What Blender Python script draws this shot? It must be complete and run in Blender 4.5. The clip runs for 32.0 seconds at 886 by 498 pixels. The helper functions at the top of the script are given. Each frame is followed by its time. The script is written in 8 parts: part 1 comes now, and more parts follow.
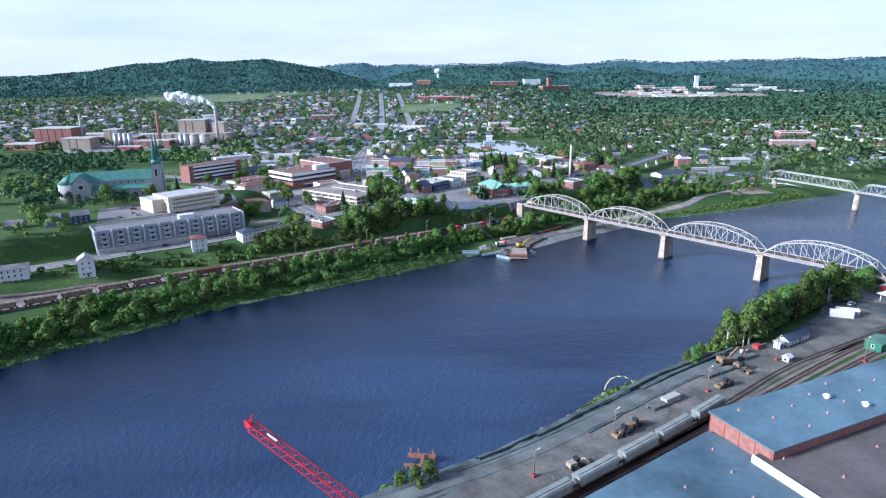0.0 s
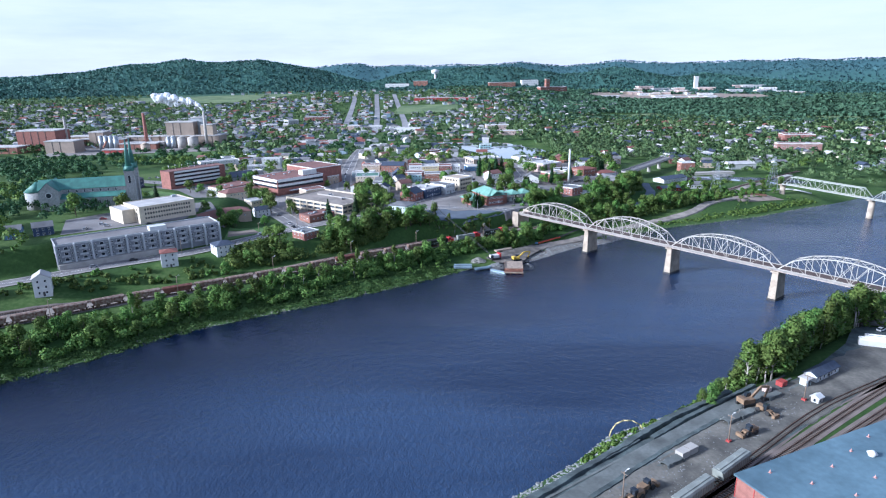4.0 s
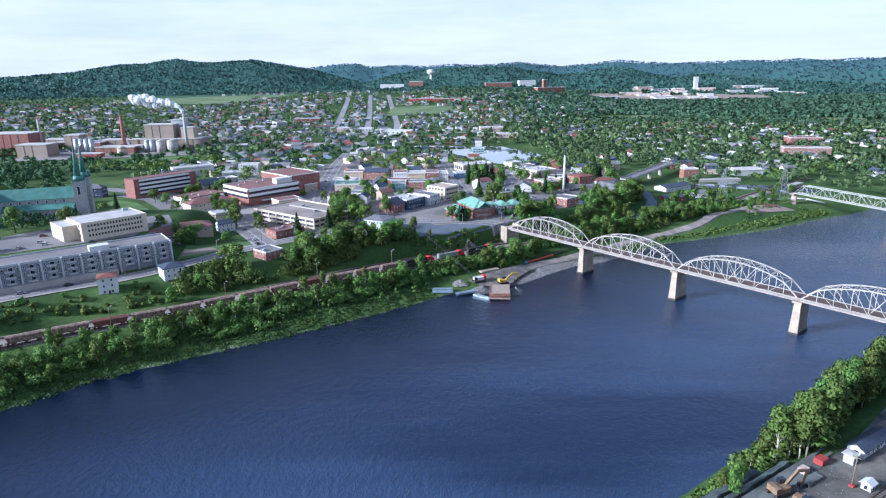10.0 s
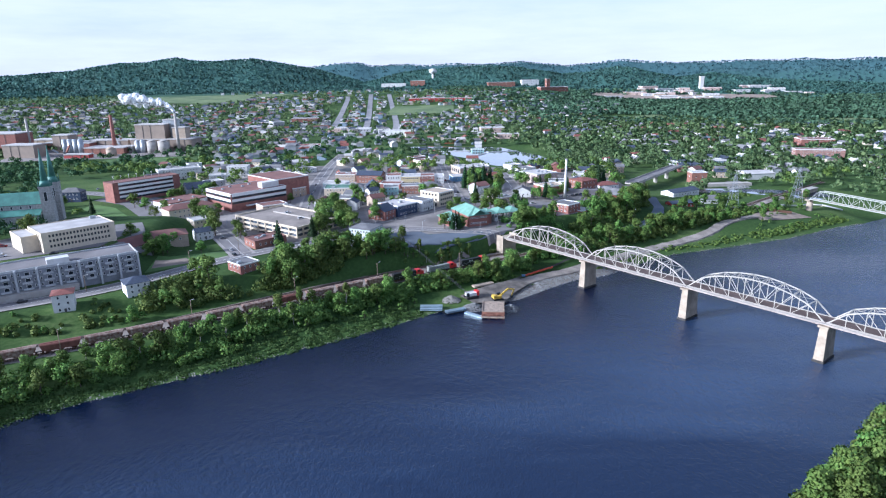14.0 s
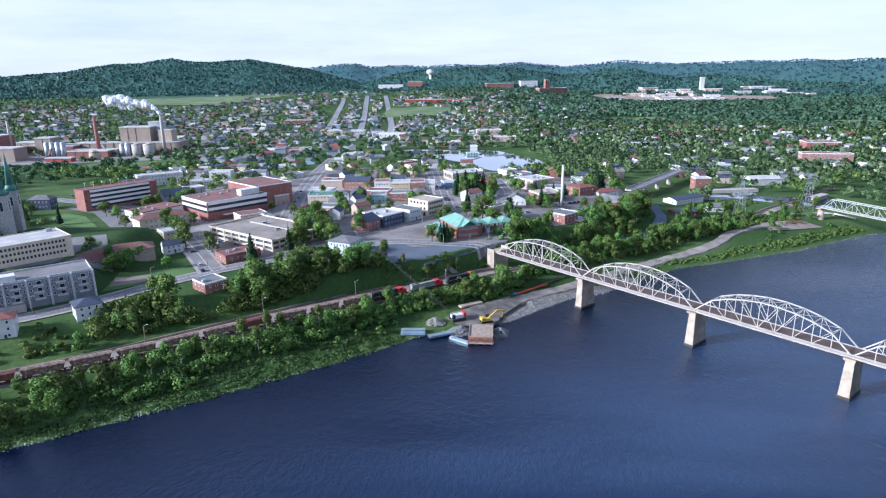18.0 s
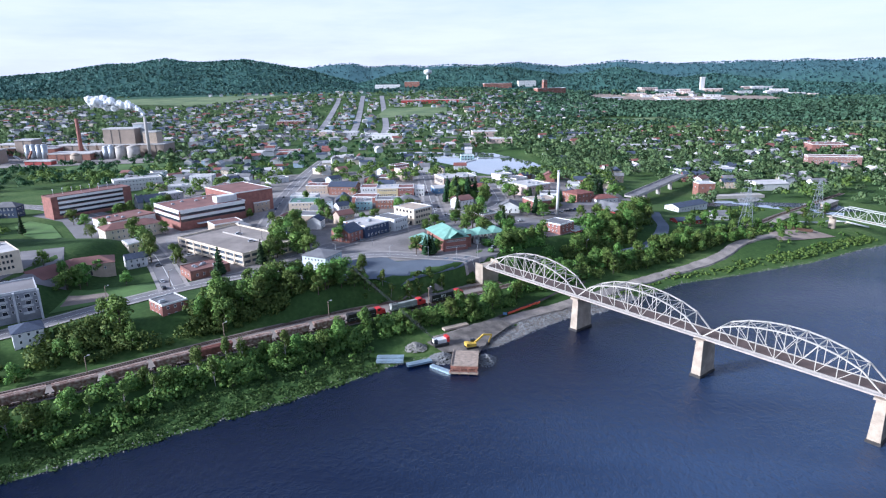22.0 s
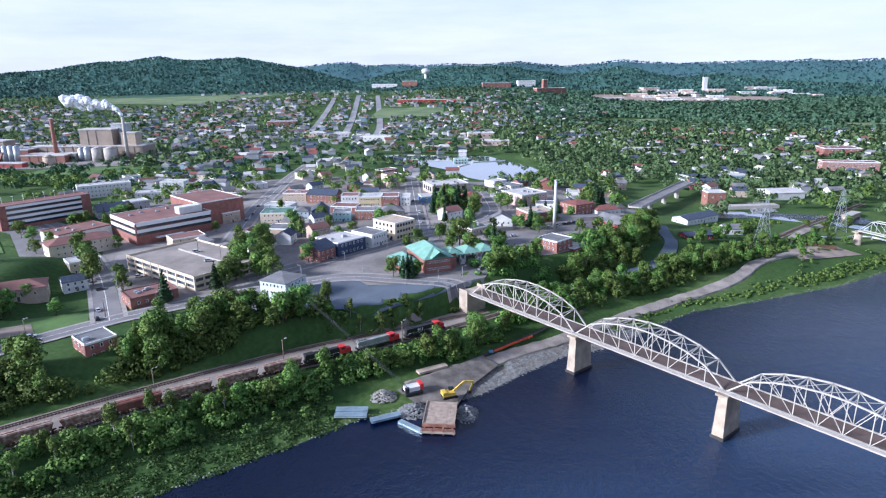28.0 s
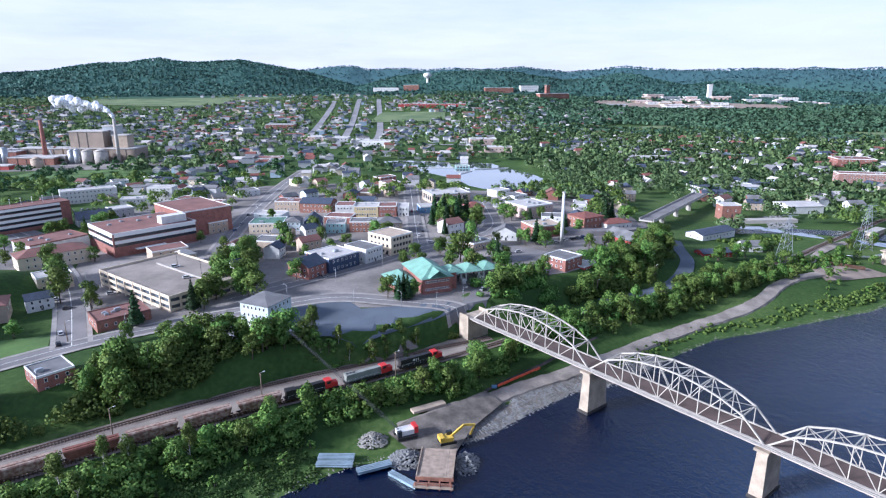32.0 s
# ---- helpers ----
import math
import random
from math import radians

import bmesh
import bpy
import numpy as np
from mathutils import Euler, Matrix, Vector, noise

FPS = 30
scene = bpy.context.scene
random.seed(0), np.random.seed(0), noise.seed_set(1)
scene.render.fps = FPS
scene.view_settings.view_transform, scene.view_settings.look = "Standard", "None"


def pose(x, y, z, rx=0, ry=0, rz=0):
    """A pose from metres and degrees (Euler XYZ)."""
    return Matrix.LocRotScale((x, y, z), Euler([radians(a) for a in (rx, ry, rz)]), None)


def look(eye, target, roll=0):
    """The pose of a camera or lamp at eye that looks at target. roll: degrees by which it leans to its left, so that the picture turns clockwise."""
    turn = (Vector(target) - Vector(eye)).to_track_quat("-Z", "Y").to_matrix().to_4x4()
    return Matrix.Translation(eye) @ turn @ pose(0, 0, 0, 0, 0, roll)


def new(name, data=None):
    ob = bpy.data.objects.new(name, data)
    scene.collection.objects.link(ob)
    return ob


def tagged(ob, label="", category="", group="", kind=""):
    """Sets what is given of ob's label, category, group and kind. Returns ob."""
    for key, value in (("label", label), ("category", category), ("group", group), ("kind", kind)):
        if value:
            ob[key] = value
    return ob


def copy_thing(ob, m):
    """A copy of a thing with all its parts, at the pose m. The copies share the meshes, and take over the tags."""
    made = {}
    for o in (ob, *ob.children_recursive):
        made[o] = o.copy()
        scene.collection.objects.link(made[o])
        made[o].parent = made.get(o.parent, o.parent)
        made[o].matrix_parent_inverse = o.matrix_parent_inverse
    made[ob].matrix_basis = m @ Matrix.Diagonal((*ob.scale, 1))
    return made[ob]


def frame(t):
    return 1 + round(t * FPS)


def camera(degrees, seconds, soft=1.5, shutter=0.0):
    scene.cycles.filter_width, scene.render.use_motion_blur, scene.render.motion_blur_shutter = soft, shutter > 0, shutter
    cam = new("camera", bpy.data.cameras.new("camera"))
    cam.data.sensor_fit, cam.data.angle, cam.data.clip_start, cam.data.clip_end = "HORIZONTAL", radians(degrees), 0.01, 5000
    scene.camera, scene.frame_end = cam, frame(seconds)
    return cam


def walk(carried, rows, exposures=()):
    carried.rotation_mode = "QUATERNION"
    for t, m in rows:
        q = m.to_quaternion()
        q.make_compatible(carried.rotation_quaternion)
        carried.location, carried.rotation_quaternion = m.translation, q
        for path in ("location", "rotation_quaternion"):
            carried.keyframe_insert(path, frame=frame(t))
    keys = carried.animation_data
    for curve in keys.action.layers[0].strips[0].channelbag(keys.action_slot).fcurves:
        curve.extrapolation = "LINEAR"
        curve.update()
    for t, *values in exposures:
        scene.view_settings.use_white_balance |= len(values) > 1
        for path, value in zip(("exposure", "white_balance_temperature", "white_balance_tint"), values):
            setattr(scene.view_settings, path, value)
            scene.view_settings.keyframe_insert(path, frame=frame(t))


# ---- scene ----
cam = camera(71.66, 32.0, soft=1.2)
PATH = [
    (0, (0.578, 1.835, 121.396), (0.537, 3.758, 120.846), -0.81),
    (0.5, (1.159, 5.490, 121.467), (1.119, 7.413, 120.917), -0.79),
    (1, (1.773, 9.143, 121.478), (1.734, 11.065, 120.928), -0.78),
    (1.5, (2.388, 12.798, 121.500), (2.349, 14.720, 120.951), -0.79),
    (2, (2.948, 16.483, 121.466), (2.910, 18.406, 120.917), -0.79),
    (2.5, (3.543, 20.125, 121.394), (3.505, 22.048, 120.846), -0.78),
    (3, (4.139, 23.824, 121.392), (4.102, 25.748, 120.844), -0.80),
    (3.5, (4.755, 27.581, 121.493), (4.719, 29.504, 120.945), -0.80),
    (5.5, (7.810, 42.404, 121.433), (7.774, 44.328, 120.886), -0.87),
    (6, (8.669, 46.085, 121.299), (8.634, 48.009, 120.753), -0.84),
    (6.5, (9.561, 49.755, 121.222), (9.527, 51.679, 120.676), -0.86),
    (7, (10.550, 53.434, 121.240), (10.516, 55.357, 120.694), -0.85),
    (7.5, (11.582, 57.144, 121.330), (11.548, 59.068, 120.784), -0.86),
    (8, (12.660, 60.889, 121.411), (12.626, 62.812, 120.865), -0.88),
    (8.5, (13.818, 64.662, 121.473), (13.785, 66.585, 120.926), -0.84),
    (9, (14.927, 68.486, 121.472), (14.894, 70.410, 120.926), -0.88),
    (9.5, (15.950, 72.306, 121.476), (15.918, 74.230, 120.930), -0.85),
    (10, (16.962, 76.064, 121.465), (16.930, 77.987, 120.918), -0.81),
    (10.5, (17.897, 79.831, 121.397), (17.867, 81.754, 120.849), -0.82),
    (11, (18.889, 83.534, 121.354), (18.859, 85.457, 120.805), -0.79),
    (11.5, (19.853, 87.156, 121.268), (19.824, 89.079, 120.719), -0.80),
    (12, (20.758, 90.811, 121.155), (20.730, 92.734, 120.605), -0.80),
    (12.5, (21.620, 94.591, 121.064), (21.593, 96.514, 120.515), -0.80),
    (13, (22.459, 98.339, 120.924), (22.431, 100.262, 120.374), -0.80),
    (13.5, (23.294, 102.053, 120.743), (23.253, 103.976, 120.194), -0.76),
    (14, (24.114, 105.742, 120.675), (24.071, 107.665, 120.126), -0.76),
    (14.5, (24.981, 109.497, 120.667), (24.939, 111.419, 120.119), -0.73),
    (16.5, (28.761, 124.641, 120.558), (28.720, 126.565, 120.010), -0.77),
    (17, (29.699, 128.319, 120.511), (29.657, 130.243, 119.965), -0.78),
    (17.5, (30.623, 131.951, 120.479), (30.581, 133.875, 119.933), -0.75),
    (18, (31.498, 135.578, 120.509), (31.456, 137.502, 119.963), -0.76),
    (18.5, (32.381, 139.248, 120.557), (32.339, 141.172, 120.012), -0.76),
    (19, (33.374, 142.955, 120.596), (33.333, 144.878, 120.050), -0.73),
    (19.5, (34.339, 146.640, 120.597), (34.298, 148.564, 120.051), -0.74),
    (20, (35.326, 150.323, 120.585), (35.286, 152.246, 120.039), -0.77),
    (20.5, (36.284, 153.999, 120.559), (36.243, 155.922, 120.012), -0.78),
    (21, (37.266, 157.665, 120.490), (37.225, 159.588, 119.944), -0.81),
    (21.5, (38.229, 161.301, 120.423), (38.188, 163.224, 119.877), -0.80),
    (22, (39.185, 164.958, 120.385), (39.145, 166.881, 119.839), -0.78),
    (22.5, (40.097, 168.656, 120.354), (40.057, 170.580, 119.808), -0.76),
    (23, (41.027, 172.294, 120.318), (40.987, 174.217, 119.771), -0.76),
    (23.5, (41.945, 175.934, 120.284), (41.905, 177.858, 119.736), -0.76),
    (24, (42.883, 179.584, 120.266), (42.843, 181.507, 119.718), -0.77),
    (24.5, (43.767, 183.190, 120.227), (43.727, 185.113, 119.679), -0.76),
    (25, (44.568, 186.827, 120.155), (44.529, 188.751, 119.607), -0.71),
    (25.5, (45.349, 190.483, 120.093), (45.310, 192.407, 119.546), -0.67),
    (27.5, (47.983, 205.461, 119.974), (47.943, 207.384, 119.426), -0.56),
    (28, (48.463, 209.219, 119.990), (48.423, 211.142, 119.442), -0.58),
    (28.5, (48.844, 212.887, 119.910), (48.804, 214.810, 119.363), -0.50),
    (29, (49.169, 216.462, 119.830), (49.129, 218.385, 119.282), -0.43),
    (29.5, (49.347, 220.054, 119.778), (49.306, 221.977, 119.231), -0.38),
    (30, (49.370, 223.623, 119.731), (49.329, 225.547, 119.186), -0.31),
    (30.5, (49.212, 227.091, 119.711), (49.171, 229.015, 119.167), -0.22),
    (31, (49.024, 230.414, 119.674), (48.982, 232.338, 119.132), -0.18),
    (31.5, (48.721, 233.493, 119.639), (48.679, 235.418, 119.099), -0.06),
    (32, (48.371, 236.453, 119.584), (48.330, 238.379, 119.049), 0.03),
]
walk(cam, [(t, look(eye, target, roll)) for t, eye, target, roll in PATH], [(0, 0.99, 4780, 12), (32, 0.99, 5000, 16)])

# ---- world, sun ----
SUN_AZ, SUN_EL = radians(-108), radians(23)   # from +y, clockwise positive
sun_dir = Vector((math.sin(SUN_AZ) * math.cos(SUN_EL), math.cos(SUN_AZ) * math.cos(SUN_EL), math.sin(SUN_EL)))
sun = new("sun", bpy.data.lights.new("sun", "SUN"))
sun.data.energy, sun.data.angle, sun.data.color = 4.5, radians(9.0), (1.0, 0.89, 0.74)
sun.matrix_world = look((0, 0, 300), Vector((0, 0, 300)) - sun_dir)

world = bpy.data.worlds.new("world")
scene.world = world
world.use_nodes = True
wn, wl = world.node_tree.nodes, world.node_tree.links
wn.clear()
sky = wn.new("ShaderNodeTexSky")
sky.sky_type, sky.sun_disc = "NISHITA", False
sky.sun_elevation, sky.sun_rotation = SUN_EL, SUN_AZ
sky.altitude, sky.air_density, sky.dust_density = 200, 1.0, 1.5
coord = wn.new("ShaderNodeTexCoord")
squash = wn.new("ShaderNodeMapping")
squash.inputs["Scale"].default_value = (1.6, 1.6, 11.0)
clouds = wn.new("ShaderNodeTexNoise")
clouds.inputs["Scale"].default_value, clouds.inputs["Detail"].default_value = 2.2, 7.0
clouds.inputs["Roughness"].default_value = 0.62
ramp = wn.new("ShaderNodeValToRGB")
ramp.color_ramp.elements[0].position, ramp.color_ramp.elements[1].position = 0.30, 0.62
ramp.color_ramp.elements[0].color = (0.62, 0.62, 0.62, 1)
ramp.color_ramp.elements[1].color = (0.97, 0.97, 0.97, 1)
mix = wn.new("ShaderNodeMix")
mix.data_type = "RGBA"
mix.inputs["B"].default_value = (7.3, 6.95, 7.1, 1)
back = wn.new("ShaderNodeBackground")
back.inputs["Strength"].default_value = 0.072
wout = wn.new("ShaderNodeOutputWorld")
wl.new(coord.outputs["Generated"], squash.inputs["Vector"])
wl.new(squash.outputs["Vector"], clouds.inputs["Vector"])
wl.new(clouds.outputs["Fac"], ramp.inputs["Fac"])
axes = wn.new("ShaderNodeSeparateXYZ")
veil = wn.new("ShaderNodeMapRange")
veil.inputs["From Min"].default_value, veil.inputs["From Max"].default_value = 0.04, 0.42
veil.inputs["To Min"].default_value, veil.inputs["To Max"].default_value = 1.0, 0.36
thin = wn.new("ShaderNodeMath")
thin.operation = "MULTIPLY"
wl.new(coord.outputs["Generated"], axes.inputs["Vector"])
wl.new(axes.outputs["Z"], veil.inputs["Value"])
wl.new(veil.outputs["Result"], thin.inputs[0])
wl.new(ramp.outputs["Color"], thin.inputs[1])
wl.new(thin.outputs["Value"], mix.inputs["Factor"])
wl.new(sky.outputs["Color"], mix.inputs["A"])
wl.new(mix.outputs["Result"], back.inputs["Color"])
wl.new(back.outputs["Background"], wout.inputs["Surface"])


# ---- materials ----
def material(name, color, rough=0.8, metal=0.0, spread=0.25, scale=0.4, fine=6.0, bump=0.15, dark=None, random_tint=0.0, coords="Object", spec=0.5):
    """Base colour varied at two scales, with a fine bump; dark is the second colour of stains and patches."""
    m = bpy.data.materials.new(name)
    m.use_nodes = True
    n, l = m.node_tree.nodes, m.node_tree.links
    b = n["Principled BSDF"]
    b.inputs["Roughness"].default_value, b.inputs["Metallic"].default_value = rough, metal
    b.inputs["Specular IOR Level"].default_value = spec
    tc = n.new("ShaderNodeTexCoord")
    n1, n2 = n.new("ShaderNodeTexNoise"), n.new("ShaderNodeTexNoise")
    n1.inputs["Scale"].default_value, n1.inputs["Detail"].default_value = scale, 5.0
    n2.inputs["Scale"].default_value, n2.inputs["Detail"].default_value = fine, 4.0
    for k in (n1, n2):
        l.new(tc.outputs[coords], k.inputs["Vector"])
    r = n.new("ShaderNodeValToRGB")
    r.color_ramp.elements[0].position, r.color_ramp.elements[1].position = 0.34, 0.68
    d = dark or tuple(c * (1 - spread) for c in color)
    li = tuple(min(1, c * (1 + spread * 0.5)) for c in color)
    r.color_ramp.elements[0].color, r.color_ramp.elements[1].color = (*d, 1), (*li, 1)
    l.new(n1.outputs["Fac"], r.inputs["Fac"])
    mul = n.new("ShaderNodeMix")
    mul.data_type, mul.blend_type = "RGBA", "OVERLAY"
    mul.inputs["Factor"].default_value = min(0.6, spread)
    l.new(r.outputs["Color"], mul.inputs["A"])
    l.new(n2.outputs["Color"], mul.inputs["B"])
    gray = n.new("ShaderNodeRGBToBW")
    l.new(n2.outputs["Color"], gray.inputs["Color"])
    l.new(gray.outputs["Val"], mul.inputs["B"])
    last = mul.outputs["Result"]
    if random_tint:
        oi = n.new("ShaderNodeObjectInfo")
        mr = n.new("ShaderNodeMapRange")
        mr.inputs["To Min"].default_value, mr.inputs["To Max"].default_value = 1 - random_tint, 1 + random_tint
        l.new(oi.outputs["Random"], mr.inputs["Value"])
        hs = n.new("ShaderNodeHueSaturation")
        l.new(mr.outputs["Result"], hs.inputs["Value"])
        l.new(last, hs.inputs["Color"])
        last = hs.outputs["Color"]
    l.new(last, b.inputs["Base Color"])
    if bump:
        bp = n.new("ShaderNodeBump")
        bp.inputs["Strength"].default_value, bp.inputs["Distance"].default_value = bump, 0.08
        l.new(n2.outputs["Fac"], bp.inputs["Height"])
        l.new(bp.outputs["Normal"], b.inputs["Normal"])
    return m


def plain(name, color, rough=0.6, metal=0.0):
    m = bpy.data.materials.new(name)
    m.use_nodes = True
    b = m.node_tree.nodes["Principled BSDF"]
    b.inputs["Base Color"].default_value = (*color, 1)
    b.inputs["Roughness"].default_value, b.inputs["Metallic"].default_value = rough, metal
    return m


WHITE_STEEL = material("white_painted_steel", (0.42, 0.395, 0.345), 0.5, spread=0.16, scale=0.8)
CONCRETE = material("concrete", (0.40, 0.335, 0.26), 0.9, spread=0.3, scale=0.25, fine=2.5)
PALE_CONCRETE = material("pale_concrete", (0.40, 0.375, 0.34), 0.9, spread=0.18, scale=0.2, fine=3)
ASPHALT = material("asphalt", (0.19, 0.18, 0.18), 0.9, spread=0.25, scale=0.06, fine=1.5)
DARK_ASPHALT = material("dark_asphalt", (0.095, 0.115, 0.145), 0.9, spread=0.25, scale=0.05, fine=1.5)
GRAVEL = material("gravel", (0.25, 0.22, 0.19), 0.95, spread=0.35, scale=0.08, fine=2.0)
BRICK = material("brick_wall", (0.27, 0.12, 0.095), 0.9, spread=0.25, scale=0.5, fine=5)
CREAM = material("cream_wall", (0.62, 0.53, 0.40), 0.85, spread=0.12, scale=0.4)
GREY_WALL = material("grey_wall", (0.42, 0.42, 0.43), 0.8, spread=0.15, scale=0.3)
WHITE_WALL = material("white_wall", (0.62, 0.62, 0.60), 0.7, spread=0.1, scale=0.4)
STONE_WALL = material("grey_stone_wall", (0.36, 0.36, 0.35), 0.9, spread=0.25, scale=0.9, fine=4)
COPPER_ROOF = material("green_copper_roof", (0.075, 0.20, 0.165), 0.6, spread=0.25, scale=0.25)
TEAL_ROOF = material("teal_metal_roof", (0.19, 0.35, 0.275), 0.5, spread=0.2, scale=0.3)
BROWN_ROOF = material("brown_gravel_roof", (0.20, 0.10, 0.085), 0.95, spread=0.25, scale=0.1)
GREY_ROOF = material("grey_roof", (0.17, 0.17, 0.175), 0.9, spread=0.3, scale=0.15)

# ---- ground ----
SHORE_N = [(-1500, -900), (-700, -180), (-420, 75), (-260, 195), (-197, 239), (-180, 262), (-157, 278), (-141, 299), (-119, 314), (-92, 331), (-66, 347),
           (-46, 361), (-22, 377), (-1, 393), (14, 405), (34, 412), (57, 424), (76, 442), (92, 455), (110, 462), (137, 483), (168, 506), (194, 515), (216, 524),
           (264, 544), (313, 573), (348, 589), (430, 640), (620, 780), (1000, 900), (2500, 1100)]
NEAR_X, NEAR_Y, WATER_Z = 0.5, 4.5, 2.2
SHORE_S = [(x + NEAR_X, y + NEAR_Y) for x, y in [(-1500, -1100), (-600, -330), (-300, -40), (-120, 90), (-27, 154), (0, 168), (19, 182), (41, 199), (54, 213), (80, 227), (133, 268), (180, 300),
           (217, 322), (300, 365), (450, 430), (900, 560), (2500, 800)]]


def signed(X, Y, line):
    """Distance from a polyline; positive on its left-hand side."""
    if X.size < 40000:
        P = np.stack([X.ravel(), Y.ravel()], 1)[:, None]
        A, B = np.array(line[:-1], float)[None], np.array(line[1:], float)[None]
        D = B - A
        t = np.clip(((P - A) * D).sum(-1) / (D * D).sum(-1), 0, 1)
        R = P - A - t[..., None] * D
        d = np.hypot(R[..., 0], R[..., 1])
        i = d.argmin(1)
        k = np.arange(len(i))
        E = (P - A)[k, i]
        s = D[0][i, 0] * E[:, 1] - D[0][i, 1] * E[:, 0]
        return (d[k, i] * np.sign(s)).reshape(X.shape)
    best, side = np.full(X.shape, 1e9), np.zeros(X.shape)
    for (ax, ay), (bx, by) in zip(line, line[1:]):
        dx, dy = bx - ax, by - ay
        t = np.clip(((X - ax) * dx + (Y - ay) * dy) / (dx * dx + dy * dy), 0, 1)
        d = np.hypot(X - ax - t * dx, Y - ay - t * dy)
        s = dx * (Y - ay) - dy * (X - ax)
        near = d < best
        best, side = np.where(near, d, best), np.where(near, s, side)
    return best * np.sign(side)


def ease(v, a, b):
    t = np.clip((v - a) / (b - a), 0, 1)
    return t * t * (3 - 2 * t)


def wave(X, Y, k, seed):
    a = seed * 1.7
    return (np.sin(X * k + a) * np.cos(Y * k * 0.83 - a * 2.1) + 0.6 * np.sin((X * 0.7 + Y) * k * 1.7 + a * 3.3)
            + 0.4 * np.cos((X - Y * 0.6) * k * 2.9 - a)) / 2


# Ridges: bearings as tangents from the middle of the walk, and crest heights in metres, at one range each.
RIDGE_W = ([-1.2, -0.702, -0.612, -0.567, -0.531, -0.491, -0.442, -0.416, -0.39, -0.32, -0.289, -0.259, -0.225, -0.19, -0.156, -0.121], [118, 129, 144, 163, 174, 176, 196, 186, 181, 192, 177, 164, 146, 118, 94, 57])
RIDGE_M = ([-0.2, -0.174, -0.12, -0.085, -0.05, -0.006, 0.029, 0.063, 0.098, 0.124, 0.168, 0.211, 0.228, 0.254, 0.28, 0.315, 0.35, 0.401, 0.436, 0.47, 0.591, 0.9],
           [50, 64, 98, 124, 135, 143, 149, 147, 141, 128, 110, 115, 129, 137, 129, 107, 90, 106, 96, 84, 65, 45])
RIDGE_F = ([-1.2, -0.3, -0.227, -0.192, -0.156, -0.13, -0.095, -0.069, -0.043, 0.001, 0.045, 0.105, 0.14, 0.175, 0.218, 0.261, 0.296, 0.348, 0.459, 0.502, 0.544, 0.587, 0.629, 0.8, 1.2],
           [110, 140, 169, 189, 198, 172, 181, 183, 171, 183, 173, 191, 174, 158, 173, 194, 178, 167, 176, 169, 179, 166, 175, 172, 150])
# A step between the middle and the far ridges.
RIDGE_E = ([0.2, 0.3, 0.36, 0.42, 0.5, 0.56, 0.64, 0.72, 0.9], [40, 92, 104, 128, 118, 136, 122, 138, 120])


POND_AXIS = [(-45, 1055), (10, 1022), (60, 970), (105, 900)]


def height(X, Y):
    X, Y = np.asarray(X, float), np.asarray(Y, float)
    n, s = signed(X, Y, SHORE_N), -signed(X, Y, SHORE_S)
    plat = 15.5 + 3.8 * ease(X, -170, 0) - 8.5 * ease(X, 110, 260)
    north = np.interp(n, [-34, -4, 0, 5, 16, 30, 33, 54, 56], [-6, 2.1, 2.5, 3.1, 5.0, 8.7, 9, 9, 9.1])
    brow = 60 + 22 * ease(-X, 25, 70) + 14 * ease(X, 66, 100)
    north = north + (plat - 9.1) * ease((n - 54.5) / (brow - 54.5), 0, 1) - 5 * ease(n, 330, 700)
    hill = ease(-X, 150, 180) * ease(n, 112, 126) * ease(-Y, -565, -515)
    north = north + 12.5 * hill
    south = np.interp(s, [-30, 0, 4, 12, 20, 26], [-6, 0, 2.6, 8, 13.4, 15])
    r, tan = np.hypot(X - 25, Y - 130), (X - 25) / np.maximum(Y - 130, 1)
    ahead = (Y > 130)
    town = ease(-tan, -0.3, -0.1)
    rise = town * 52 * ease(r, 1300, 2400) + (1 - town) * 45 * ease(r, 1600, 3600)
    far = np.zeros(X.shape)
    for (bx, by), R, wide in ((RIDGE_W, 3000, 420), (RIDGE_M, 2900, 300), (RIDGE_E, 3550, 300), (RIDGE_F, 4300, 420)):
        top = np.interp(tan, bx, by) + 2 * wave(X, Y, 0.012, R)
        far = np.maximum(far, (top - north - 0.6 * rise) * np.exp(-((r - R) / wide) ** 2))
    north = north + ahead * (rise * (n > 300) + np.maximum(0, far - rise * 0.4 * (far > 0)))
    basin = 1 - ease(np.abs(signed(X, Y, POND_AXIS)), 78, 135)
    north = north + (11.4 - north) * basin * (n > 250) * (r < 1150)
    rough = 0.35 * wave(X, Y, 0.09, 1) + 0.2 * wave(X, Y, 0.31, 2)
    z = np.where(n > -12, north, np.where(s > -1, south, -6))
    return z + rough * (ease(n, -2, 4) * (1 - ease(n, 29, 32) * (1 - ease(n, 54, 58))) * (1 - 0.85 * ease(n, 66, 84)) * (n > -4) + 0.1 * (s > 12))


def hz(x, y):
    return float(height(np.array([x]), np.array([y]))[0])


def steps(lo, fine_lo, fine_hi, hi, step, grow):
    mid = list(np.arange(fine_lo, fine_hi + 0.1, step))
    a, d, up = fine_hi, step, []
    while a < hi:
        d *= grow
        a += d
        up.append(min(a, hi))
    a, d, down = fine_lo, step, []
    while a > lo:
        d *= grow
        a -= d
        down.append(max(a, lo))
    return np.array(down[::-1] + mid + up)


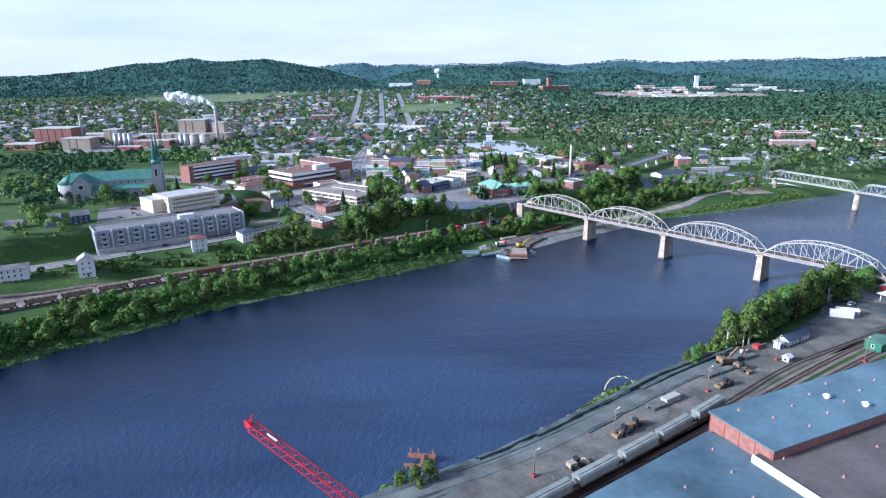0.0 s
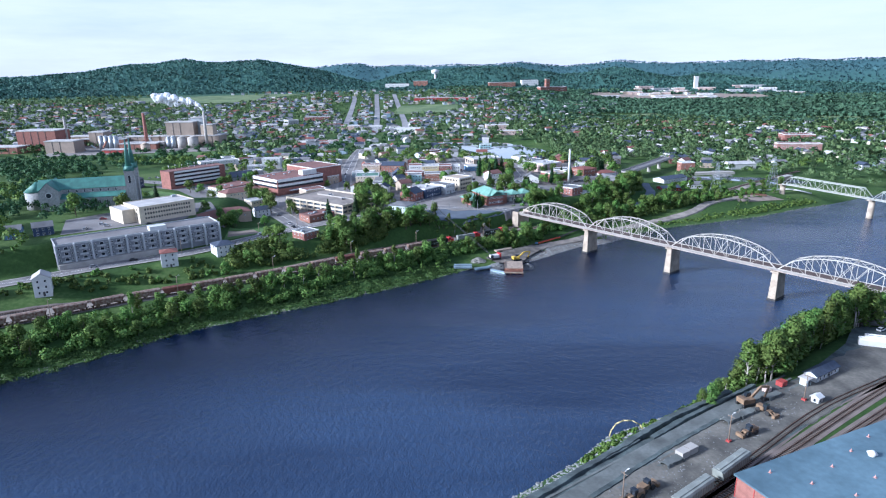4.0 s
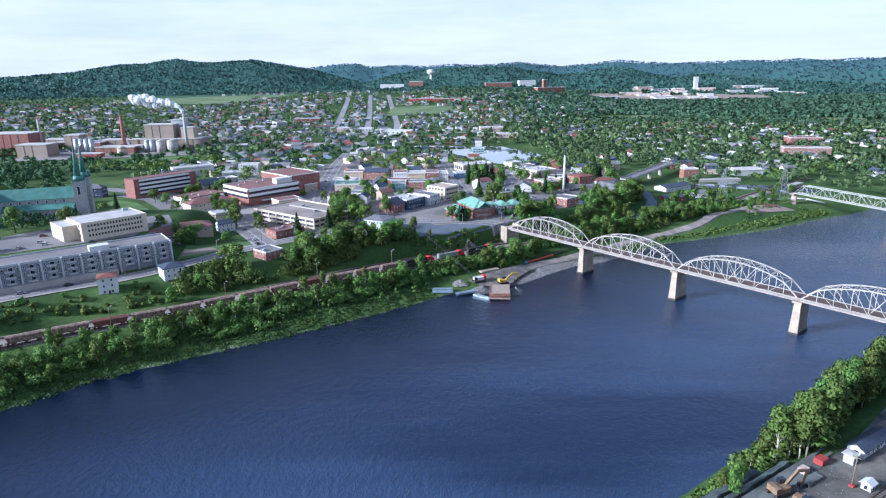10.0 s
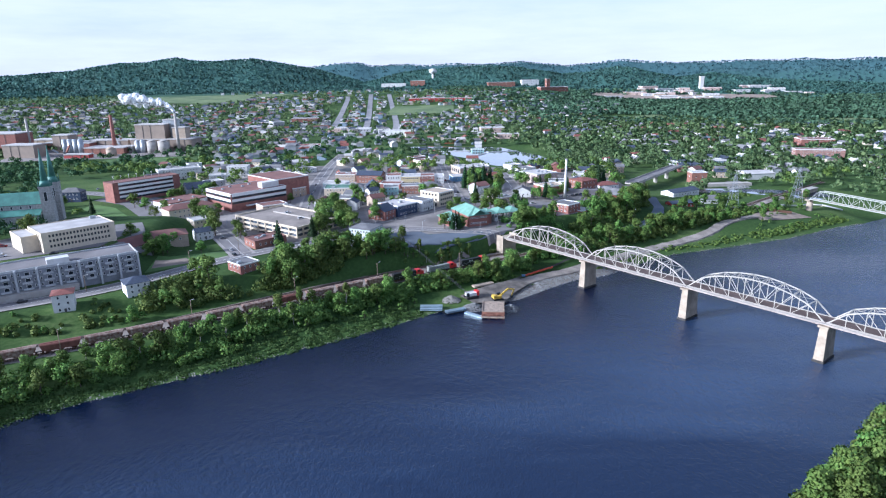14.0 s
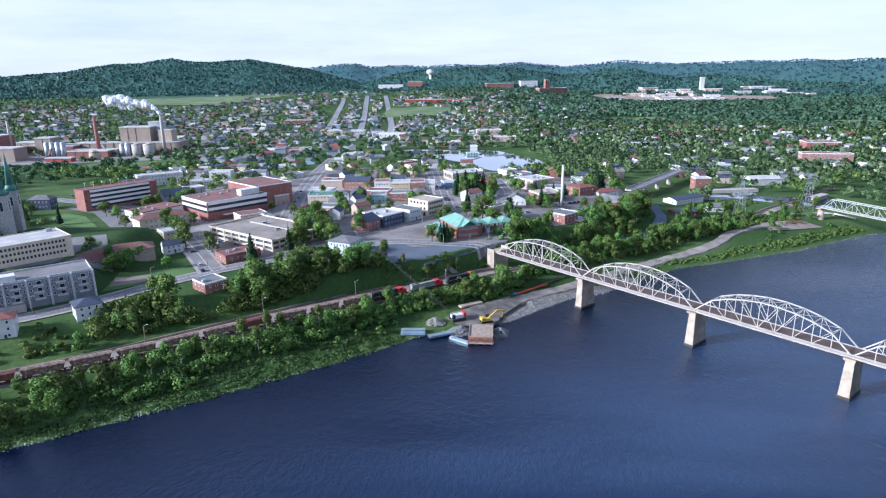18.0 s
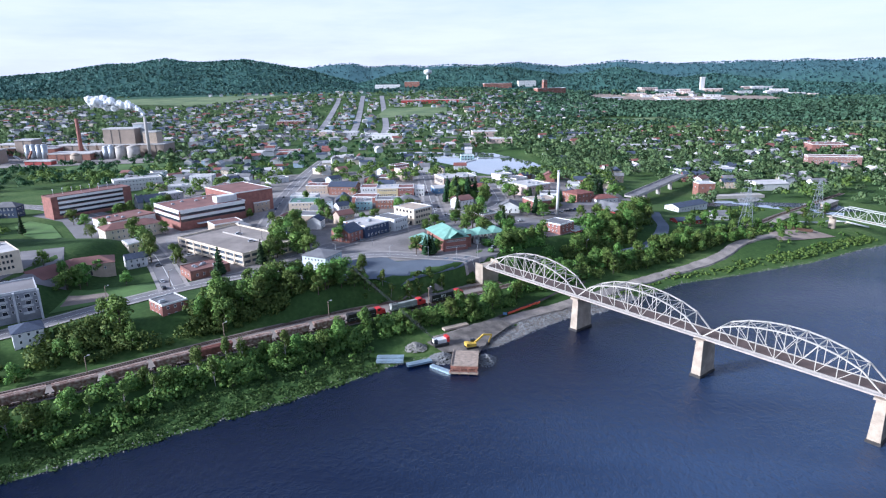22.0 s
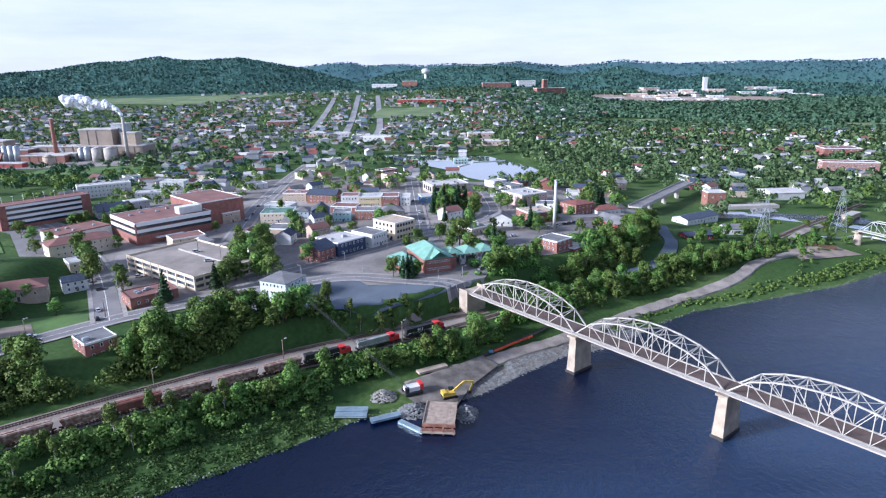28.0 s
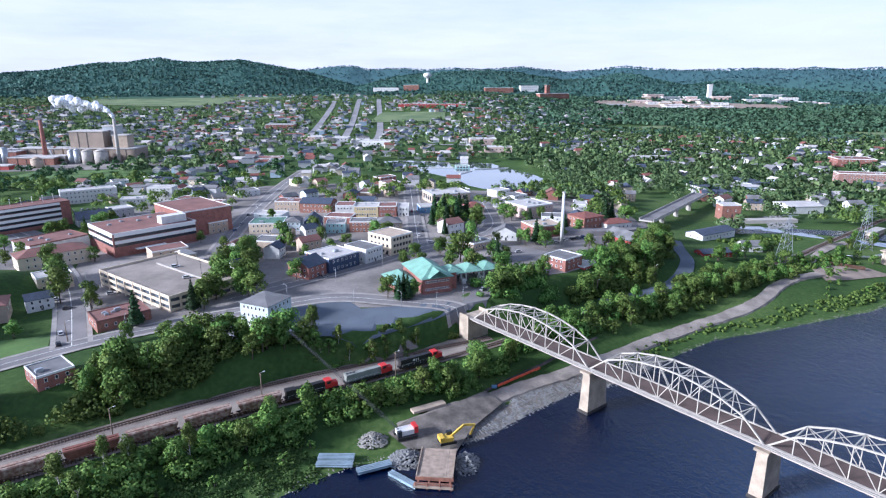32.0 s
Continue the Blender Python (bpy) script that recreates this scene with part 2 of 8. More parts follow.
def sheet(xs, ys, zf):
    X, Y = np.meshgrid(xs, ys)
    Z = zf(X, Y)
    nx, ny = len(xs), len(ys)
    verts = np.stack([X.ravel(), Y.ravel(), Z.ravel()], 1)
    i = (np.arange(ny - 1)[:, None] * nx + np.arange(nx - 1)).ravel()
    faces = np.stack([i, i + 1, i + nx + 1, i + nx], 1)
    me = bpy.data.meshes.new("sheet")
    me.from_pydata(verts.tolist(), [], faces.tolist())
    me.polygons.foreach_set("use_smooth", np.ones(len(faces), bool))
    return me


def ground_material():
    m = bpy.data.materials.new("grassy_ground")
    m.use_nodes = True
    n, l = m.node_tree.nodes, m.node_tree.links
    b = n["Principled BSDF"]
    b.inputs["Roughness"].default_value = 0.95
    b.inputs["Specular IOR Level"].default_value = 0.15
    tc = n.new("ShaderNodeTexCoord")
    a, c = n.new("ShaderNodeTexNoise"), n.new("ShaderNodeTexNoise")
    a.inputs["Scale"].default_value, a.inputs["Detail"].default_value = 0.02, 8
    c.inputs["Scale"].default_value, c.inputs["Detail"].default_value = 0.5, 6
    for k in (a, c):
        l.new(tc.outputs["Object"], k.inputs["Vector"])
    r = n.new("ShaderNodeValToRGB")
    e = r.color_ramp.elements
    e[0].position, e[0].color = 0.3, (0.028, 0.058, 0.016, 1)
    e[1].position, e[1].color = 0.7, (0.088, 0.13, 0.04, 1)
    e.new(0.52).color = (0.05, 0.092, 0.023, 1)
    add = n.new("ShaderNodeMath")
    add.operation = "MULTIPLY_ADD"
    add.inputs[1].default_value, add.inputs[2].default_value = 0.5, -0.25
    l.new(c.outputs["Fac"], add.inputs[0])
    s = n.new("ShaderNodeMath")
    l.new(a.outputs["Fac"], s.inputs[0])
    l.new(add.outputs["Value"], s.inputs[1])
    l.new(s.outputs["Value"], r.inputs["Fac"])
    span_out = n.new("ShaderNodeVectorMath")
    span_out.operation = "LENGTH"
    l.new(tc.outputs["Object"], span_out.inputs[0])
    # Forest floor of the far hills, its colour tinted with blue-green haze.
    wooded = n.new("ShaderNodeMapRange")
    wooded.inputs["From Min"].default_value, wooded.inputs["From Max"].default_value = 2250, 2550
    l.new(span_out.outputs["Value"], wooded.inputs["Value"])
    hazy_floor_mix = n.new("ShaderNodeMix")
    hazy_floor_mix.data_type = "RGBA"
    hazy_floor_mix.inputs["B"].default_value = (0.052, 0.115, 0.096, 1)
    l.new(wooded.outputs["Result"], hazy_floor_mix.inputs["Factor"])
    l.new(r.outputs["Color"], hazy_floor_mix.inputs["A"])
    # Beyond, the ground colour shifts bluer to imitate thicker haze.
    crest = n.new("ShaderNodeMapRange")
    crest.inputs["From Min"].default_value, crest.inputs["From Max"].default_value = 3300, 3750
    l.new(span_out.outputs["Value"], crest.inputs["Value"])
    hazy_crest_mix = n.new("ShaderNodeMix")
    hazy_crest_mix.data_type = "RGBA"
    hazy_crest_mix.inputs["B"].default_value = (0.058, 0.12, 0.13, 1)
    l.new(crest.outputs["Result"], hazy_crest_mix.inputs["Factor"])
    l.new(hazy_floor_mix.outputs["Result"], hazy_crest_mix.inputs["A"])
    l.new(hazy_crest_mix.outputs["Result"], b.inputs["Base Color"])
    bp = n.new("ShaderNodeBump")
    bp.inputs["Strength"].default_value, bp.inputs["Distance"].default_value = 0.5, 0.5
    l.new(c.outputs["Fac"], bp.inputs["Height"])
    l.new(bp.outputs["Normal"], b.inputs["Normal"])
    return m


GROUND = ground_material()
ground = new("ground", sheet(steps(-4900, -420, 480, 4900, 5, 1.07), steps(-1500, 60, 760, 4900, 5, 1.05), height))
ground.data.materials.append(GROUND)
tagged(ground, "green grassy valley floor rising to wooded hills", "ground", kind="structure")


def water_material(name, calm, deep=(0.0008, 0.0036, 0.019), ruffled_sheen=(0.027, 0.05, 0.105), rough=0.05):
    m = bpy.data.materials.new(name)
    m.use_nodes = True
    n, l = m.node_tree.nodes, m.node_tree.links
    b = n["Principled BSDF"]
    b.inputs["IOR"].default_value = 1.33
    b.inputs["Specular IOR Level"].default_value = 0.6
    tc = n.new("ShaderNodeTexCoord")
    mp = n.new("ShaderNodeMapping")
    mp.inputs["Rotation"].default_value = (0, 0, radians(38))
    mp.inputs["Scale"].default_value = (1.0, 0.6, 1.0)
    l.new(tc.outputs["Object"], mp.inputs["Vector"])
    along_flow = n.new("ShaderNodeMapping")
    along_flow.inputs["Rotation"].default_value = (0, 0, radians(38))
    along_flow.inputs["Scale"].default_value = (0.006, 0.02, 1.0)
    l.new(tc.outputs["Object"], along_flow.inputs["Vector"])
    big, small, chop = (n.new("ShaderNodeTexNoise") for _ in range(3))
    big.inputs["Scale"].default_value, big.inputs["Detail"].default_value = 1.0, 5
    small.inputs["Scale"].default_value, small.inputs["Detail"].default_value = 1.7, 4
    chop.inputs["Scale"].default_value, chop.inputs["Detail"].default_value = 0.45, 3
    l.new(along_flow.outputs["Vector"], big.inputs["Vector"])
    l.new(mp.outputs["Vector"], small.inputs["Vector"])
    l.new(mp.outputs["Vector"], chop.inputs["Vector"])
    gust = n.new("ShaderNodeMapRange")
    gust.inputs["From Min"].default_value, gust.inputs["From Max"].default_value = 0.38, 0.66
    gust.inputs["To Min"].default_value, gust.inputs["To Max"].default_value = 0.38, 1.1
    l.new(big.outputs["Fac"], gust.inputs["Value"])
    # The wider water towards the near shore is ruffled by the wind, its extra sky reflection painted into the base
    # colour; the channel under the far bank is smooth.
    across = n.new("ShaderNodeVectorMath")
    across.operation = "DOT_PRODUCT"
    across.inputs[1].default_value = (0.57, -0.82, 0.0)
    l.new(tc.outputs["Object"], across.inputs[0])
    wide = n.new("ShaderNodeMapRange")
    wide.interpolation_type = "SMOOTHSTEP"
    wide.inputs["From Min"].default_value, wide.inputs["From Max"].default_value = -310, -190
    l.new(across.outputs["Value"], wide.inputs["Value"])
    ruffle = n.new("ShaderNodeMath")
    ruffle.operation = "MULTIPLY"
    l.new(wide.outputs["Result"], ruffle.inputs[0])
    l.new(gust.outputs["Result"], ruffle.inputs[1])
    tint = n.new("ShaderNodeMix")
    tint.data_type = "RGBA"
    tint.inputs["A"].default_value, tint.inputs["B"].default_value = (*deep, 1), (*ruffled_sheen, 1)
    l.new(ruffle.outputs["Value"], tint.inputs["Factor"])
    l.new(tint.outputs["Result"], b.inputs["Base Color"])
    gloss = n.new("ShaderNodeMapRange")
    gloss.inputs["To Min"].default_value, gloss.inputs["To Max"].default_value = rough, rough * 4
    l.new(ruffle.outputs["Value"], gloss.inputs["Value"])
    l.new(gloss.outputs["Result"], b.inputs["Roughness"])
    both = n.new("ShaderNodeMath")
    both.operation = "MULTIPLY_ADD"
    both.inputs[1].default_value = 1.6
    l.new(chop.outputs["Fac"], both.inputs[0])
    l.new(small.outputs["Fac"], both.inputs[2])
    mu = n.new("ShaderNodeMath")
    mu.operation = "MULTIPLY"
    l.new(gust.outputs["Result"], mu.inputs[0])
    l.new(both.outputs["Value"], mu.inputs[1])
    bp = n.new("ShaderNodeBump")
    bp.inputs["Strength"].default_value, bp.inputs["Distance"].default_value = calm, 1.0
    l.new(mu.outputs["Value"], bp.inputs["Height"])
    l.new(bp.outputs["Normal"], b.inputs["Normal"])
    return m


WATER = water_material("river_water", 0.4)
CALM_WATER = water_material("pond_water", 0.004, (0.11, 0.13, 0.14), (0.11, 0.13, 0.14), rough=0.02)
CALM_WATER.node_tree.nodes["Principled BSDF"].inputs["Coat Weight"].default_value = 1.0
CALM_WATER.node_tree.nodes["Principled BSDF"].inputs["Coat Roughness"].default_value = 0.02
river = new("water", sheet(np.linspace(-1500, 2600, 42), np.linspace(-1200, 1200, 25), lambda X, Y: X * 0 + WATER_Z))
river.data.materials.append(WATER)
tagged(river, "wide dark blue river with small ripples", "river", kind="structure")


# ---- helpers for things ----
def box(bm, x0, y0, z0, x1, y1, z1, mi=0, m=None):
    v = [bm.verts.new((x, y, z)) for z in (z0, z1) for x, y in ((x0, y0), (x1, y0), (x1, y1), (x0, y1))]
    if m is not None:
        for k in v:
            k.co = m @ k.co
    for f in ((3, 2, 1, 0), (4, 5, 6, 7), (0, 1, 5, 4), (1, 2, 6, 5), (2, 3, 7, 6), (3, 0, 4, 7)):
        bm.faces.new([v[i] for i in f]).material_index = mi


def bar(bm, a, b, w, h=None, mi=0):
    """A square bar from a to b."""
    a, b = Vector(a), Vector(b)
    d = b - a
    up = Vector((0, 0, 1)) if abs(d.normalized().z) < 0.95 else Vector((0, 1, 0))
    m = Matrix.Translation(a) @ Matrix((d.normalized(), up.cross(d).normalized(), d.normalized().cross(up.cross(d).normalized()))).transposed().to_4x4()
    h = h or w
    box(bm, 0, -w / 2, -h / 2, d.length, w / 2, h / 2, mi, m)


def tube(bm, a, b, r0, r1, seg=8, mi=0, caps=True):
    a, b = Vector(a), Vector(b)
    d = (b - a).normalized()
    u = d.orthogonal().normalized()
    v = d.cross(u)
    ring = [[bm.verts.new(p + (u * math.cos(2 * math.pi * i / seg) + v * math.sin(2 * math.pi * i / seg)) * r) for i in range(seg)] for p, r in ((a, r0), (b, r1))]
    for i in range(seg):
        j = (i + 1) % seg
        f = bm.faces.new((ring[0][i], ring[0][j], ring[1][j], ring[1][i]))
        f.material_index, f.smooth = mi, True
    if caps:
        bm.faces.new(ring[0][::-1]).material_index = mi
        bm.faces.new(ring[1]).material_index = mi


def prism(bm, poly, z0, z1, mi=0, top=None):
    """An upright solid on a polygon (anticlockwise); top is the material of its upper face."""
    lo = [bm.verts.new((x, y, z0)) for x, y in poly]
    hi = [bm.verts.new((x, y, z1)) for x, y in poly]
    n = len(poly)
    for i in range(n):
        j = (i + 1) % n
        bm.faces.new((lo[i], lo[j], hi[j], hi[i])).material_index = mi
    bm.faces.new(hi).material_index = mi if top is None else top
    bm.faces.new(lo[::-1]).material_index = mi


def mesh_of(bm, name, *mats):
    bm.normal_update()
    me = bpy.data.meshes.new(name)
    bm.to_mesh(me)
    bm.free()
    for k in mats:
        me.materials.append(k)
    return me


def part(name, bm, mat, parent, label="", at=None):
    """Links a bmesh, or a mesh already made, as one mesh object under parent."""
    me = bm if isinstance(bm, bpy.types.Mesh) else mesh_of(bm, name, *(mat if isinstance(mat, (list, tuple)) else (mat,)))
    ob = new(name, me)
    ob.parent = parent
    if at is not None:
        ob.matrix_local = at
    if label:
        ob["label"] = label
    return ob


def thing(name, m, label, category, group="", kind=""):
    ob = new(name)
    ob.matrix_world = m
    return tagged(ob, label, category, group, kind)

# ---- the large truss bridge ----
BR0, BRU = Vector((59.4, 487.6)), Vector((0.6505, -0.7595))
SPAN, DECK = 61.7, 19.5
bridge = thing("truss_bridge", pose(BR0.x, BR0.y, 0, 0, 0, math.degrees(math.atan2(BRU.y, BRU.x))),
               "white four-span arched steel truss bridge on concrete piers", "bridge")
HALF = 4.2
TOPS = (0, 6.0, 8.6, 10.1, 10.9, 10.9, 10.1, 8.6, 6.0, 0)


def span(x0):
    n = 9
    step = SPAN / n
    for side in (-1, 1):
        y = side * HALF
        bm = bmesh.new()
        bar(bm, (x0 + 0.4, y, DECK), (x0 + SPAN - 0.4, y, DECK), 0.55, 0.9)
        part("bottom_chord", bm, WHITE_STEEL, bridge)
        bm = bmesh.new()
        box(bm, x0 + 0.05, y + side * 0.3, DECK - 1.15, x0 + SPAN - 0.05, y + side * 0.42, DECK + 0.35)
        part("girder_plate", bm, FASCIA, bridge, "pinkish cream girder plate")
        pts = [(x0 + 0.4 + (SPAN - 0.8) * i / n, y, DECK + TOPS[i]) for i in range(n + 1)]
        for a, b in zip(pts, pts[1:]):
            bm = bmesh.new()
            bar(bm, a, b, 0.46, 0.46)
            part("top_chord", bm, WHITE_STEEL, bridge)
        for i in range(1, n):
            bm = bmesh.new()
            bar(bm, (pts[i][0], y, DECK), pts[i], 0.26)
            part("truss_post", bm, WHITE_STEEL, bridge)
        for i in range(1, n - 1):
            bm = bmesh.new()
            if i < n // 2:
                bar(bm, pts[i], (pts[i + 1][0], y, DECK), 0.2)
            elif i == n // 2:
                bar(bm, pts[i], (pts[i + 1][0], y, DECK), 0.2)
                bar(bm, (pts[i][0], y, DECK), pts[i + 1], 0.2)
            else:
                bar(bm, (pts[i][0], y, DECK), pts[i + 1], 0.2)
            part("truss_diagonal", bm, WHITE_STEEL, bridge)
    for i in range(1, n):
        bm = bmesh.new()
        x, z = x0 + 0.4 + (SPAN - 0.8) * i / n, DECK + TOPS[i]
        bar(bm, (x, -HALF, z), (x, HALF, z), 0.3, 0.4)
        if 1 < i < n - 1:
            bar(bm, (x, -HALF, z - 2.2), (x, HALF, z - 2.2), 0.2)
        if i < n - 1:
            x2, z2 = x + (SPAN - 0.8) / n, DECK + TOPS[i + 1]
            bar(bm, (x, -HALF, z), (x2, HALF, z2), 0.18)
            bar(bm, (x, HALF, z), (x2, -HALF, z2), 0.18)
        part("sway_brace", bm, WHITE_STEEL, bridge)
    bm = bmesh.new()
    box(bm, x0, -HALF + 0.5, DECK - 0.1, x0 + SPAN, HALF - 0.5, DECK + 0.25)
    part("road_deck", bm, RUST_DECK, bridge, "brown worn roadway deck")
    bm = bmesh.new()
    box(bm, x0, -HALF - 2.0, DECK + 0.0, x0 + SPAN, -HALF - 0.35, DECK + 0.2)
    part("footway", bm, PALE_CONCRETE, bridge)
    bm = bmesh.new()
    for zz in (0.6, 1.1):
        bar(bm, (x0, -HALF - 1.95, DECK + zz), (x0 + SPAN, -HALF - 1.95, DECK + zz), 0.1)
    for i in range(25):
        xx = x0 + SPAN * i / 24
        bar(bm, (xx, -HALF - 1.95, DECK + 0.1), (xx, -HALF - 1.95, DECK + 1.1), 0.09)
    part("railing", bm, WHITE_STEEL, bridge)
    for yy in (-2, 0, 2):
        bm = bmesh.new()
        bar(bm, (x0, yy, DECK - 0.7), (x0 + SPAN, yy, DECK - 0.7), 0.35, 0.7)
        part("stringer", bm, WHITE_STEEL, bridge)


FASCIA = material("pinkish_cream_girder_paint", (0.47, 0.40, 0.36), 0.6, spread=0.25, scale=0.5, fine=2.0)
RUST_DECK = material("rust_brown_deck", (0.10, 0.07, 0.06), 0.9, spread=0.3, scale=0.2)
DARK_STONE = material("dark_pier_stone", (0.045, 0.042, 0.04), 0.5, spread=0.3, scale=0.5)
for k in range(4):
    span(k * SPAN)
for k in range(1, 4):
    bm = bmesh.new()
    lo, hi = [], []
    for (px, py) in ((-2.2, -6.0), (2.2, -6.0), (2.2, 5.2), (0, 6.6), (-2.2, 5.2)):
        lo.append(bm.verts.new((k * SPAN + px * 1.02, py * 1.03, -5)))
        hi.append(bm.verts.new((k * SPAN + px * 0.68, py * 0.86, DECK - 1.7)))
    for i in range(5):
        bm.faces.new((lo[i], lo[(i + 1) % 5], hi[(i + 1) % 5], hi[i]))
    bm.faces.new(hi)
    box(bm, k * SPAN - 2.1, -6.4, DECK - 1.7, k * SPAN + 2.1, 6.4, DECK - 0.9)
    pier = part("pier", bm, CONCRETE, bridge, "tapered weathered concrete pier")
    bm = bmesh.new()
    foot = [(k * SPAN + px * 1.05, py * 1.05) for px, py in ((-2.2, -6.0), (2.2, -6.0), (2.2, 5.2), (0, 6.6), (-2.2, 5.2))]
    prism(bm, foot, -5, WATER_Z + 1.0)
    part("footing", bm, DARK_STONE, pier, "dark footing at the waterline")
for x0, x1 in ((-7, -1.2), (4 * SPAN, 4 * SPAN + 12)):
    bm = bmesh.new()
    box(bm, x0, -6, 6, x1, 6, DECK - 0.5)
    box(bm, x0, -6, DECK - 0.5, x1, -5.6, DECK + 1.0)
    box(bm, x0, 5.6, DECK - 0.5, x1, 6, DECK + 1.0)
    part("abutment", bm, CONCRETE, bridge)


# ---- draped ground covers ----
def drape(name, poly, mat, dz=0.15, label="", category="", kind="structure", cell=8.0):
    bm = bmesh.new()
    bm.faces.new([bm.verts.new((x, y, 0)) for x, y in poly])
    for axis in (0, 1):
        lo, hi = min(p[axis] for p in poly), max(p[axis] for p in poly)
        k = lo + cell
        no = (1, 0, 0) if axis == 0 else (0, 1, 0)
        while k < hi:
            bmesh.ops.bisect_plane(bm, geom=bm.verts[:] + bm.edges[:] + bm.faces[:], plane_co=Vector(no) * k, plane_no=no)
            k += cell
    bm.normal_update()
    if sum(f.normal.z for f in bm.faces) < 0:
        bmesh.ops.reverse_faces(bm, faces=bm.faces[:])
    co = np.array([v.co for v in bm.verts])
    zs = height(co[:, 0], co[:, 1]) + dz
    for v, z in zip(bm.verts, zs):
        v.co.z = z
    ob = new(name, mesh_of(bm, name, mat))
    return tagged(ob, label, category, kind=kind)


def heights(pts):
    return height(np.array([p[0] for p in pts]), np.array([p[1] for p in pts]))


def resample(line, step):
    out = [Vector(line[0])]
    for a, b in zip(line, line[1:]):
        a, b = Vector(a), Vector(b)
        n = max(1, round((b - a).length / step))
        out += [a.lerp(b, (i + 1) / n) for i in range(n)]
    return out


def smooth(line, rounds=2):
    for _ in range(rounds):
        out = [line[0]]
        for a, b in zip(line, line[1:]):
            out += [(a[0] * 0.75 + b[0] * 0.25, a[1] * 0.75 + b[1] * 0.25), (a[0] * 0.25 + b[0] * 0.75, a[1] * 0.25 + b[1] * 0.75)]
        line = out + [line[-1]]
    return line


def sides(pts, i):
    d = (pts[min(i + 1, len(pts) - 1)] - pts[max(i - 1, 0)]).normalized()
    return Vector((-d.y, d.x))


def strip(name, line, width, mat, dz=0.2, label="", category="", offset=0.0, step=4.0, zf=None, kind="structure", ragged=0.0):
    pts = resample(smooth(line), step)
    bm = bmesh.new()
    ks = (-1.3, -0.95, 0, 0.95, 1.3) if ragged else (-1, 0, 1)
    rnd = random.Random(name)
    qs = [p + sides(pts, i) * (offset + k * width / 2 * (1 + ragged * rnd.uniform(-1, 1))) for i, p in enumerate(pts) for k in ks]
    zs = heights(qs) if zf is None else [zf] * len(qs)
    n = len(ks)
    vs = [bm.verts.new((q.x, q.y, z + (dz + ragged * rnd.uniform(-0.3, 0.3) if not ragged or 0 < i % n < n - 1 else -0.8))) for i, (q, z) in enumerate(zip(qs, zs))]
    rows = [vs[i:i + n] for i in range(0, len(vs), n)]
    for a, b in zip(rows, rows[1:]):
        for k in range(n - 1):
            bm.faces.new((a[k + 1], a[k], b[k], b[k + 1]))
    ob = new(name, mesh_of(bm, name, mat))
    return tagged(ob, label, category, kind=kind)


PAINT = plain("road_paint", (0.7, 0.7, 0.66), 0.8)
TOWN_PAVE = material("worn_town_paving", (0.235, 0.215, 0.20), 0.92, spread=0.45, scale=0.035, fine=0.6)
SIDEWALK = material("pale_sidewalk", (0.31, 0.29, 0.27), 0.9, spread=0.2, scale=0.3)
LAWN = material("mown_lawn", (0.085, 0.16, 0.035), 0.95, spread=0.3, scale=0.08, fine=1.2)
MEADOW = material("hay_meadow", (0.135, 0.175, 0.07), 0.95, spread=0.35, scale=0.02, fine=0.3, dark=(0.075, 0.12, 0.045))
DIRT = material("bare_dirt", (0.26, 0.21, 0.17), 0.95, spread=0.3, scale=0.1, fine=1.4)
GREY_GRAVEL = material("grey_crushed_stone", (0.075, 0.094, 0.092), 0.95, spread=0.6, scale=0.16, fine=1.0, dark=(0.036, 0.046, 0.048))
PALE_DIRT = material("pale_packed_dirt", (0.29, 0.255, 0.22), 0.95, spread=0.45, scale=0.1, fine=1.4)
BALLAST = material("rail_ballast", (0.19, 0.155, 0.135), 0.95, spread=0.35, scale=0.12, fine=2.5)
ROCK = material("grey_rock", (0.23, 0.235, 0.235), 0.9, spread=0.35, scale=0.5, fine=3, random_tint=0.25)
PALE_ROCK = material("pale_shore_stone", (0.27, 0.26, 0.23), 0.9, spread=0.3, scale=0.4, fine=2)
RAIL = material("rusty_rail", (0.13, 0.075, 0.05), 0.6, metal=0.6, spread=0.3)
TIE = material("tarred_tie", (0.06, 0.045, 0.035), 0.9, spread=0.3, scale=0.6)
DARK_DIRT = material("dark_wet_soil", (0.05, 0.043, 0.04), 0.95, spread=0.3, scale=0.3, fine=2)

drape("pavement", [(-108, 480), (-95, 470), (-30, 497), (10, 497), (52, 500), (82, 540), (108, 552), (150, 585), (190, 640), (180, 830), (40, 850), (-190, 850), (-230, 700),
                   (-165, 560)], TOWN_PAVE, 0.12, "worn grey asphalt yards and lots between town buildings", "pavement", cell=12)
drape("parking_lot_by_bridge", [(-28, 496), (-16, 503), (-6, 511), (6, 495), (26, 500), (48, 506), (50, 497), (22, 472), (9, 464), (-19, 463), (-34, 476)], DARK_ASPHALT, 0.3,
      "dark blue-grey empty asphalt lot above the railway", "parking lot")
drape("parking_lot_on_roof_hill", [(-240, 398), (-158, 455), (-185, 500), (-232, 478), (-262, 440)], ASPHALT, 0.25, "grey asphalt car park beside the church", "parking lot")
drape("forecourt", [(-300, 640), (-262, 618), (-215, 560), (-185, 560), (-172, 580), (-230, 640), (-290, 680)], ASPHALT, 0.25, "wide grey asphalt forecourt", "parking lot")
drape("lawn_island", [(-288, 602), (-290, 622), (-262, 606), (-232, 570), (-240, 562), (-262, 575)], LAWN, 0.4, "oval mown lawn island in a road loop", "lawn")
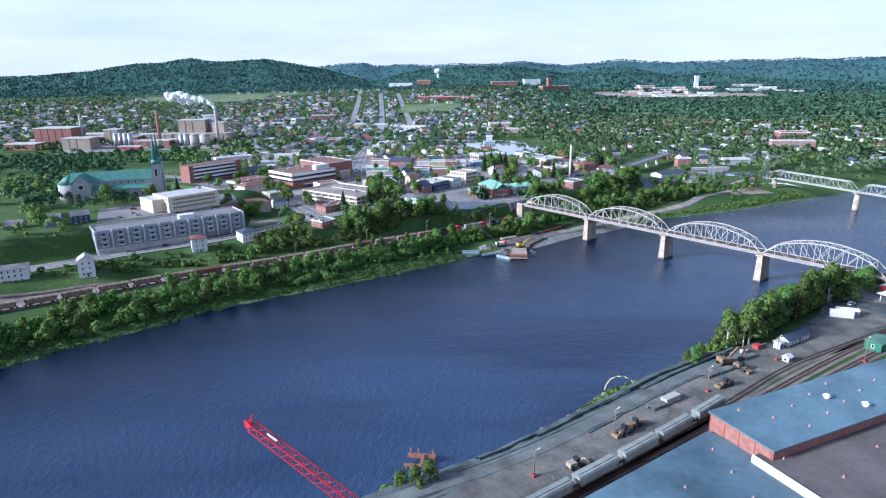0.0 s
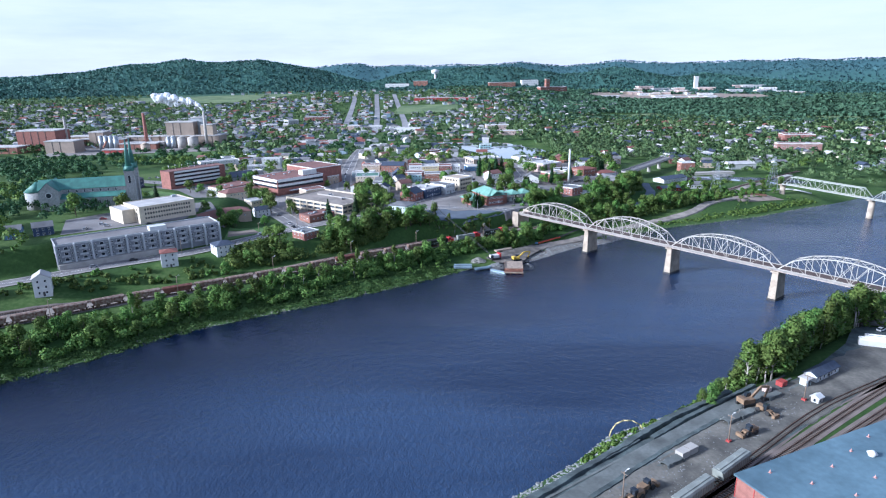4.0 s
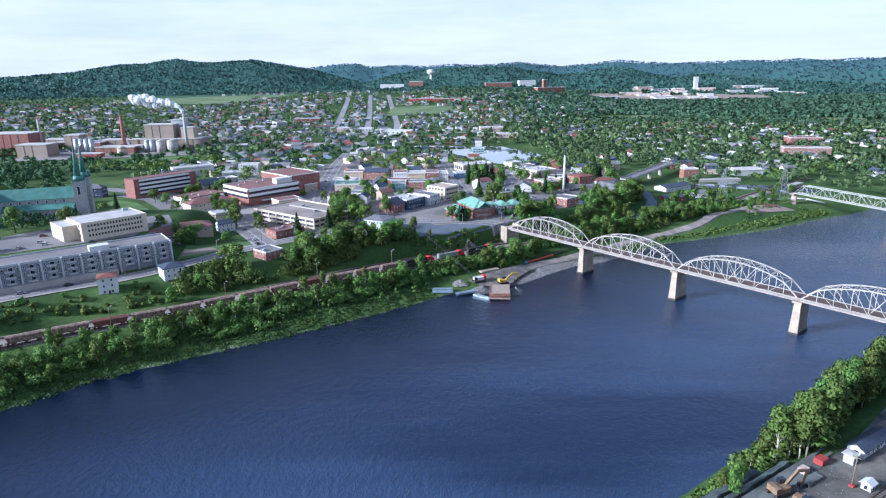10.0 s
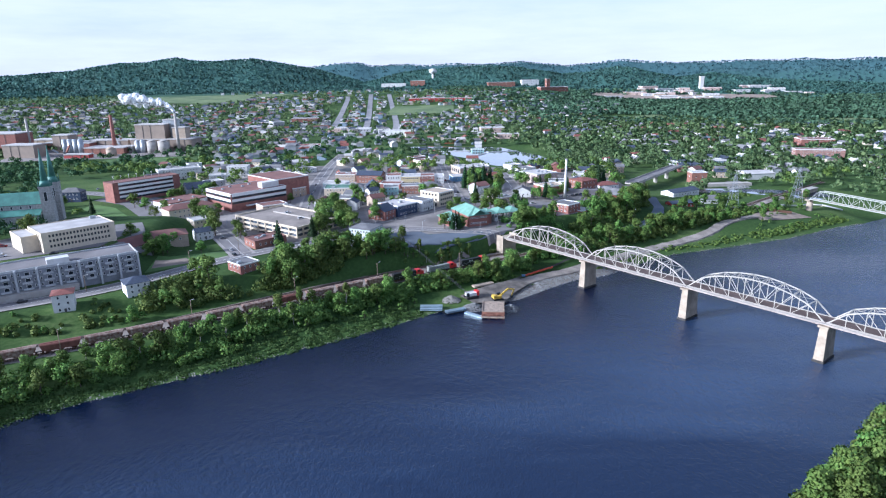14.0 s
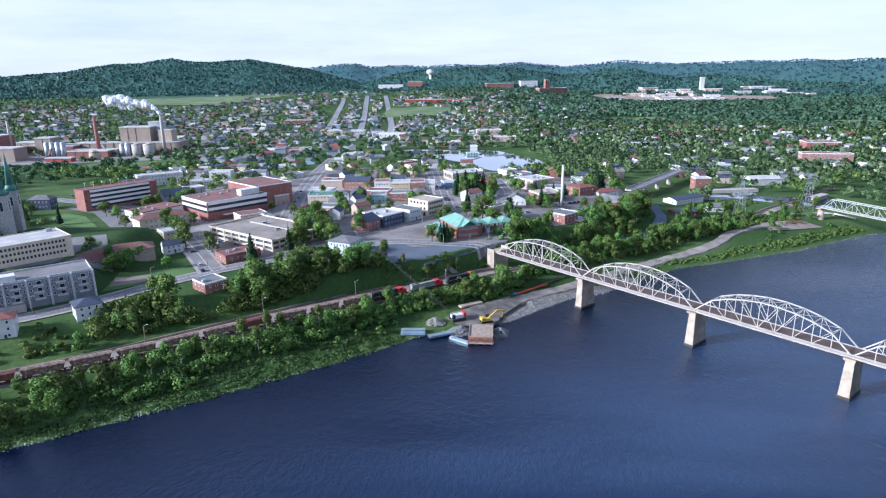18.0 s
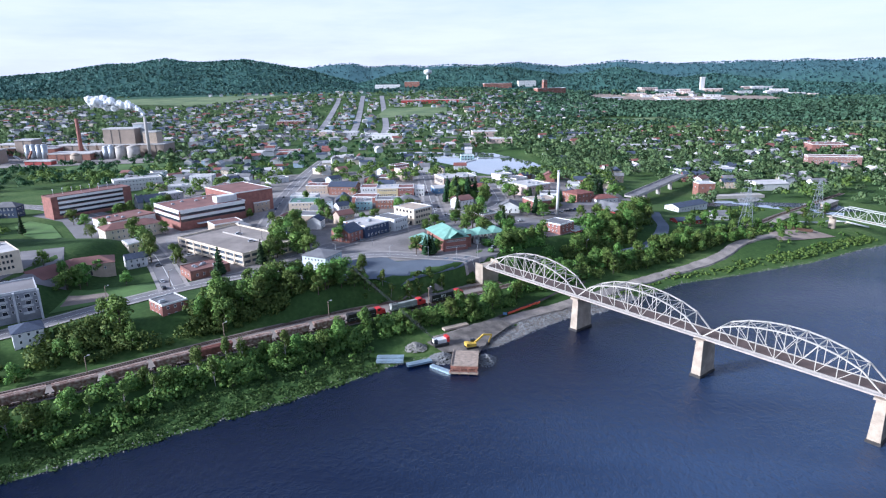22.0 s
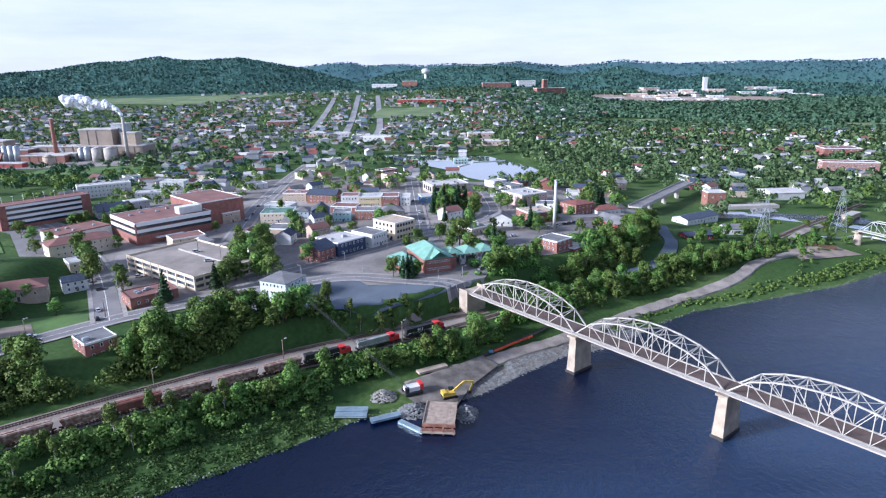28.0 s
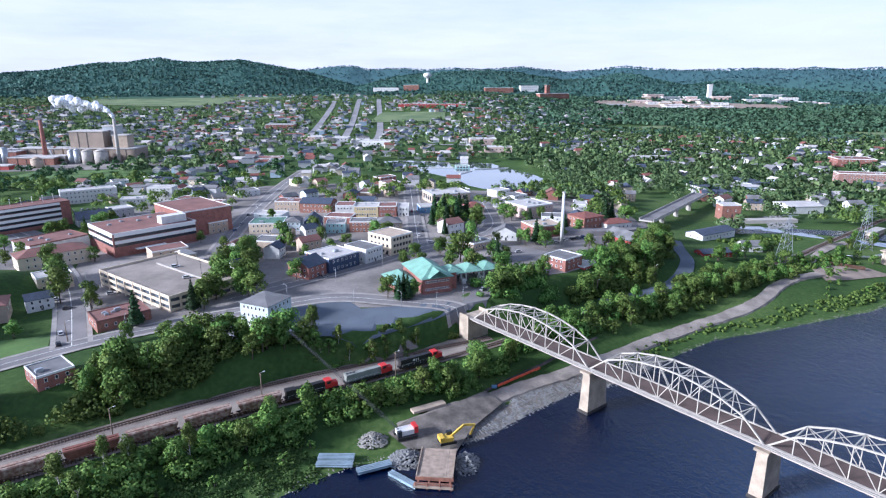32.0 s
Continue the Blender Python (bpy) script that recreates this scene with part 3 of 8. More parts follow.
drape("corner_lawn", [(-150, 428), (-112, 455), (-120, 470), (-156, 458)], LAWN, 0.3, "mown corner lawn with a bare patch", "lawn")
drape("bare_patch", [(-150, 436), (-130, 446), (-138, 456), (-154, 450)], DIRT, 0.4, "bare dirt patch", "ground")
drape("parking_lot_east", [(62, 575), (82, 565), (104, 592), (84, 606)], ASPHALT, 0.25, "grey parking lot", "parking lot")
drape("parking_lot_yard", [(66, 535), (82, 533), (104, 556), (98, 568), (86, 562)], ASPHALT, 0.25, "grey paved yard below a hedge", "parking lot")
drape("mill_yard", [(-620, 940), (-380, 990), (-330, 1030), (-340, 1090), (-640, 1090)], TOWN_PAVE, 0.3, "grey yard round a pulp mill", "yard", cell=25)
drape("mill_field", [(-470, 905), (-250, 935), (-240, 985), (-370, 985), (-460, 960)], LAWN, 0.35, "bright green mown field", "field", cell=25)

RIVER_ROAD = [(-330, 270), (-262, 322), (-225, 352), (-198, 374), (-177, 387), (-157, 402), (-145, 415), (-130, 433), (-113, 450), (-94, 466), (-60, 486), (-31, 501), (-8, 512), (22, 505), (47, 500), (52, 492)]
CROSS = [(-104, 458), (-139, 515), (-165, 550), (-200, 590), (-249, 635), (-301, 670), (-360, 690)]
MAIN = [(-60, 508), (-39, 529), (-25, 543), (-4, 563), (12, 583), (26, 600), (53, 621), (77, 652), (73, 718), (68, 770), (66, 815)]
MAIN_N = [(26, 600), (20, 658), (12, 740), (4, 823), (0, 868)]
WEST_ST = [(-96, 590), (-104, 640), (-112, 690), (-119, 765), (-128, 850), (-135, 980)]
for line, w, lab in ((RIVER_ROAD, 9, "grey asphalt road above the river"), (CROSS, 11, "grey asphalt street down to the river"), (MAIN, 12, "grey asphalt main street"),
                     (MAIN_N, 10, "grey asphalt street with parked cars"), (WEST_ST, 11, "grey asphalt street beside the mall")):
    strip("road", line, w, ASPHALT, 0.32, lab, "road")
    strip("trim", line, 0.25, PAINT, 0.345, "white painted centre line", "road marking")
    strip("sidewalk", line, 2.0, SIDEWALK, 0.40, "pale concrete sidewalk", "sidewalk", offset=w / 2 + 1.1)
    strip("sidewalk", line, 2.0, SIDEWALK, 0.40, "pale concrete sidewalk", "sidewalk", offset=-w / 2 - 1.1)
strip("road", [(52, 492), (60, 512), (64, 530), (52, 545), (40, 570), (26, 600)], 10, ASPHALT, 0.33, "grey asphalt approach to the bridge", "road")

# Work road along the north bank, and the path east of the bridge.
strip("bank_road", [(30, 421), (46, 432), (62, 443), (80, 456), (98, 467), (118, 481), (137, 496), (158, 511), (190, 530), (211, 545), (226, 562), (244, 576), (262, 584)], 6.5, PALE_DIRT, 0.75, "grey-brown gravel work road on the bank", "road", ragged=0.1, step=3.0)
strip("footpath", [(124, 534), (150, 548), (166, 560), (180, 575), (188, 592), (190, 612), (196, 640)], 8.0, DARK_ASPHALT, 0.4, "blue-grey asphalt lane curving through grass", "lane")

# ---- railways ----
RAIL_A = [(-300, 232), (-262, 262), (-227, 287), (-210, 298), (-189, 313), (-163, 332), (-129, 351), (-97, 371), (-81, 383), (-57, 400), (-40, 411), (-24, 422), (0, 437), (21, 451), (40, 464), (68, 482),
          (112, 519), (144, 537), (169, 553), (208, 580), (260, 612), (323, 666), (395, 727)]
RAIL_B = [(-310, 245), (-240, 297), (-206, 318), (-160, 346), (-121, 369), (-89, 394), (-65, 412), (-35, 433), (-17, 445), (4, 456), (30, 470), (64, 488)]
SOUTH_A = [(-60, 70), (0, 111), (38, 138), (87, 172.5), (133, 206), (174, 233), (230, 268)]
SOUTH_B = [(-60, 65), (0, 106), (40, 133.5), (90, 168), (136, 200), (180, 229), (236, 264)]
SOUTH_C = [(10, 121), (60, 157), (92, 182), (122, 206), (150, 222), (182, 240)]


def railway(line, z=None):
    bed = strip("rail_bed", line, 5.0, BALLAST, 0.25 if z is None else 0.08, "brown ballast railway bed", "railway bed", zf=z)
    pts = resample(smooth(line), 2.0)
    tr = new("railway_track")
    tagged(tr, "rusty railway track on dark wooden ties", "railway track")
    base = 0.3 if z is None else 0.13
    zs = [v + base for v in (heights(pts) if z is None else [z] * len(pts))]
    for off in (-0.72, 0.72):
        bm = bmesh.new()
        for i in range(len(pts) - 1):
            a, b = pts[i] + sides(pts, i) * off, pts[i + 1] + sides(pts, i + 1) * off
            bar(bm, (a.x, a.y, zs[i] + 0.18), (b.x, b.y, zs[i + 1] + 0.18), 0.16, 0.18)
        part("rail", bm, RAIL, tr)
    tie = bmesh.new()
    for i in range(0, len(pts) - 1):
        n = sides(pts, i)
        for f in (0.0, 0.5):
            p = pts[i].lerp(pts[i + 1], f)
            zz = zs[i] * (1 - f) + zs[i + 1] * f
            a, b = p - n * 1.3, p + n * 1.3
            bar(tie, (a.x, a.y, zz), (b.x, b.y, zz), 0.28, 0.2)
    tagged(part("tie_row", tie, TIE, tr), kind="stuff")


strip("rail_yard", [(-305, 238), (-251, 279), (-217, 303), (-184, 324), (-145, 347), (-105, 373), (-72, 397), (-44, 418), (-10, 440), (26, 462), (56, 482)], 15, GRAVEL, 0.2, "grey gravel strip between two tracks", "yard", ragged=0.1)
for line in (RAIL_A, RAIL_B):
    railway(line)
for line in (SOUTH_A, SOUTH_B, SOUTH_C):
    railway(line, 15.05)

# ---- stones along the water ----
def stone_mesh(seed, flat=0.6):
    rnd = random.Random(seed)
    bm = bmesh.new()
    bmesh.ops.create_icosphere(bm, subdivisions=1, radius=1.0)
    for v in bm.verts:
        v.co *= rnd.uniform(0.7, 1.15)
        v.co.z *= flat
    return mesh_of(bm, "stone", ROCK)


def scatter(name, places, mats, size, label, flat=0.6, seed=1):
    """Many stones as one object; places are x, y, z."""
    rnd = np.random.RandomState(seed)
    src = stone_mesh(seed)
    sv = np.array([v.co for v in src.vertices])
    sf = np.array([p.vertices for p in src.polygons])
    verts, faces, mi = [], [], []
    for k, (x, y, z) in enumerate(places):
        a, s = rnd.uniform(0, 6.28), size * rnd.uniform(0.45, 1.3)
        c, q = math.cos(a), math.sin(a)
        v = sv * s * rnd.uniform(0.75, 1.25, (1, 3))
        verts.append(np.stack([v[:, 0] * c - v[:, 1] * q + x, v[:, 0] * q + v[:, 1] * c + y, v[:, 2] * flat / 0.6 + z], 1))
        faces.append(sf + k * len(sv))
    bpy.data.meshes.remove(src)
    me = bpy.data.meshes.new(name)
    me.from_pydata(np.concatenate(verts).tolist(), [], np.concatenate(faces).tolist())
    me.materials.append(mats)
    return tagged(new(name, me), label, "stones", kind="stuff")


def along(line, lo, hi, count, seed, z=None, sink=0.1):
    rnd = random.Random(seed)
    pts = resample(line, 1.0)
    out = []
    for _ in range(count):
        i = rnd.randrange(len(pts) - 1)
        p = pts[i] + sides(pts, i) * rnd.uniform(lo, hi)
        out.append((p.x, p.y))
    return [(x, y, v - sink) for (x, y), v in zip(out, heights(out) if z is None else [z] * count)]


def mound(x, y, rx, ry, tall, z, count, seed):
    """Places for the stones of a heap with sloping sides."""
    rnd = random.Random(seed)
    out = []
    for _ in range(count):
        a, f = rnd.uniform(0, 6.28), rnd.random() ** 0.6
        out.append((x + math.cos(a) * f * rx * 1.5, y + math.sin(a) * f * ry * 1.5, z + tall * (1 - f) * rnd.uniform(0.55, 1.0)))
    return out


scatter("shore_stones", along(SHORE_N[3:16], -5.4, 0.5, 1900, 3), PALE_ROCK, 0.38, "pale stones strewn along the grassy shore")
scatter("shore_stones", along(SHORE_N[20:27], -5.4, -0.5, 800, 4), PALE_ROCK, 0.36, "pale stones strewn along the grassy shore")
scatter("riprap", along(SHORE_N[15:20], -5, 5.5, 1900, 5), ROCK, 0.45, "grey riprap boulders below the work road")
scatter("riprap", along(SHORE_S[3:10], -13.0, 1.0, 3200, 6), ROCK, 0.6, "grey riprap boulders below the gravel yard")
scatter("rock_pile", mound(21, 416, 3.6, 3.4, 2.8, 3.4, 620, 7), PALE_ROCK, 0.42, "pile of tan boulders")
scatter("rock_pile", mound(33, 407.5, 4.2, 4.0, 3.0, 2.0, 760, 5), ROCK, 0.52, "pile of grey boulders beside the jetty")
scatter("rock_pile", mound(52.5, 405.5, 3.4, 5.2, 3.4, 1.4, 760, 6), ROCK, 0.5, "pile of grey boulders at the water's edge")

# ---- trees ----
def leaf_material(name, lo, hi, patch=0.0):
    m = bpy.data.materials.new(name)
    m.use_nodes = True
    n, l = m.node_tree.nodes, m.node_tree.links
    b = n["Principled BSDF"]
    b.inputs["Roughness"].default_value = 0.7
    b.inputs["Specular IOR Level"].default_value = 0.2
    g, oi = n.new("ShaderNodeNewGeometry"), n.new("ShaderNodeObjectInfo")
    mx = n.new("ShaderNodeMix")
    mx.data_type = "RGBA"
    mx.inputs["A"].default_value, mx.inputs["B"].default_value = (*lo, 1), (*hi, 1)
    l.new(g.outputs["Random Per Island"], mx.inputs["Factor"])
    hs = n.new("ShaderNodeHueSaturation")
    va, hu = n.new("ShaderNodeMapRange"), n.new("ShaderNodeMapRange")
    va.inputs["To Min"].default_value, va.inputs["To Max"].default_value = 0.7, 1.35
    hu.inputs["To Min"].default_value, hu.inputs["To Max"].default_value = 0.475, 0.52
    l.new(oi.outputs["Random"], va.inputs["Value"])
    l.new(oi.outputs["Random"], hu.inputs["Value"])
    l.new(va.outputs["Result"], hs.inputs["Value"])
    l.new(hu.outputs["Result"], hs.inputs["Hue"])
    l.new(mx.outputs["Result"], hs.inputs["Color"])
    if patch:
        tc, stand, tone = n.new("ShaderNodeTexCoord"), n.new("ShaderNodeTexNoise"), n.new("ShaderNodeMapRange")
        stand.inputs["Scale"].default_value, stand.inputs["Detail"].default_value = patch, 5
        stand.inputs["Roughness"].default_value = 0.7
        l.new(tc.outputs["Object"], stand.inputs["Vector"])
        tone.inputs["From Min"].default_value, tone.inputs["From Max"].default_value = 0.36, 0.64
        tone.inputs["To Min"].default_value, tone.inputs["To Max"].default_value = 0.62, 1.38
        l.new(stand.outputs["Fac"], tone.inputs["Value"])
        l.new(tone.outputs["Result"], hs.inputs["Value"])
    l.new(hs.outputs["Color"], b.inputs["Base Color"])
    tr = n.new("ShaderNodeBsdfTranslucent")
    l.new(hs.outputs["Color"], tr.inputs["Color"])
    ms = n.new("ShaderNodeMixShader")
    ms.inputs["Fac"].default_value = 0.2
    l.new(b.outputs["BSDF"], ms.inputs[1])
    l.new(tr.outputs["BSDF"], ms.inputs[2])
    l.new(ms.outputs["Shader"], n["Material Output"].inputs["Surface"])
    return m


LEAF = leaf_material("broad_leaves", (0.06, 0.13, 0.03), (0.175, 0.26, 0.055))
BIRCH_LEAF = leaf_material("young_birch_leaves", (0.07, 0.13, 0.026), (0.165, 0.24, 0.055))
NEEDLE = leaf_material("spruce_needles", (0.018, 0.045, 0.02), (0.04, 0.085, 0.03))
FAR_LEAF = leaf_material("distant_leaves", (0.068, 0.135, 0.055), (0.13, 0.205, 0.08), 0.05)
# Hill conifers: the blue of distance haze is mixed into the leaf colour.
HAZY_CONIFER = leaf_material("blue_green_conifers", (0.055, 0.122, 0.104), (0.075, 0.15, 0.125), 0.006)
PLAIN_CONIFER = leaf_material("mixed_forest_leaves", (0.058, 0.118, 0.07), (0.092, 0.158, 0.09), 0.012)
# Farthest ridges carry more of that haze in their base colour.
HAZY_FAR_CONIFER = leaf_material("haze_tinted_far_conifers", (0.052, 0.112, 0.122), (0.068, 0.135, 0.142), 0.004)
GRASS_BLADES = leaf_material("rough_bank_grass", (0.035, 0.075, 0.018), (0.085, 0.135, 0.035))
BARK = material("brown_bark", (0.11, 0.085, 0.065), 0.9, spread=0.3, scale=1.5)
PALE_BARK = material("pale_birch_bark", (0.42, 0.39, 0.34), 0.8, spread=0.3, scale=1.2)


def outward(d, rnd):
    """Soft shading directions for leaf faces: away from the middle of their clump, a little upwards."""
    o = d + np.array([[0, 0, 0.35]]) + rnd.normal(scale=0.22, size=d.shape)
    return np.repeat(o / np.linalg.norm(o, axis=1)[:, None], 4, 0)


def leaves(rnd, lobes, count, size):
    """Small tilted quads spread through a set of ellipsoid lobes, denser at their skins."""
    vol = np.array([l[3] * l[4] * l[5] for l in lobes]) ** (2 / 3)
    pick = rnd.choice(len(lobes), count, p=vol / vol.sum())
    L = np.array(lobes)[pick]
    d = rnd.normal(size=(count, 3))
    d /= np.linalg.norm(d, axis=1)[:, None]
    rad = rnd.uniform(0.62, 1.06, (count, 1)) * (1 + 0.12 * np.sin(d[:, :1] * 7 + L[:, :1]))
    c = L[:, :3] + d * rad * L[:, 3:6]
    nrm = d + rnd.normal(scale=0.55, size=(count, 3))
    nrm /= np.linalg.norm(nrm, axis=1)[:, None]
    u = np.cross(nrm, rnd.normal(size=(count, 3)))
    u /= np.linalg.norm(u, axis=1)[:, None]
    v = np.cross(nrm, u)
    s = size * rnd.uniform(0.55, 1.25, (count, 1))
    q = np.stack([c - u * s - v * s * 0.6, c + u * s * 0.7 - v * s, c + u * s + v * s * 0.7, c - u * s * 0.6 + v * s], 1)
    return q.reshape(-1, 3), np.arange(count * 4).reshape(-1, 4), outward(d, rnd)


def mesh_from(name, verts, faces, mat, normals=None):
    me = bpy.data.meshes.new(name)
    me.from_pydata(verts.tolist(), [], faces.tolist())
    if normals is not None:
        me.polygons.foreach_set("use_smooth", np.ones(len(faces), bool))
        me.normals_split_custom_set_from_vertices(normals.tolist())
    me.materials.append(mat)
    return me


def tree_proto(name, kind, seed, tall):
    """An unplaced tree of about the given height: trunk with limbs, and a crown of leaf clumps."""
    rnd = np.random.RandomState(seed)
    r2 = random.Random(seed)
    ob = new(name)
    bm = bmesh.new()
    if kind == "spruce":
        tube(bm, (0, 0, -0.5), (0, 0, tall * 0.97), tall * 0.018, 0.03, 6)
        lobes = []
        for k in range(9):
            f = k / 8
            lobes.append((0, 0, tall * (0.14 + 0.80 * f), tall * 0.19 * (1 - f) + 0.25, tall * 0.19 * (1 - f) + 0.25, tall * 0.055))
        v, f, o = leaves(rnd, lobes, 900, 0.34)
        part("trunk", bm, BARK, ob)
        part("crown", mesh_from("crown", v, f, NEEDLE, o), None, ob)
    else:
        birch = kind == "birch"
        lean = Vector((r2.uniform(-0.06, 0.06) * tall, r2.uniform(-0.06, 0.06) * tall, tall * 0.8))
        tube(bm, (0, 0, -0.6), lean * 0.5, tall * (0.014 if birch else 0.024), tall * 0.012, 7)
        tube(bm, lean * 0.5, lean, tall * 0.012, 0.03, 6)
        lobes = [] if kind == "shrub" else [(lean.x, lean.y, tall * 0.72, tall * (0.13 if birch else 0.2), tall * (0.13 if birch else 0.2), tall * 0.24)]
        spread = {"birch": 0.13, "broad": 0.26, "shrub": 0.42}[kind]
        low = {"birch": 0.22, "broad": 0.2, "shrub": 0.18}[kind]
        for k in range({"birch": 12, "broad": 14, "shrub": 9}[kind]):
            a, f = r2.uniform(0, 6.28), r2.uniform(low, 0.86)
            rr = spread * tall * r2.uniform(0.5, 1.15) * (1.15 - 0.55 * f)
            e = Vector((math.cos(a) * rr + lean.x * f, math.sin(a) * rr + lean.y * f, tall * f))
            tube(bm, lean * (f * 0.75), e, tall * 0.008, 0.02, 5)
            s = tall * r2.uniform(0.09, 0.15) * (0.8 if birch else 1.15)
            lobes.append((e.x, e.y, e.z, s, s * r2.uniform(0.85, 1.15), s * r2.uniform(0.7, 1.0)))
        n = {"birch": 1600, "broad": 1550, "shrub": 460}[kind]
        v, f, o = leaves(rnd, lobes, n, {"birch": 0.2, "broad": 0.26, "shrub": 0.28}[kind])
        part("trunk", bm, PALE_BARK if birch else BARK, ob)
        part("crown", mesh_from("crown", v, f, BIRCH_LEAF if birch else LEAF, o), None, ob)
    return ob


PROTO = {k: [tree_proto(n, k, s + 10 * i, tall) for i in range(c)] for k, n, s, tall, c in
         (("broad", "broadleaf_tree", 11, 11.0, 5), ("birch", "birch_tree", 57, 12.0, 4), ("spruce", "spruce_tree", 91, 12.0, 3), ("shrub", "shrub", 133, 4.0, 4))}
TREE_TAGS = {"broad": "leafy green broadleaf tree with a rounded crown", "birch": "slim young birch with pale trunk and thin crown",
             "spruce": "dark green pointed spruce", "shrub": "low leafy green shrub"}
used = set()
# Open ground in front of houses and lots.
LANE = [(124, 534), (150, 548), (166, 560), (180, 575), (188, 592), (190, 612), (196, 640)]
CLEARINGS = [(p.x, p.y, 6.5) for p in resample(LANE, 5.0)] + [(-97, 422, 14), (-90, 414, 9), (107, 551, 13), (-22, 467, 7), (-41, 464, 6), (-139, 391, 8), (-164, 371, 8), (-208, 326, 9), (-248, 312, 10), (4, 482, 17), (30, 490, 14), (-14, 490, 18), (118, 556, 9), (-98, 476, 8), (46, 500, 12)]


def blocked(x, y):
    return any((x - a) ** 2 + (y - b) ** 2 < r * r for a, b, r in CLEARINGS)


trees = random.Random(5)
FAR_GROUPS = ("wood round the church", "wood below the mill")
FAR_TREES = []   # trees too far off to tell apart, joined later


def tree(kind, x, y, scale=1.0, group="trees on the bank", dz=0.0, label=""):
    scale *= 1.45
    if group == "trees on the near bank":
        x, y = x + NEAR_X + 4.5, y + NEAR_Y - 8.5
    if blocked(x, y):
        return None
    if kind != "shrub" and (group in FAR_GROUPS or y > 690):
        FAR_TREES.append((x, y))
        return None
    p = trees.choice(PROTO[kind])
    m = Matrix.Translation((x, y, hz(x, y) + dz)) @ Matrix.Rotation(trees.uniform(0, 6.28), 4, "Z") @ Matrix.Diagonal((scale * trees.uniform(0.88, 1.15), scale * trees.uniform(0.88, 1.15), scale * trees.uniform(0.9, 1.12), 1))
    if p not in used:
        used.add(p)
        p.matrix_world = m
        ob = p
    else:
        ob = copy_thing(p, m @ Matrix.Diagonal((1 / p.scale.x, 1 / p.scale.y, 1 / p.scale.z, 1)))
    return tagged(ob, label or TREE_TAGS[kind], "tree" if kind != "shrub" else "shrub", group)


def belt(line, lo, hi, count, mix, size, group, seed, keep=None):
    rnd = random.Random(seed)
    pts = resample(line, 1.0)
    for k in range(count):
        i = min(len(pts) - 2, int((k + rnd.random()) / count * (len(pts) - 1)))
        p = pts[i] + sides(pts, i) * rnd.uniform(lo, hi)
        if keep and not keep(p.x, p.y):
            continue
        tree(rnd.choice(mix), p.x, p.y, rnd.uniform(*size), group)


def fill(poly, count, mix, size, group, seed):
    rnd = random.Random(seed)
    xs, ys = [p[0] for p in poly], [p[1] for p in poly]
    made = 0
    while made < count:
        x, y = rnd.uniform(min(xs), max(xs)), rnd.uniform(min(ys), max(ys))
        inside = False
        for (ax, ay), (bx, by) in zip(poly, poly[1:] + poly[:1]):
            if (ay > y) != (by > y) and x < (bx - ax) * (y - ay) / (by - ay) + ax:
                inside = not inside
        if inside:
            tree(rnd.choice(mix), x, y, rnd.uniform(*size), group)
            made += 1


BANK = "trees between river and railway"
belt([(-250, 205), (-197, 239), (-157, 278), (-119, 314), (-66, 347)], 16, 28, 38, ["broad", "broad", "birch"], (0.5, 0.8), BANK, 21)
belt([(-250, 205), (-197, 239), (-157, 278), (-119, 314), (-80, 338)], 7, 16, 28, ["broad", "shrub", "shrub"], (0.5, 0.75), BANK, 22)
belt([(-66, 347), (-22, 377), (14, 405), (57, 424), (80, 446)], 18, 29, 34, ["broad", "broad", "birch", "shrub"], (0.5, 0.8), BANK, 23)
belt([(-90, 333), (-22, 377), (14, 405)], 8, 18, 16, ["shrub"], (0.4, 0.8), BANK, 24)
SLOPE = "trees on the slope below the town"
belt([(-100, 388), (-60, 412), (-17, 445), (4, 458)], 9, 30, 38, ["broad", "broad", "broad", "birch"], (0.7, 1.05), SLOPE, 25, lambda x, y: x < -16 or y < 462)
belt([(-160, 346), (-121, 369), (-89, 394)], 8, 28, 16, ["shrub", "shrub", "broad"], (0.5, 0.8), SLOPE, 26)
belt([(-240, 297), (-206, 318), (-160, 346)], 14, 30, 12, ["shrub"], (0.5, 0.9), SLOPE, 27)
belt([(4, 458), (30, 471), (52, 483)], 4, 12, 11, ["shrub", "shrub", "birch"], (0.35, 0.6), SLOPE, 28)
EAST = "trees east of the bridge"
belt([(84, 482), (118, 504), (144, 524), (169, 541), (208, 566)], 1, 12, 29, ["broad", "broad", "shrub"], (0.5, 0.75), EAST, 29)
belt([(70, 462), (90, 478), (110, 494)], 1, 9, 7, ["broad", "shrub"], (0.5, 0.7), EAST, 30)
fill([(62, 508), (84, 524), (112, 540), (140, 556), (165, 575), (182, 600), (172, 622), (150, 600), (120, 560), (96, 545), (72, 530)], 32, ["broad"], (0.6, 0.95), EAST, 31)
fill([(195, 585), (240, 612), (255, 625), (200, 600)], 7, ["broad", "shrub"], (0.5, 0.8), EAST, 32)
fill([(210, 570), (300, 620), (320, 610), (240, 560)], 9, ["broad", "shrub"], (0.4, 0.7), EAST, 33)
SOUTH = "trees on the near bank"
belt([(80, 224), (100, 240)], -8, -1.5, 9, ["birch", "shrub"], (0.35, 0.55), SOUTH, 62)
belt([(100, 240), (133, 266), (176, 295)], -6, -1.5, 28, ["birch"], (0.7, 1.0), SOUTH, 61)
belt([(100, 240), (133, 266), (180, 298)], -12, -3, 42, ["birch", "birch", "birch", "broad"], (0.85, 1.2), SOUTH, 34)
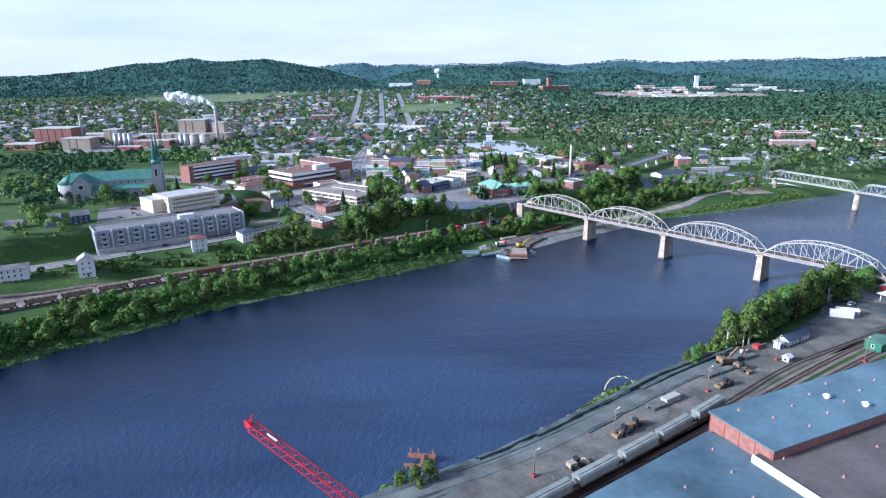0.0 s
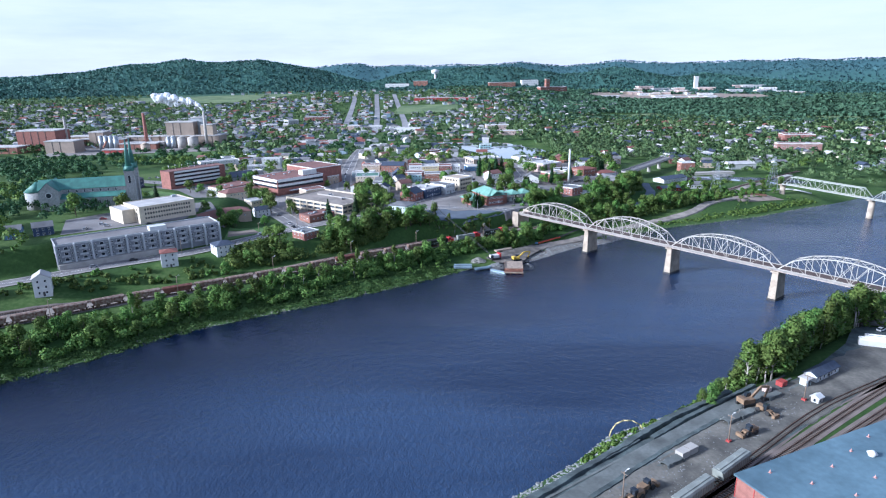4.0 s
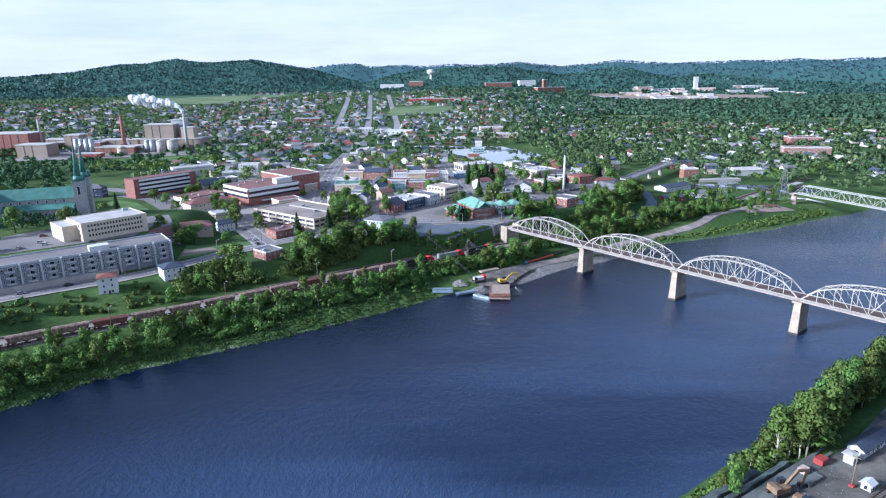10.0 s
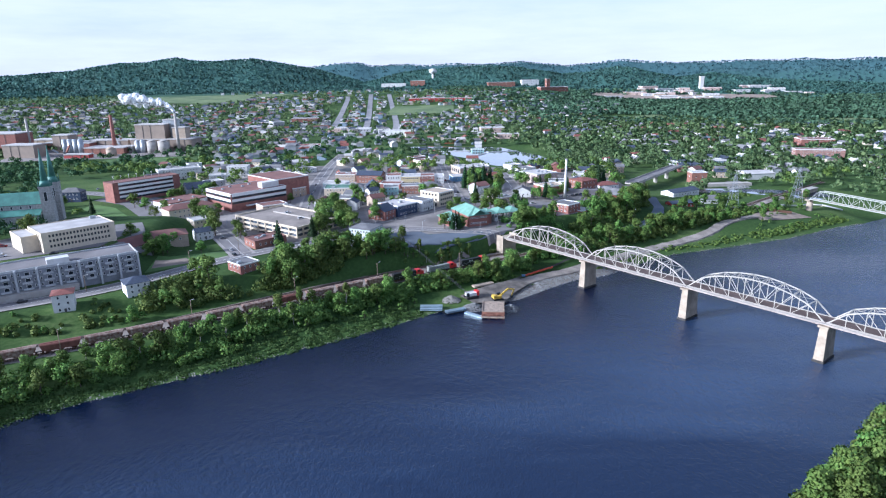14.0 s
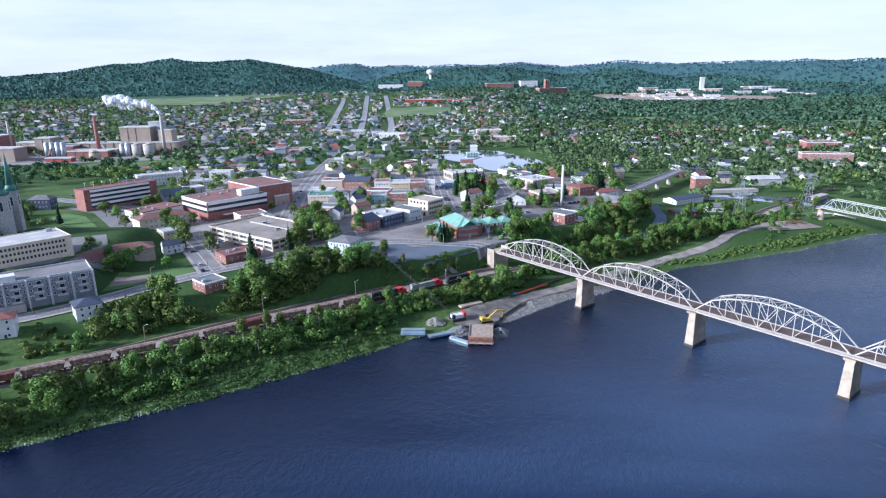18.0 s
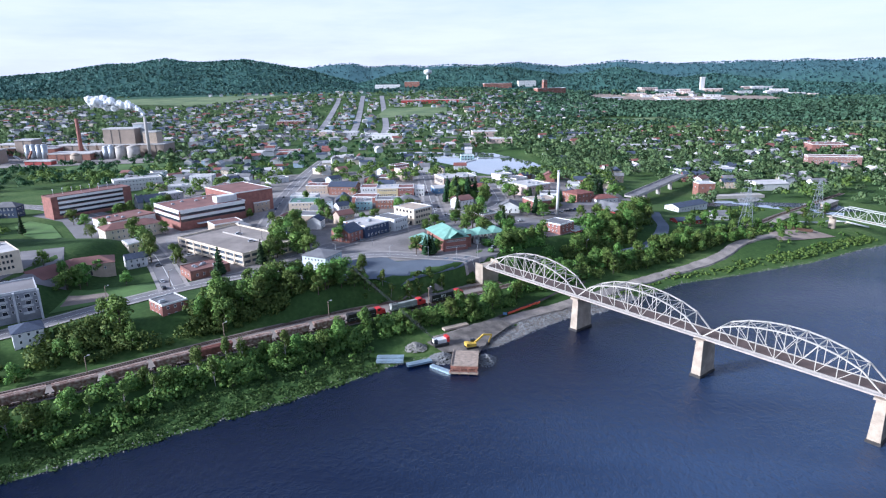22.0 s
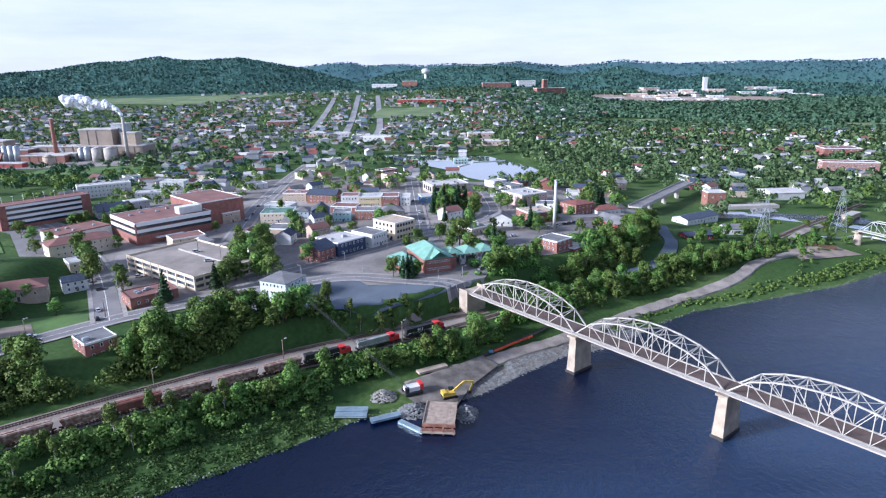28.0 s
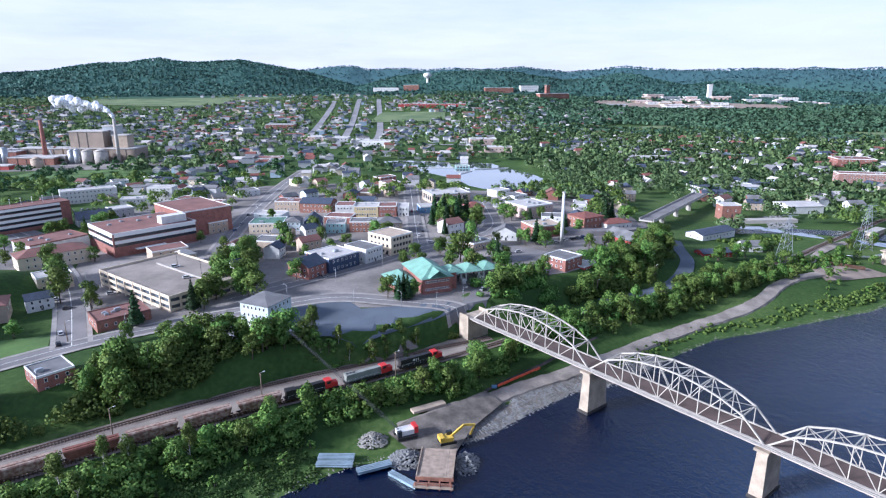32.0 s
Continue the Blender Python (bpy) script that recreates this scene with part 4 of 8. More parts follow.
belt([(180, 298), (217, 320), (300, 363)], -16, -4, 16, ["broad", "broad", "birch"], (0.7, 1.0), SOUTH, 35)
belt([(54, 211), (76, 222)], -5, 0, 6, ["shrub"], (0.25, 0.4), SOUTH, 36)
for x, y, s in ((-12, 151, 0.5), (-16, 147, 0.45), (-20, 150, 0.4)):
    tree("broad", x, y, s, SOUTH)
HILLW = "wood round the church"
fill([(-420, 470), (-330, 440), (-322, 500), (-310, 560), (-330, 640), (-470, 660)], 95, ["broad", "broad", "spruce"], (0.8, 1.2), HILLW, 37)
fill([(-330, 560), (-285, 520), (-250, 520), (-262, 570), (-320, 610)], 12, ["broad"], (0.7, 1.0), HILLW, 38)
fill([(-330, 330), (-262, 338), (-236, 372), (-250, 385), (-330, 400)], 30, ["broad", "shrub"], (0.5, 0.8), HILLW, 39)
fill([(-300, 385), (-262, 402), (-268, 420), (-320, 420)], 7, ["broad"], (0.5, 0.8), HILLW, 40)
TOWN = "trees in the town"
for kind, x, y, s in (("broad", 16.5, 509, 0.75), ("spruce", 22, 507, 0.8), ("spruce", 26, 508, 0.75), ("broad", 29, 512, 0.6), ("spruce", 24, 511, 0.7), ("broad", 51, 570, 1.15), ("broad", 56, 562, 0.7),
                      ("broad", 30, 556, 0.6), ("broad", 45, 556, 0.6), ("broad", 62, 556, 0.6), ("broad", 70, 552, 0.5), ("broad", -58, 600, 1.0), ("broad", -52, 596, 0.7), ("broad", -100, 470, 0.8),
                      ("spruce", -88, 478, 0.9), ("spruce", -70, 494, 0.9), ("broad", -133, 466, 0.6), ("broad", -150, 522, 1.2), ("broad", -140, 508, 1.1), ("broad", -168, 545, 1.0), ("broad", 92, 606, 0.7),
                      ("spruce", 99, 612, 0.9), ("broad", 102, 606, 0.6), ("broad", 130, 600, 0.7), ("broad", -228, 452, 1.0), ("broad", -262, 452, 1.1), ("broad", -120, 500, 0.7), ("broad", -124, 506, 0.7)):
    tree(kind, x, y, s, TOWN)
fill([(-90, 540), (-55, 515), (-40, 535), (-50, 570), (-80, 585)], 13, ["broad"], (0.75, 1.1), TOWN, 41)
fill([(-66, 490), (-46, 496), (-40, 512), (-56, 520), (-76, 506)], 8, ["broad"], (0.7, 1.0), TOWN, 42)
fill([(-160, 448), (-140, 470), (-152, 490), (-182, 470)], 9, ["broad"], (0.5, 0.8), TOWN, 43)
fill([(28, 650), (50, 645), (60, 690), (34, 700)], 13, ["broad", "spruce", "spruce"], (0.8, 1.3), TOWN, 44)
fill([(60, 650), (90, 660), (92, 700), (82, 720)], 8, ["broad"], (0.7, 1.1), TOWN, 45)
fill([(-150, 700), (-40, 760), (-60, 840), (-200, 840)], 16, ["broad", "spruce"], (0.7, 1.0), TOWN, 46)
fill([(20, 720), (70, 800), (40, 850), (-40, 800)], 14, ["broad"], (0.7, 1.1), TOWN, 47)
fill([(120, 690), (180, 670), (200, 760), (110, 780)], 21, ["broad", "spruce"], (0.8, 1.2), TOWN, 48)
fill([(-320, 690), (-200, 720), (-210, 800), (-330, 790)], 12, ["broad", "spruce"], (0.7, 1.1), TOWN, 49)
fill([(-470, 850), (-250, 870), (-255, 905), (-480, 890)], 27, ["broad", "spruce"], (0.9, 1.2), "wood below the mill", 50)

fill([(104, 492), (128, 501), (171, 529), (214, 557), (230, 576), (225, 584), (207, 572), (169, 545), (140, 528), (108, 508)], 44, ["broad", "broad", "broad", "shrub"], (0.5, 0.8), EAST, 51)
fill([(106, 531), (131, 544), (148, 560), (168, 582), (184, 600), (190, 640), (178, 640), (150, 596), (124, 560), (104, 545)], 34, ["broad"], (0.6, 0.9), EAST, 52)
fill([(226, 566), (262, 600), (258, 612), (232, 600), (214, 584)], 13, ["broad", "broad", "shrub"], (0.5, 0.75), EAST, 53)
fill([(228, 556), (300, 592), (340, 606), (330, 590), (290, 568), (240, 548)], 14, ["shrub"], (0.35, 0.7), EAST, 54)
fill([(290, 625), (330, 640), (345, 660), (300, 650)], 9, ["shrub", "broad"], (0.4, 0.6), EAST, 55)
fill([(236, 618), (262, 630), (268, 646), (244, 640)], 8, ["broad", "shrub"], (0.45, 0.7), EAST, 56)
fill([(340, 690), (380, 715), (440, 760), (430, 800), (360, 760), (330, 710)], 20, ["broad", "spruce"], (0.7, 1.0), EAST, 57)
belt([(-36, 468), (-19, 458.5), (9, 460), (24, 468), (44, 488)], -3, 1, 20, ["shrub", "shrub", "birch"], (0.3, 0.6), SLOPE, 58)
for kind, x, y, s in (("broad", -205, 576, 0.8), ("broad", -162, 542, 0.9), ("broad", -117, 618, 0.6), ("broad", -94, 598, 0.6), ("broad", -46, 633, 0.8), ("broad", -192, 897, 1.0), ("broad", -246, 607, 0.8), ("broad", 58, 603, 1.0),
                      ("broad", 67, 728, 0.9), ("spruce", 72, 722, 1.0), ("broad", 91, 714, 0.8), ("broad", -34, 537, 0.8), ("broad", -59, 539, 0.9), ("broad", -68, 548, 0.9), ("broad", -76, 552, 1.0), ("broad", -70, 562, 0.9)):
    tree(kind, x, y, s, TOWN)
fill([(-430, 820), (-310, 792), (-318, 830), (-370, 860), (-450, 870)], 44, ["broad"], (0.7, 1.0), "wood below the mill", 59)
fill([(-200, 700), (-170, 690), (-160, 740), (-190, 770)], 9, ["broad", "spruce"], (0.6, 0.9), TOWN, 60)
for kind, x, y, s in (("broad", -42, 452, 0.8), ("broad", -34, 455, 0.75), ("shrub", -28, 458, 1.2), ("broad", -28, 447, 0.7), ("broad", -18, 455, 0.7), ("shrub", -12, 458, 1.3), ("broad", -7, 459, 0.6), ("shrub", -2, 460, 1.1), ("broad", -66, 458, 0.7), ("broad", -84, 462, 0.6),
                      ("birch", 6, 461, 0.55), ("shrub", 14, 465, 1.0), ("shrub", 20, 469, 0.9), ("birch", 27, 472, 0.4), ("shrub", 33, 477, 0.8), ("shrub", 40, 483, 0.8)):
    tree(kind, x, y, s, SLOPE)

# ---- buildings ----
GLASS = material("dark_window_glass", (0.03, 0.038, 0.05), 0.12, spread=0.4, scale=0.6, bump=0.0)
TRIM = plain("white_trim", (0.7, 0.7, 0.68), 0.6)
DARK = plain("dark_trim", (0.05, 0.05, 0.055), 0.6)
NAVY = material("navy_siding", (0.035, 0.055, 0.11), 0.7, spread=0.15)
BLUE = material("blue_siding", (0.12, 0.22, 0.36), 0.7, spread=0.15)
PALE_BLUE = material("pale_blue_siding", (0.52, 0.595, 0.61), 0.7, spread=0.12)
MINT = material("mint_siding", (0.36, 0.55, 0.55), 0.7, spread=0.12)
RED = material("red_painted_wall", (0.33, 0.05, 0.045), 0.7, spread=0.15)
ORANGE_BRICK = material("orange_brick_wall", (0.27, 0.13, 0.095), 0.9, spread=0.25, scale=0.5, fine=5)
PINK = material("pink_concrete_wall", (0.50, 0.38, 0.33), 0.85, spread=0.15, scale=0.3)
YELLOW = material("pale_yellow_wall", (0.58, 0.48, 0.27), 0.85, spread=0.12)
TAN = material("tan_wall", (0.42, 0.34, 0.26), 0.85, spread=0.15)
ROSE_BRICK = material("rose_brick_wall", (0.30, 0.175, 0.145), 0.9, spread=0.2, scale=0.4)
NAVY_ROOF = material("navy_shingle_roof", (0.05, 0.065, 0.10), 0.85, spread=0.25, scale=0.6)
RED_ROOF = material("red_brown_shingle_roof", (0.20, 0.075, 0.06), 0.9, spread=0.25, scale=0.5)
PALE_ROOF = material("pale_membrane_roof", (0.47, 0.45, 0.43), 0.85, spread=0.2, scale=0.12)
GREEN_ROOF = material("green_membrane_roof", (0.10, 0.20, 0.15), 0.9, spread=0.25, scale=0.15)
# The blue roof's broad tone patches paint wet reflections into its colour.
BLUE_ROOF = material("blue_grey_metal_roof", (0.105, 0.165, 0.20), 0.55, spread=0.45, scale=0.05, fine=0.5, dark=(0.05, 0.085, 0.11))
MILL_WALL = material("mill_brown_cladding", (0.30, 0.24, 0.19), 0.7, spread=0.15, scale=0.1)
GALV = material("galvanised_steel", (0.42, 0.45, 0.48), 0.45, metal=0.5, spread=0.2)

WINDOWS = {}


def window_mesh(w, h, frame_mat):
    key = (round(w, 2), round(h, 2), frame_mat.name)
    if key not in WINDOWS:
        bm = bmesh.new()
        t = 0.14
        for a in ((-w / 2, -h / 2, w / 2, -h / 2 + t), (-w / 2, h / 2 - t, w / 2, h / 2), (-w / 2, -h / 2 + t, -w / 2 + t, h / 2 - t), (w / 2 - t, -h / 2 + t, w / 2, h / 2 - t)):
            box(bm, a[0], -0.1, a[1], a[2], 0.02, a[3])
        v = [bm.verts.new(c) for c in ((-w / 2 + t, -0.03, -h / 2 + t), (w / 2 - t, -0.03, -h / 2 + t), (w / 2 - t, -0.03, h / 2 - t), (-w / 2 + t, -0.03, h / 2 - t))]
        bm.faces.new(v).material_index = 1
        WINDOWS[key] = mesh_of(bm, "window", frame_mat, GLASS)
    return WINDOWS[key]


SIDE = {"f": (0, -1), "b": (180, 1), "l": (-90, -1), "r": (90, 1)}


def put_windows(ob, w, d, side, cols, zs, ww=1.2, wh=1.5, frame_mat=None, a=0.08, b=0.92, name="window"):
    """Windows on one side of a box of w by d: f faces -y, b +y, l -x, r +x."""
    length = w if side in "fb" else d
    me = window_mesh(ww, wh, frame_mat or TRIM)
    for z in zs:
        for i in range(cols):
            s = -length / 2 + length * (a + (b - a) * (i + 0.5) / cols)
            if side == "f":
                m = pose(s, -d / 2, z)
            elif side == "b":
                m = pose(-s, d / 2, z, 0, 0, 180)
            elif side == "l":
                m = pose(-w / 2, -s, z, 0, 0, -90)
            else:
                m = pose(w / 2, s, z, 0, 0, 90)
            part(name, me, None, ob, at=m)


def gable_roof(bm, w, d, z, rise, over=0.4, along_x=True, thick=0.25):
    if along_x:
        W, D = w / 2 + over, d / 2 + over
        tri = [(-W, -D, z), (-W, D, z), (-W, 0, z + rise), (W, -D, z), (W, D, z), (W, 0, z + rise)]
    else:
        W, D = w / 2 + over, d / 2 + over
        tri = [(W, -D, z), (-W, -D, z), (0, -D, z + rise), (W, D, z), (-W, D, z), (0, D, z + rise)]
    lo = [bm.verts.new(p) for p in tri]
    hi = [bm.verts.new((p[0], p[1], p[2] + thick)) for p in tri]
    for q in ((0, 3, 5, 2), (1, 2, 5, 4)):
        bm.faces.new([lo[i] for i in q])
        bm.faces.new([hi[i] for i in q[::-1]])
    for q in ((0, 2), (2, 1), (3, 5), (5, 4), (0, 3), (1, 4)):
        bm.faces.new((lo[q[0]], lo[q[1]], hi[q[1]], hi[q[0]]))
    bmesh.ops.recalc_face_normals(bm, faces=bm.faces[:])


def hip_roof(bm, w, d, z, rise, over=0.5):
    W, D = w / 2 + over, d / 2 + over
    k = min(W, D) * 0.95
    base = [bm.verts.new(p) for p in ((-W, -D, z), (W, -D, z), (W, D, z), (-W, D, z))]
    up = [bm.verts.new((p.co.x, p.co.y, z + 0.2)) for p in base]
    if W >= D:
        top = [bm.verts.new((-(W - k), 0, z + rise)), bm.verts.new((W - k, 0, z + rise))]
        fs = ((up[0], up[1], top[1], top[0]), (up[1], up[2], top[1]), (up[2], up[3], top[0], top[1]), (up[3], up[0], top[0]))
    else:
        top = [bm.verts.new((0, -(D - k), z + rise)), bm.verts.new((0, D - k, z + rise))]
        fs = ((up[0], up[1], top[0]), (up[1], up[2], top[1], top[0]), (up[2], up[3], top[1]), (up[3], up[0], top[0], top[1]))
    for f in fs:
        bm.faces.new(f)
    for i in range(4):
        bm.faces.new((base[i], base[(i + 1) % 4], up[(i + 1) % 4], up[i]))
    bm.faces.new(base[::-1])


def walls(ob, w, d, h, mat, roof_kind="flat", rise=0.0, along_x=True, x=0.0, y=0.0, z=0.0, label="", name="wall"):
    bm = bmesh.new()
    box(bm, x - w / 2, y - d / 2, z - 2.5 if z == 0 else z, x + w / 2, y + d / 2, z + h)
    if roof_kind == "gable":
        W, D = w / 2, d / 2
        pts = ([(-W, -D), (-W, D), (-W, 0)], [(W, D), (W, -D), (W, 0)]) if along_x else ([(W, -D), (-W, -D), (0, -D)], [(-W, D), (W, D), (0, D)])
        for (a, b, c) in pts:
            bm.faces.new([bm.verts.new((x + a[0], y + a[1], z + h)), bm.verts.new((x + b[0], y + b[1], z + h)), bm.verts.new((x + c[0], y + c[1], z + h + rise))])
        bmesh.ops.recalc_face_normals(bm, faces=bm.faces[:])
    return part(name, bm, mat, ob, label)


def flat_roof(ob, w, d, h, mat, rim=None, x=0.0, y=0.0, over=0.0, up=0.5, label=""):
    bm = bmesh.new()
    box(bm, x - w / 2 - over, y - d / 2 - over, h + 0.004, x + w / 2 + over, y + d / 2 + over, h + 0.12)
    part("roof", bm, mat, ob, label)
    bm = bmesh.new()
    W, D, t = w / 2 + over + 0.03, d / 2 + over + 0.03, 0.35
    for a in ((-W, -D, W, -D + t), (-W, D - t, W, D), (-W, -D + t, -W + t, D - t), (W - t, -D + t, W, D - t)):
        box(bm, x + a[0], y + a[1], h - 0.3, x + a[2], y + a[3], h + up)
    part("parapet", bm, rim or TRIM, ob)


def roof_unit(ob, x, y, z, s=1.4, mat=None):
    bm = bmesh.new()
    box(bm, x - s, y - s * 0.7, z, x + s, y + s * 0.7, z + s * 0.8)
    box(bm, x - s * 0.7, y - s * 0.45, z + s * 0.8, x + s * 0.7, y + s * 0.45, z + s * 0.95)
    part("roof_unit", bm, mat or GALV, ob)


def chimney(ob, x, y, z, h=2.0, mat=None):
    bm = bmesh.new()
    box(bm, x - 0.4, y - 0.4, z, x + 0.4, y + 0.4, z + h)
    box(bm, x - 0.5, y - 0.5, z + h, x + 0.5, y + 0.5, z + h + 0.2)
    part("chimney", bm, mat or BRICK, ob)


def house(name, label, spec, wall, roof_mat, kind="flat", rows=2, cols=(4, 3), rise=3.0, win=(1.1, 1.5), along_x=True, cat="house", group="", rim=None, units=0, frame_mat=None, doors=1, chim=False, over=0.0):
    x, y, w, d, rot, z, h = spec
    z = hz(x, y) if z is None else z
    ob = thing(name, pose(x, y, z, 0, 0, rot), label, cat, group)
    walls(ob, w, d, h, wall, kind, rise, along_x)
    if kind == "flat":
        flat_roof(ob, w, d, h, roof_mat, rim, over=over)
    else:
        bm = bmesh.new()
        gable_roof(bm, w, d, h, rise, along_x=along_x) if kind == "gable" else hip_roof(bm, w, d, h, rise)
        part("roof", bm, roof_mat, ob)
    zs = [h * (i + 0.55) / rows for i in range(rows)]
    for side, c in (("f", cols[0]), ("l", cols[1]), ("r", cols[1])):
        if c:
            put_windows(ob, w, d, side, c, zs, *win, frame_mat)
    for i in range(doors):
        bm = bmesh.new()
        box(bm, -0.55, -0.08, -0.2, 0.55, 0.02, 2.1)
        part("door", bm, DARK, ob, at=pose(w * (0.05 + 0.3 * i), -d / 2, 0))
    rnd = random.Random(name + label)
    for i in range(units):
        roof_unit(ob, rnd.uniform(-0.35, 0.35) * w, rnd.uniform(-0.3, 0.3) * d, h + 0.12, rnd.uniform(0.7, 1.5))
    if chim:
        chimney(ob, w * 0.2, d * 0.15, h + (rise * 0.4 if kind != "flat" else 0), 2.4)
    return ob


def bands(ob, w, d, h, rows, sides_of="flr", white=None, x=0.0, y=0.0, base=0.0):
    """Bands of white spandrel and dark ribbon window round an office block."""
    step = (h - base) / rows
    for k in range(rows):
        z = base + step * k
        for side in sides_of:
            length = w if side in "fb" else d
            for nm, z0, z1, mat, out in (("spandrel", z + step * 0.52, z + step * 1.0, white or TRIM, 0.25), ("ribbon_window", z + step * 0.1, z + step * 0.52, GLASS, 0.12)):
                bm = bmesh.new()
                box(bm, -length / 2 * 0.97, -out, z0, length / 2 * 0.97, 0.0, z1)
                if side == "f":
                    m = pose(x, y - d / 2, 0)
                elif side == "l":
                    m = pose(x - w / 2, y, 0, 0, 0, -90)
                else:
                    m = pose(x + w / 2, y, 0, 0, 0, 90)
                part(nm, bm, mat, ob, at=m)


# Mall, office slab and their low wings.
ob = thing("shopping_mall", pose(-154, 618.8, 16.0, 0, 0, 48), "brick shopping mall with white bands, ribbon windows and brown roof", "mall")
walls(ob, 51.6, 42, 14, BRICK)
flat_roof(ob, 51.6, 42, 14, BROWN_ROOF, TRIM)
bands(ob, 51.6, 42, 14, 2, "f", base=5.5)
bands(ob, 51.6, 42, 14, 2, "l", base=5.5)
walls(ob, 34, 46, 18, BRICK, x=40, y=14, name="east_wall")
flat_roof(ob, 34, 46, 18, BROWN_ROOF, TRIM, x=40, y=14)
bands(ob, 34, 46, 18, 4, "r", x=40, y=14, base=2)
walls(ob, 16, 7, 4.6, WHITE_WALL, x=14, y=-12, z=14.15, name="penthouse", label="white rooftop plant room")
for i in range(5):
    roof_unit(ob, -18 + i * 9, 6 + (i % 2) * 5, 14.12, 1.1)
bm = bmesh.new()
box(bm, -14, -24.5, 3.2, 4, -21.2, 3.7)
part("canopy", bm, TRIM, ob)

ob = thing("office_slab", pose(-261, 655, 15.8, 0, 0, 54), "long five-storey brick office slab with white bands", "office building")
walls(ob, 62, 17, 17, BRICK)
flat_roof(ob, 62, 17, 17, BROWN_ROOF, BROWN_ROOF)
bands(ob, 52, 17, 17, 4, "f", x=-1, base=2.0)
for i in range(8):
    bm = bmesh.new()
    tube(bm, (-24 + i * 7, 4, 17.1), (-24 + i * 7, 4, 21.5), 0.12, 0.1, 6)
    box(bm, -24.5 + i * 7, 3.7, 21.4, -23.5 + i * 7, 4.3, 21.7)
    part("lamp_mast", bm, TRIM, ob)
ob = house("low_annex", "low white-walled annex with brown gravel roof", (-203.9, 601.3, 34, 24, 58, 16, 8), WHITE_WALL, BROWN_ROOF, rows=1, cols=(3, 2), cat="building", units=4, rim=BROWN_ROOF)
house("cream_hall", "long cream building with brown hipped roof", (-185, 572.5, 36, 16, 45, 16.3, 7.5), CREAM, BROWN_ROOF, "hip", 2, (9, 4), 3.2, cat="building")
house("cream_house", "cream block with flat white roof", (-158.4, 531.6, 16, 13, 44, 16.5, 7), CREAM, PALE_ROOF, rows=2, cols=(5, 4), cat="building")

# Open parking deck.
DECK_CONCRETE = material("worn_deck_concrete", (0.27, 0.235, 0.205), 0.92, spread=0.3, scale=0.08, fine=1.2)
ob = thing("parking_deck", pose(-94.4, 529.8, 17.6, 0, 0, 54), "two-level pale concrete parking deck with open sides", "parking deck")
PW, PD = 42, 66
for z in (0.0, 3.2, 6.4):
    bm = bmesh.new()
    box(bm, -PW / 2, -PD / 2, z, PW / 2, PD / 2, z + 0.5)
    part("slab", bm, DECK_CONCRETE, ob)
    for a, b, m in ((PW, -PD / 2, pose(0, -PD / 2, 0)), (PW, 0, pose(0, PD / 2, 0, 0, 0, 180)), (PD, 0, pose(-PW / 2, 0, 0, 0, 0, -90)), (PD, 0, pose(PW / 2, 0, 0, 0, 0, 90))):
        bm = bmesh.new()
        box(bm, -a / 2, -0.15, z, a / 2, 0.15, z + 1.5)
        part("parapet", bm, CREAM, ob, at=m)
for i in range(9):
    for m in (pose(-PW / 2, -PD / 2 + PD * i / 8, 0, 0, 0, -90), pose(-PW / 2 + PW * i / 8, -PD / 2, 0)):
        bm = bmesh.new()
        box(bm, -0.4, -0.35, -2, 0.4, 0.3, 8.0)
        part("column", bm, CREAM, ob, at=m)
# Added dark block between the slabs, standing in for the shade inside.
bm = bmesh.new()
box(bm, -PW / 2 + 1, -PD / 2 + 1, 0.5, PW / 2 - 1, PD / 2 - 1, 6.2)
part("dark_core", bm, DARK_ASPHALT, ob)
bm = bmesh.new()
box(bm, 3, -20, 6.9, 3.8, 22, 7.7)
part("ramp_wall", bm, PALE_CONCRETE, ob)
for y in (-12, 10):
    bm = bmesh.new()
    tube(bm, (8, y, 6.9), (8, y, 13.5), 0.12, 0.09, 6)
    box(bm, 7.4, y - 0.2, 13.4, 8.6, y + 0.2, 13.7)
    part("lamp_post", bm, DARK, ob)

house("low_shop", "low brick shop with brown roof and vents", (-98.1, 483.8, 21.5, 15, 43, 16.8, 5), ORANGE_BRICK, BROWN_ROOF, rows=1, cols=(5, 3), cat="shop", units=5, rim=BROWN_ROOF)
house("clapboard_house", "three-storey pale blue and cream clapboard house", (-33.1, 483, 15, 15, 66, 18.0, 10.2), PALE_BLUE, GREY_ROOF, "hip", 3, (5, 6), 1.6, chim=False)
house("garden_shed", "dark flat-roofed garage beside a blue house", (-22.9, 470.5, 12, 9, 62, 15.8, 3.2), DARK, GREY_ROOF, rows=1, cols=(0, 0), cat="garage", rim=DARK)
house("terrace_house", "grey house with flat roof and white terrace", (-42, 468.8, 12, 12, 60, 15.2, 5), GREY_WALL, GREY_ROOF, rows=2, cols=(3, 3))
house("corner_brick_house", "weathered red brick house with flat roof", (-94.5, 430.7, 12, 13, 50, 14.6, 7), BRICK, GREY_ROOF, rows=2, cols=(3, 3), units=1, rim=TRIM)

# Border post with its teal hipped roofs and canopies.
ob = thing("border_post", pose(34, 530, 19.2, 0, 0, 24), "red brick border post with teal metal hipped roofs", "customs building")
walls(ob, 15, 28, 8.0, BRICK)
bm = bmesh.new()
hip_roof(bm, 16, 29, 8.0, 5.0)
part("roof", bm, TEAL_ROOF, ob)
bm = bmesh.new()
gable_roof(bm, 9, 16, 8.6, 3.2, along_x=False)
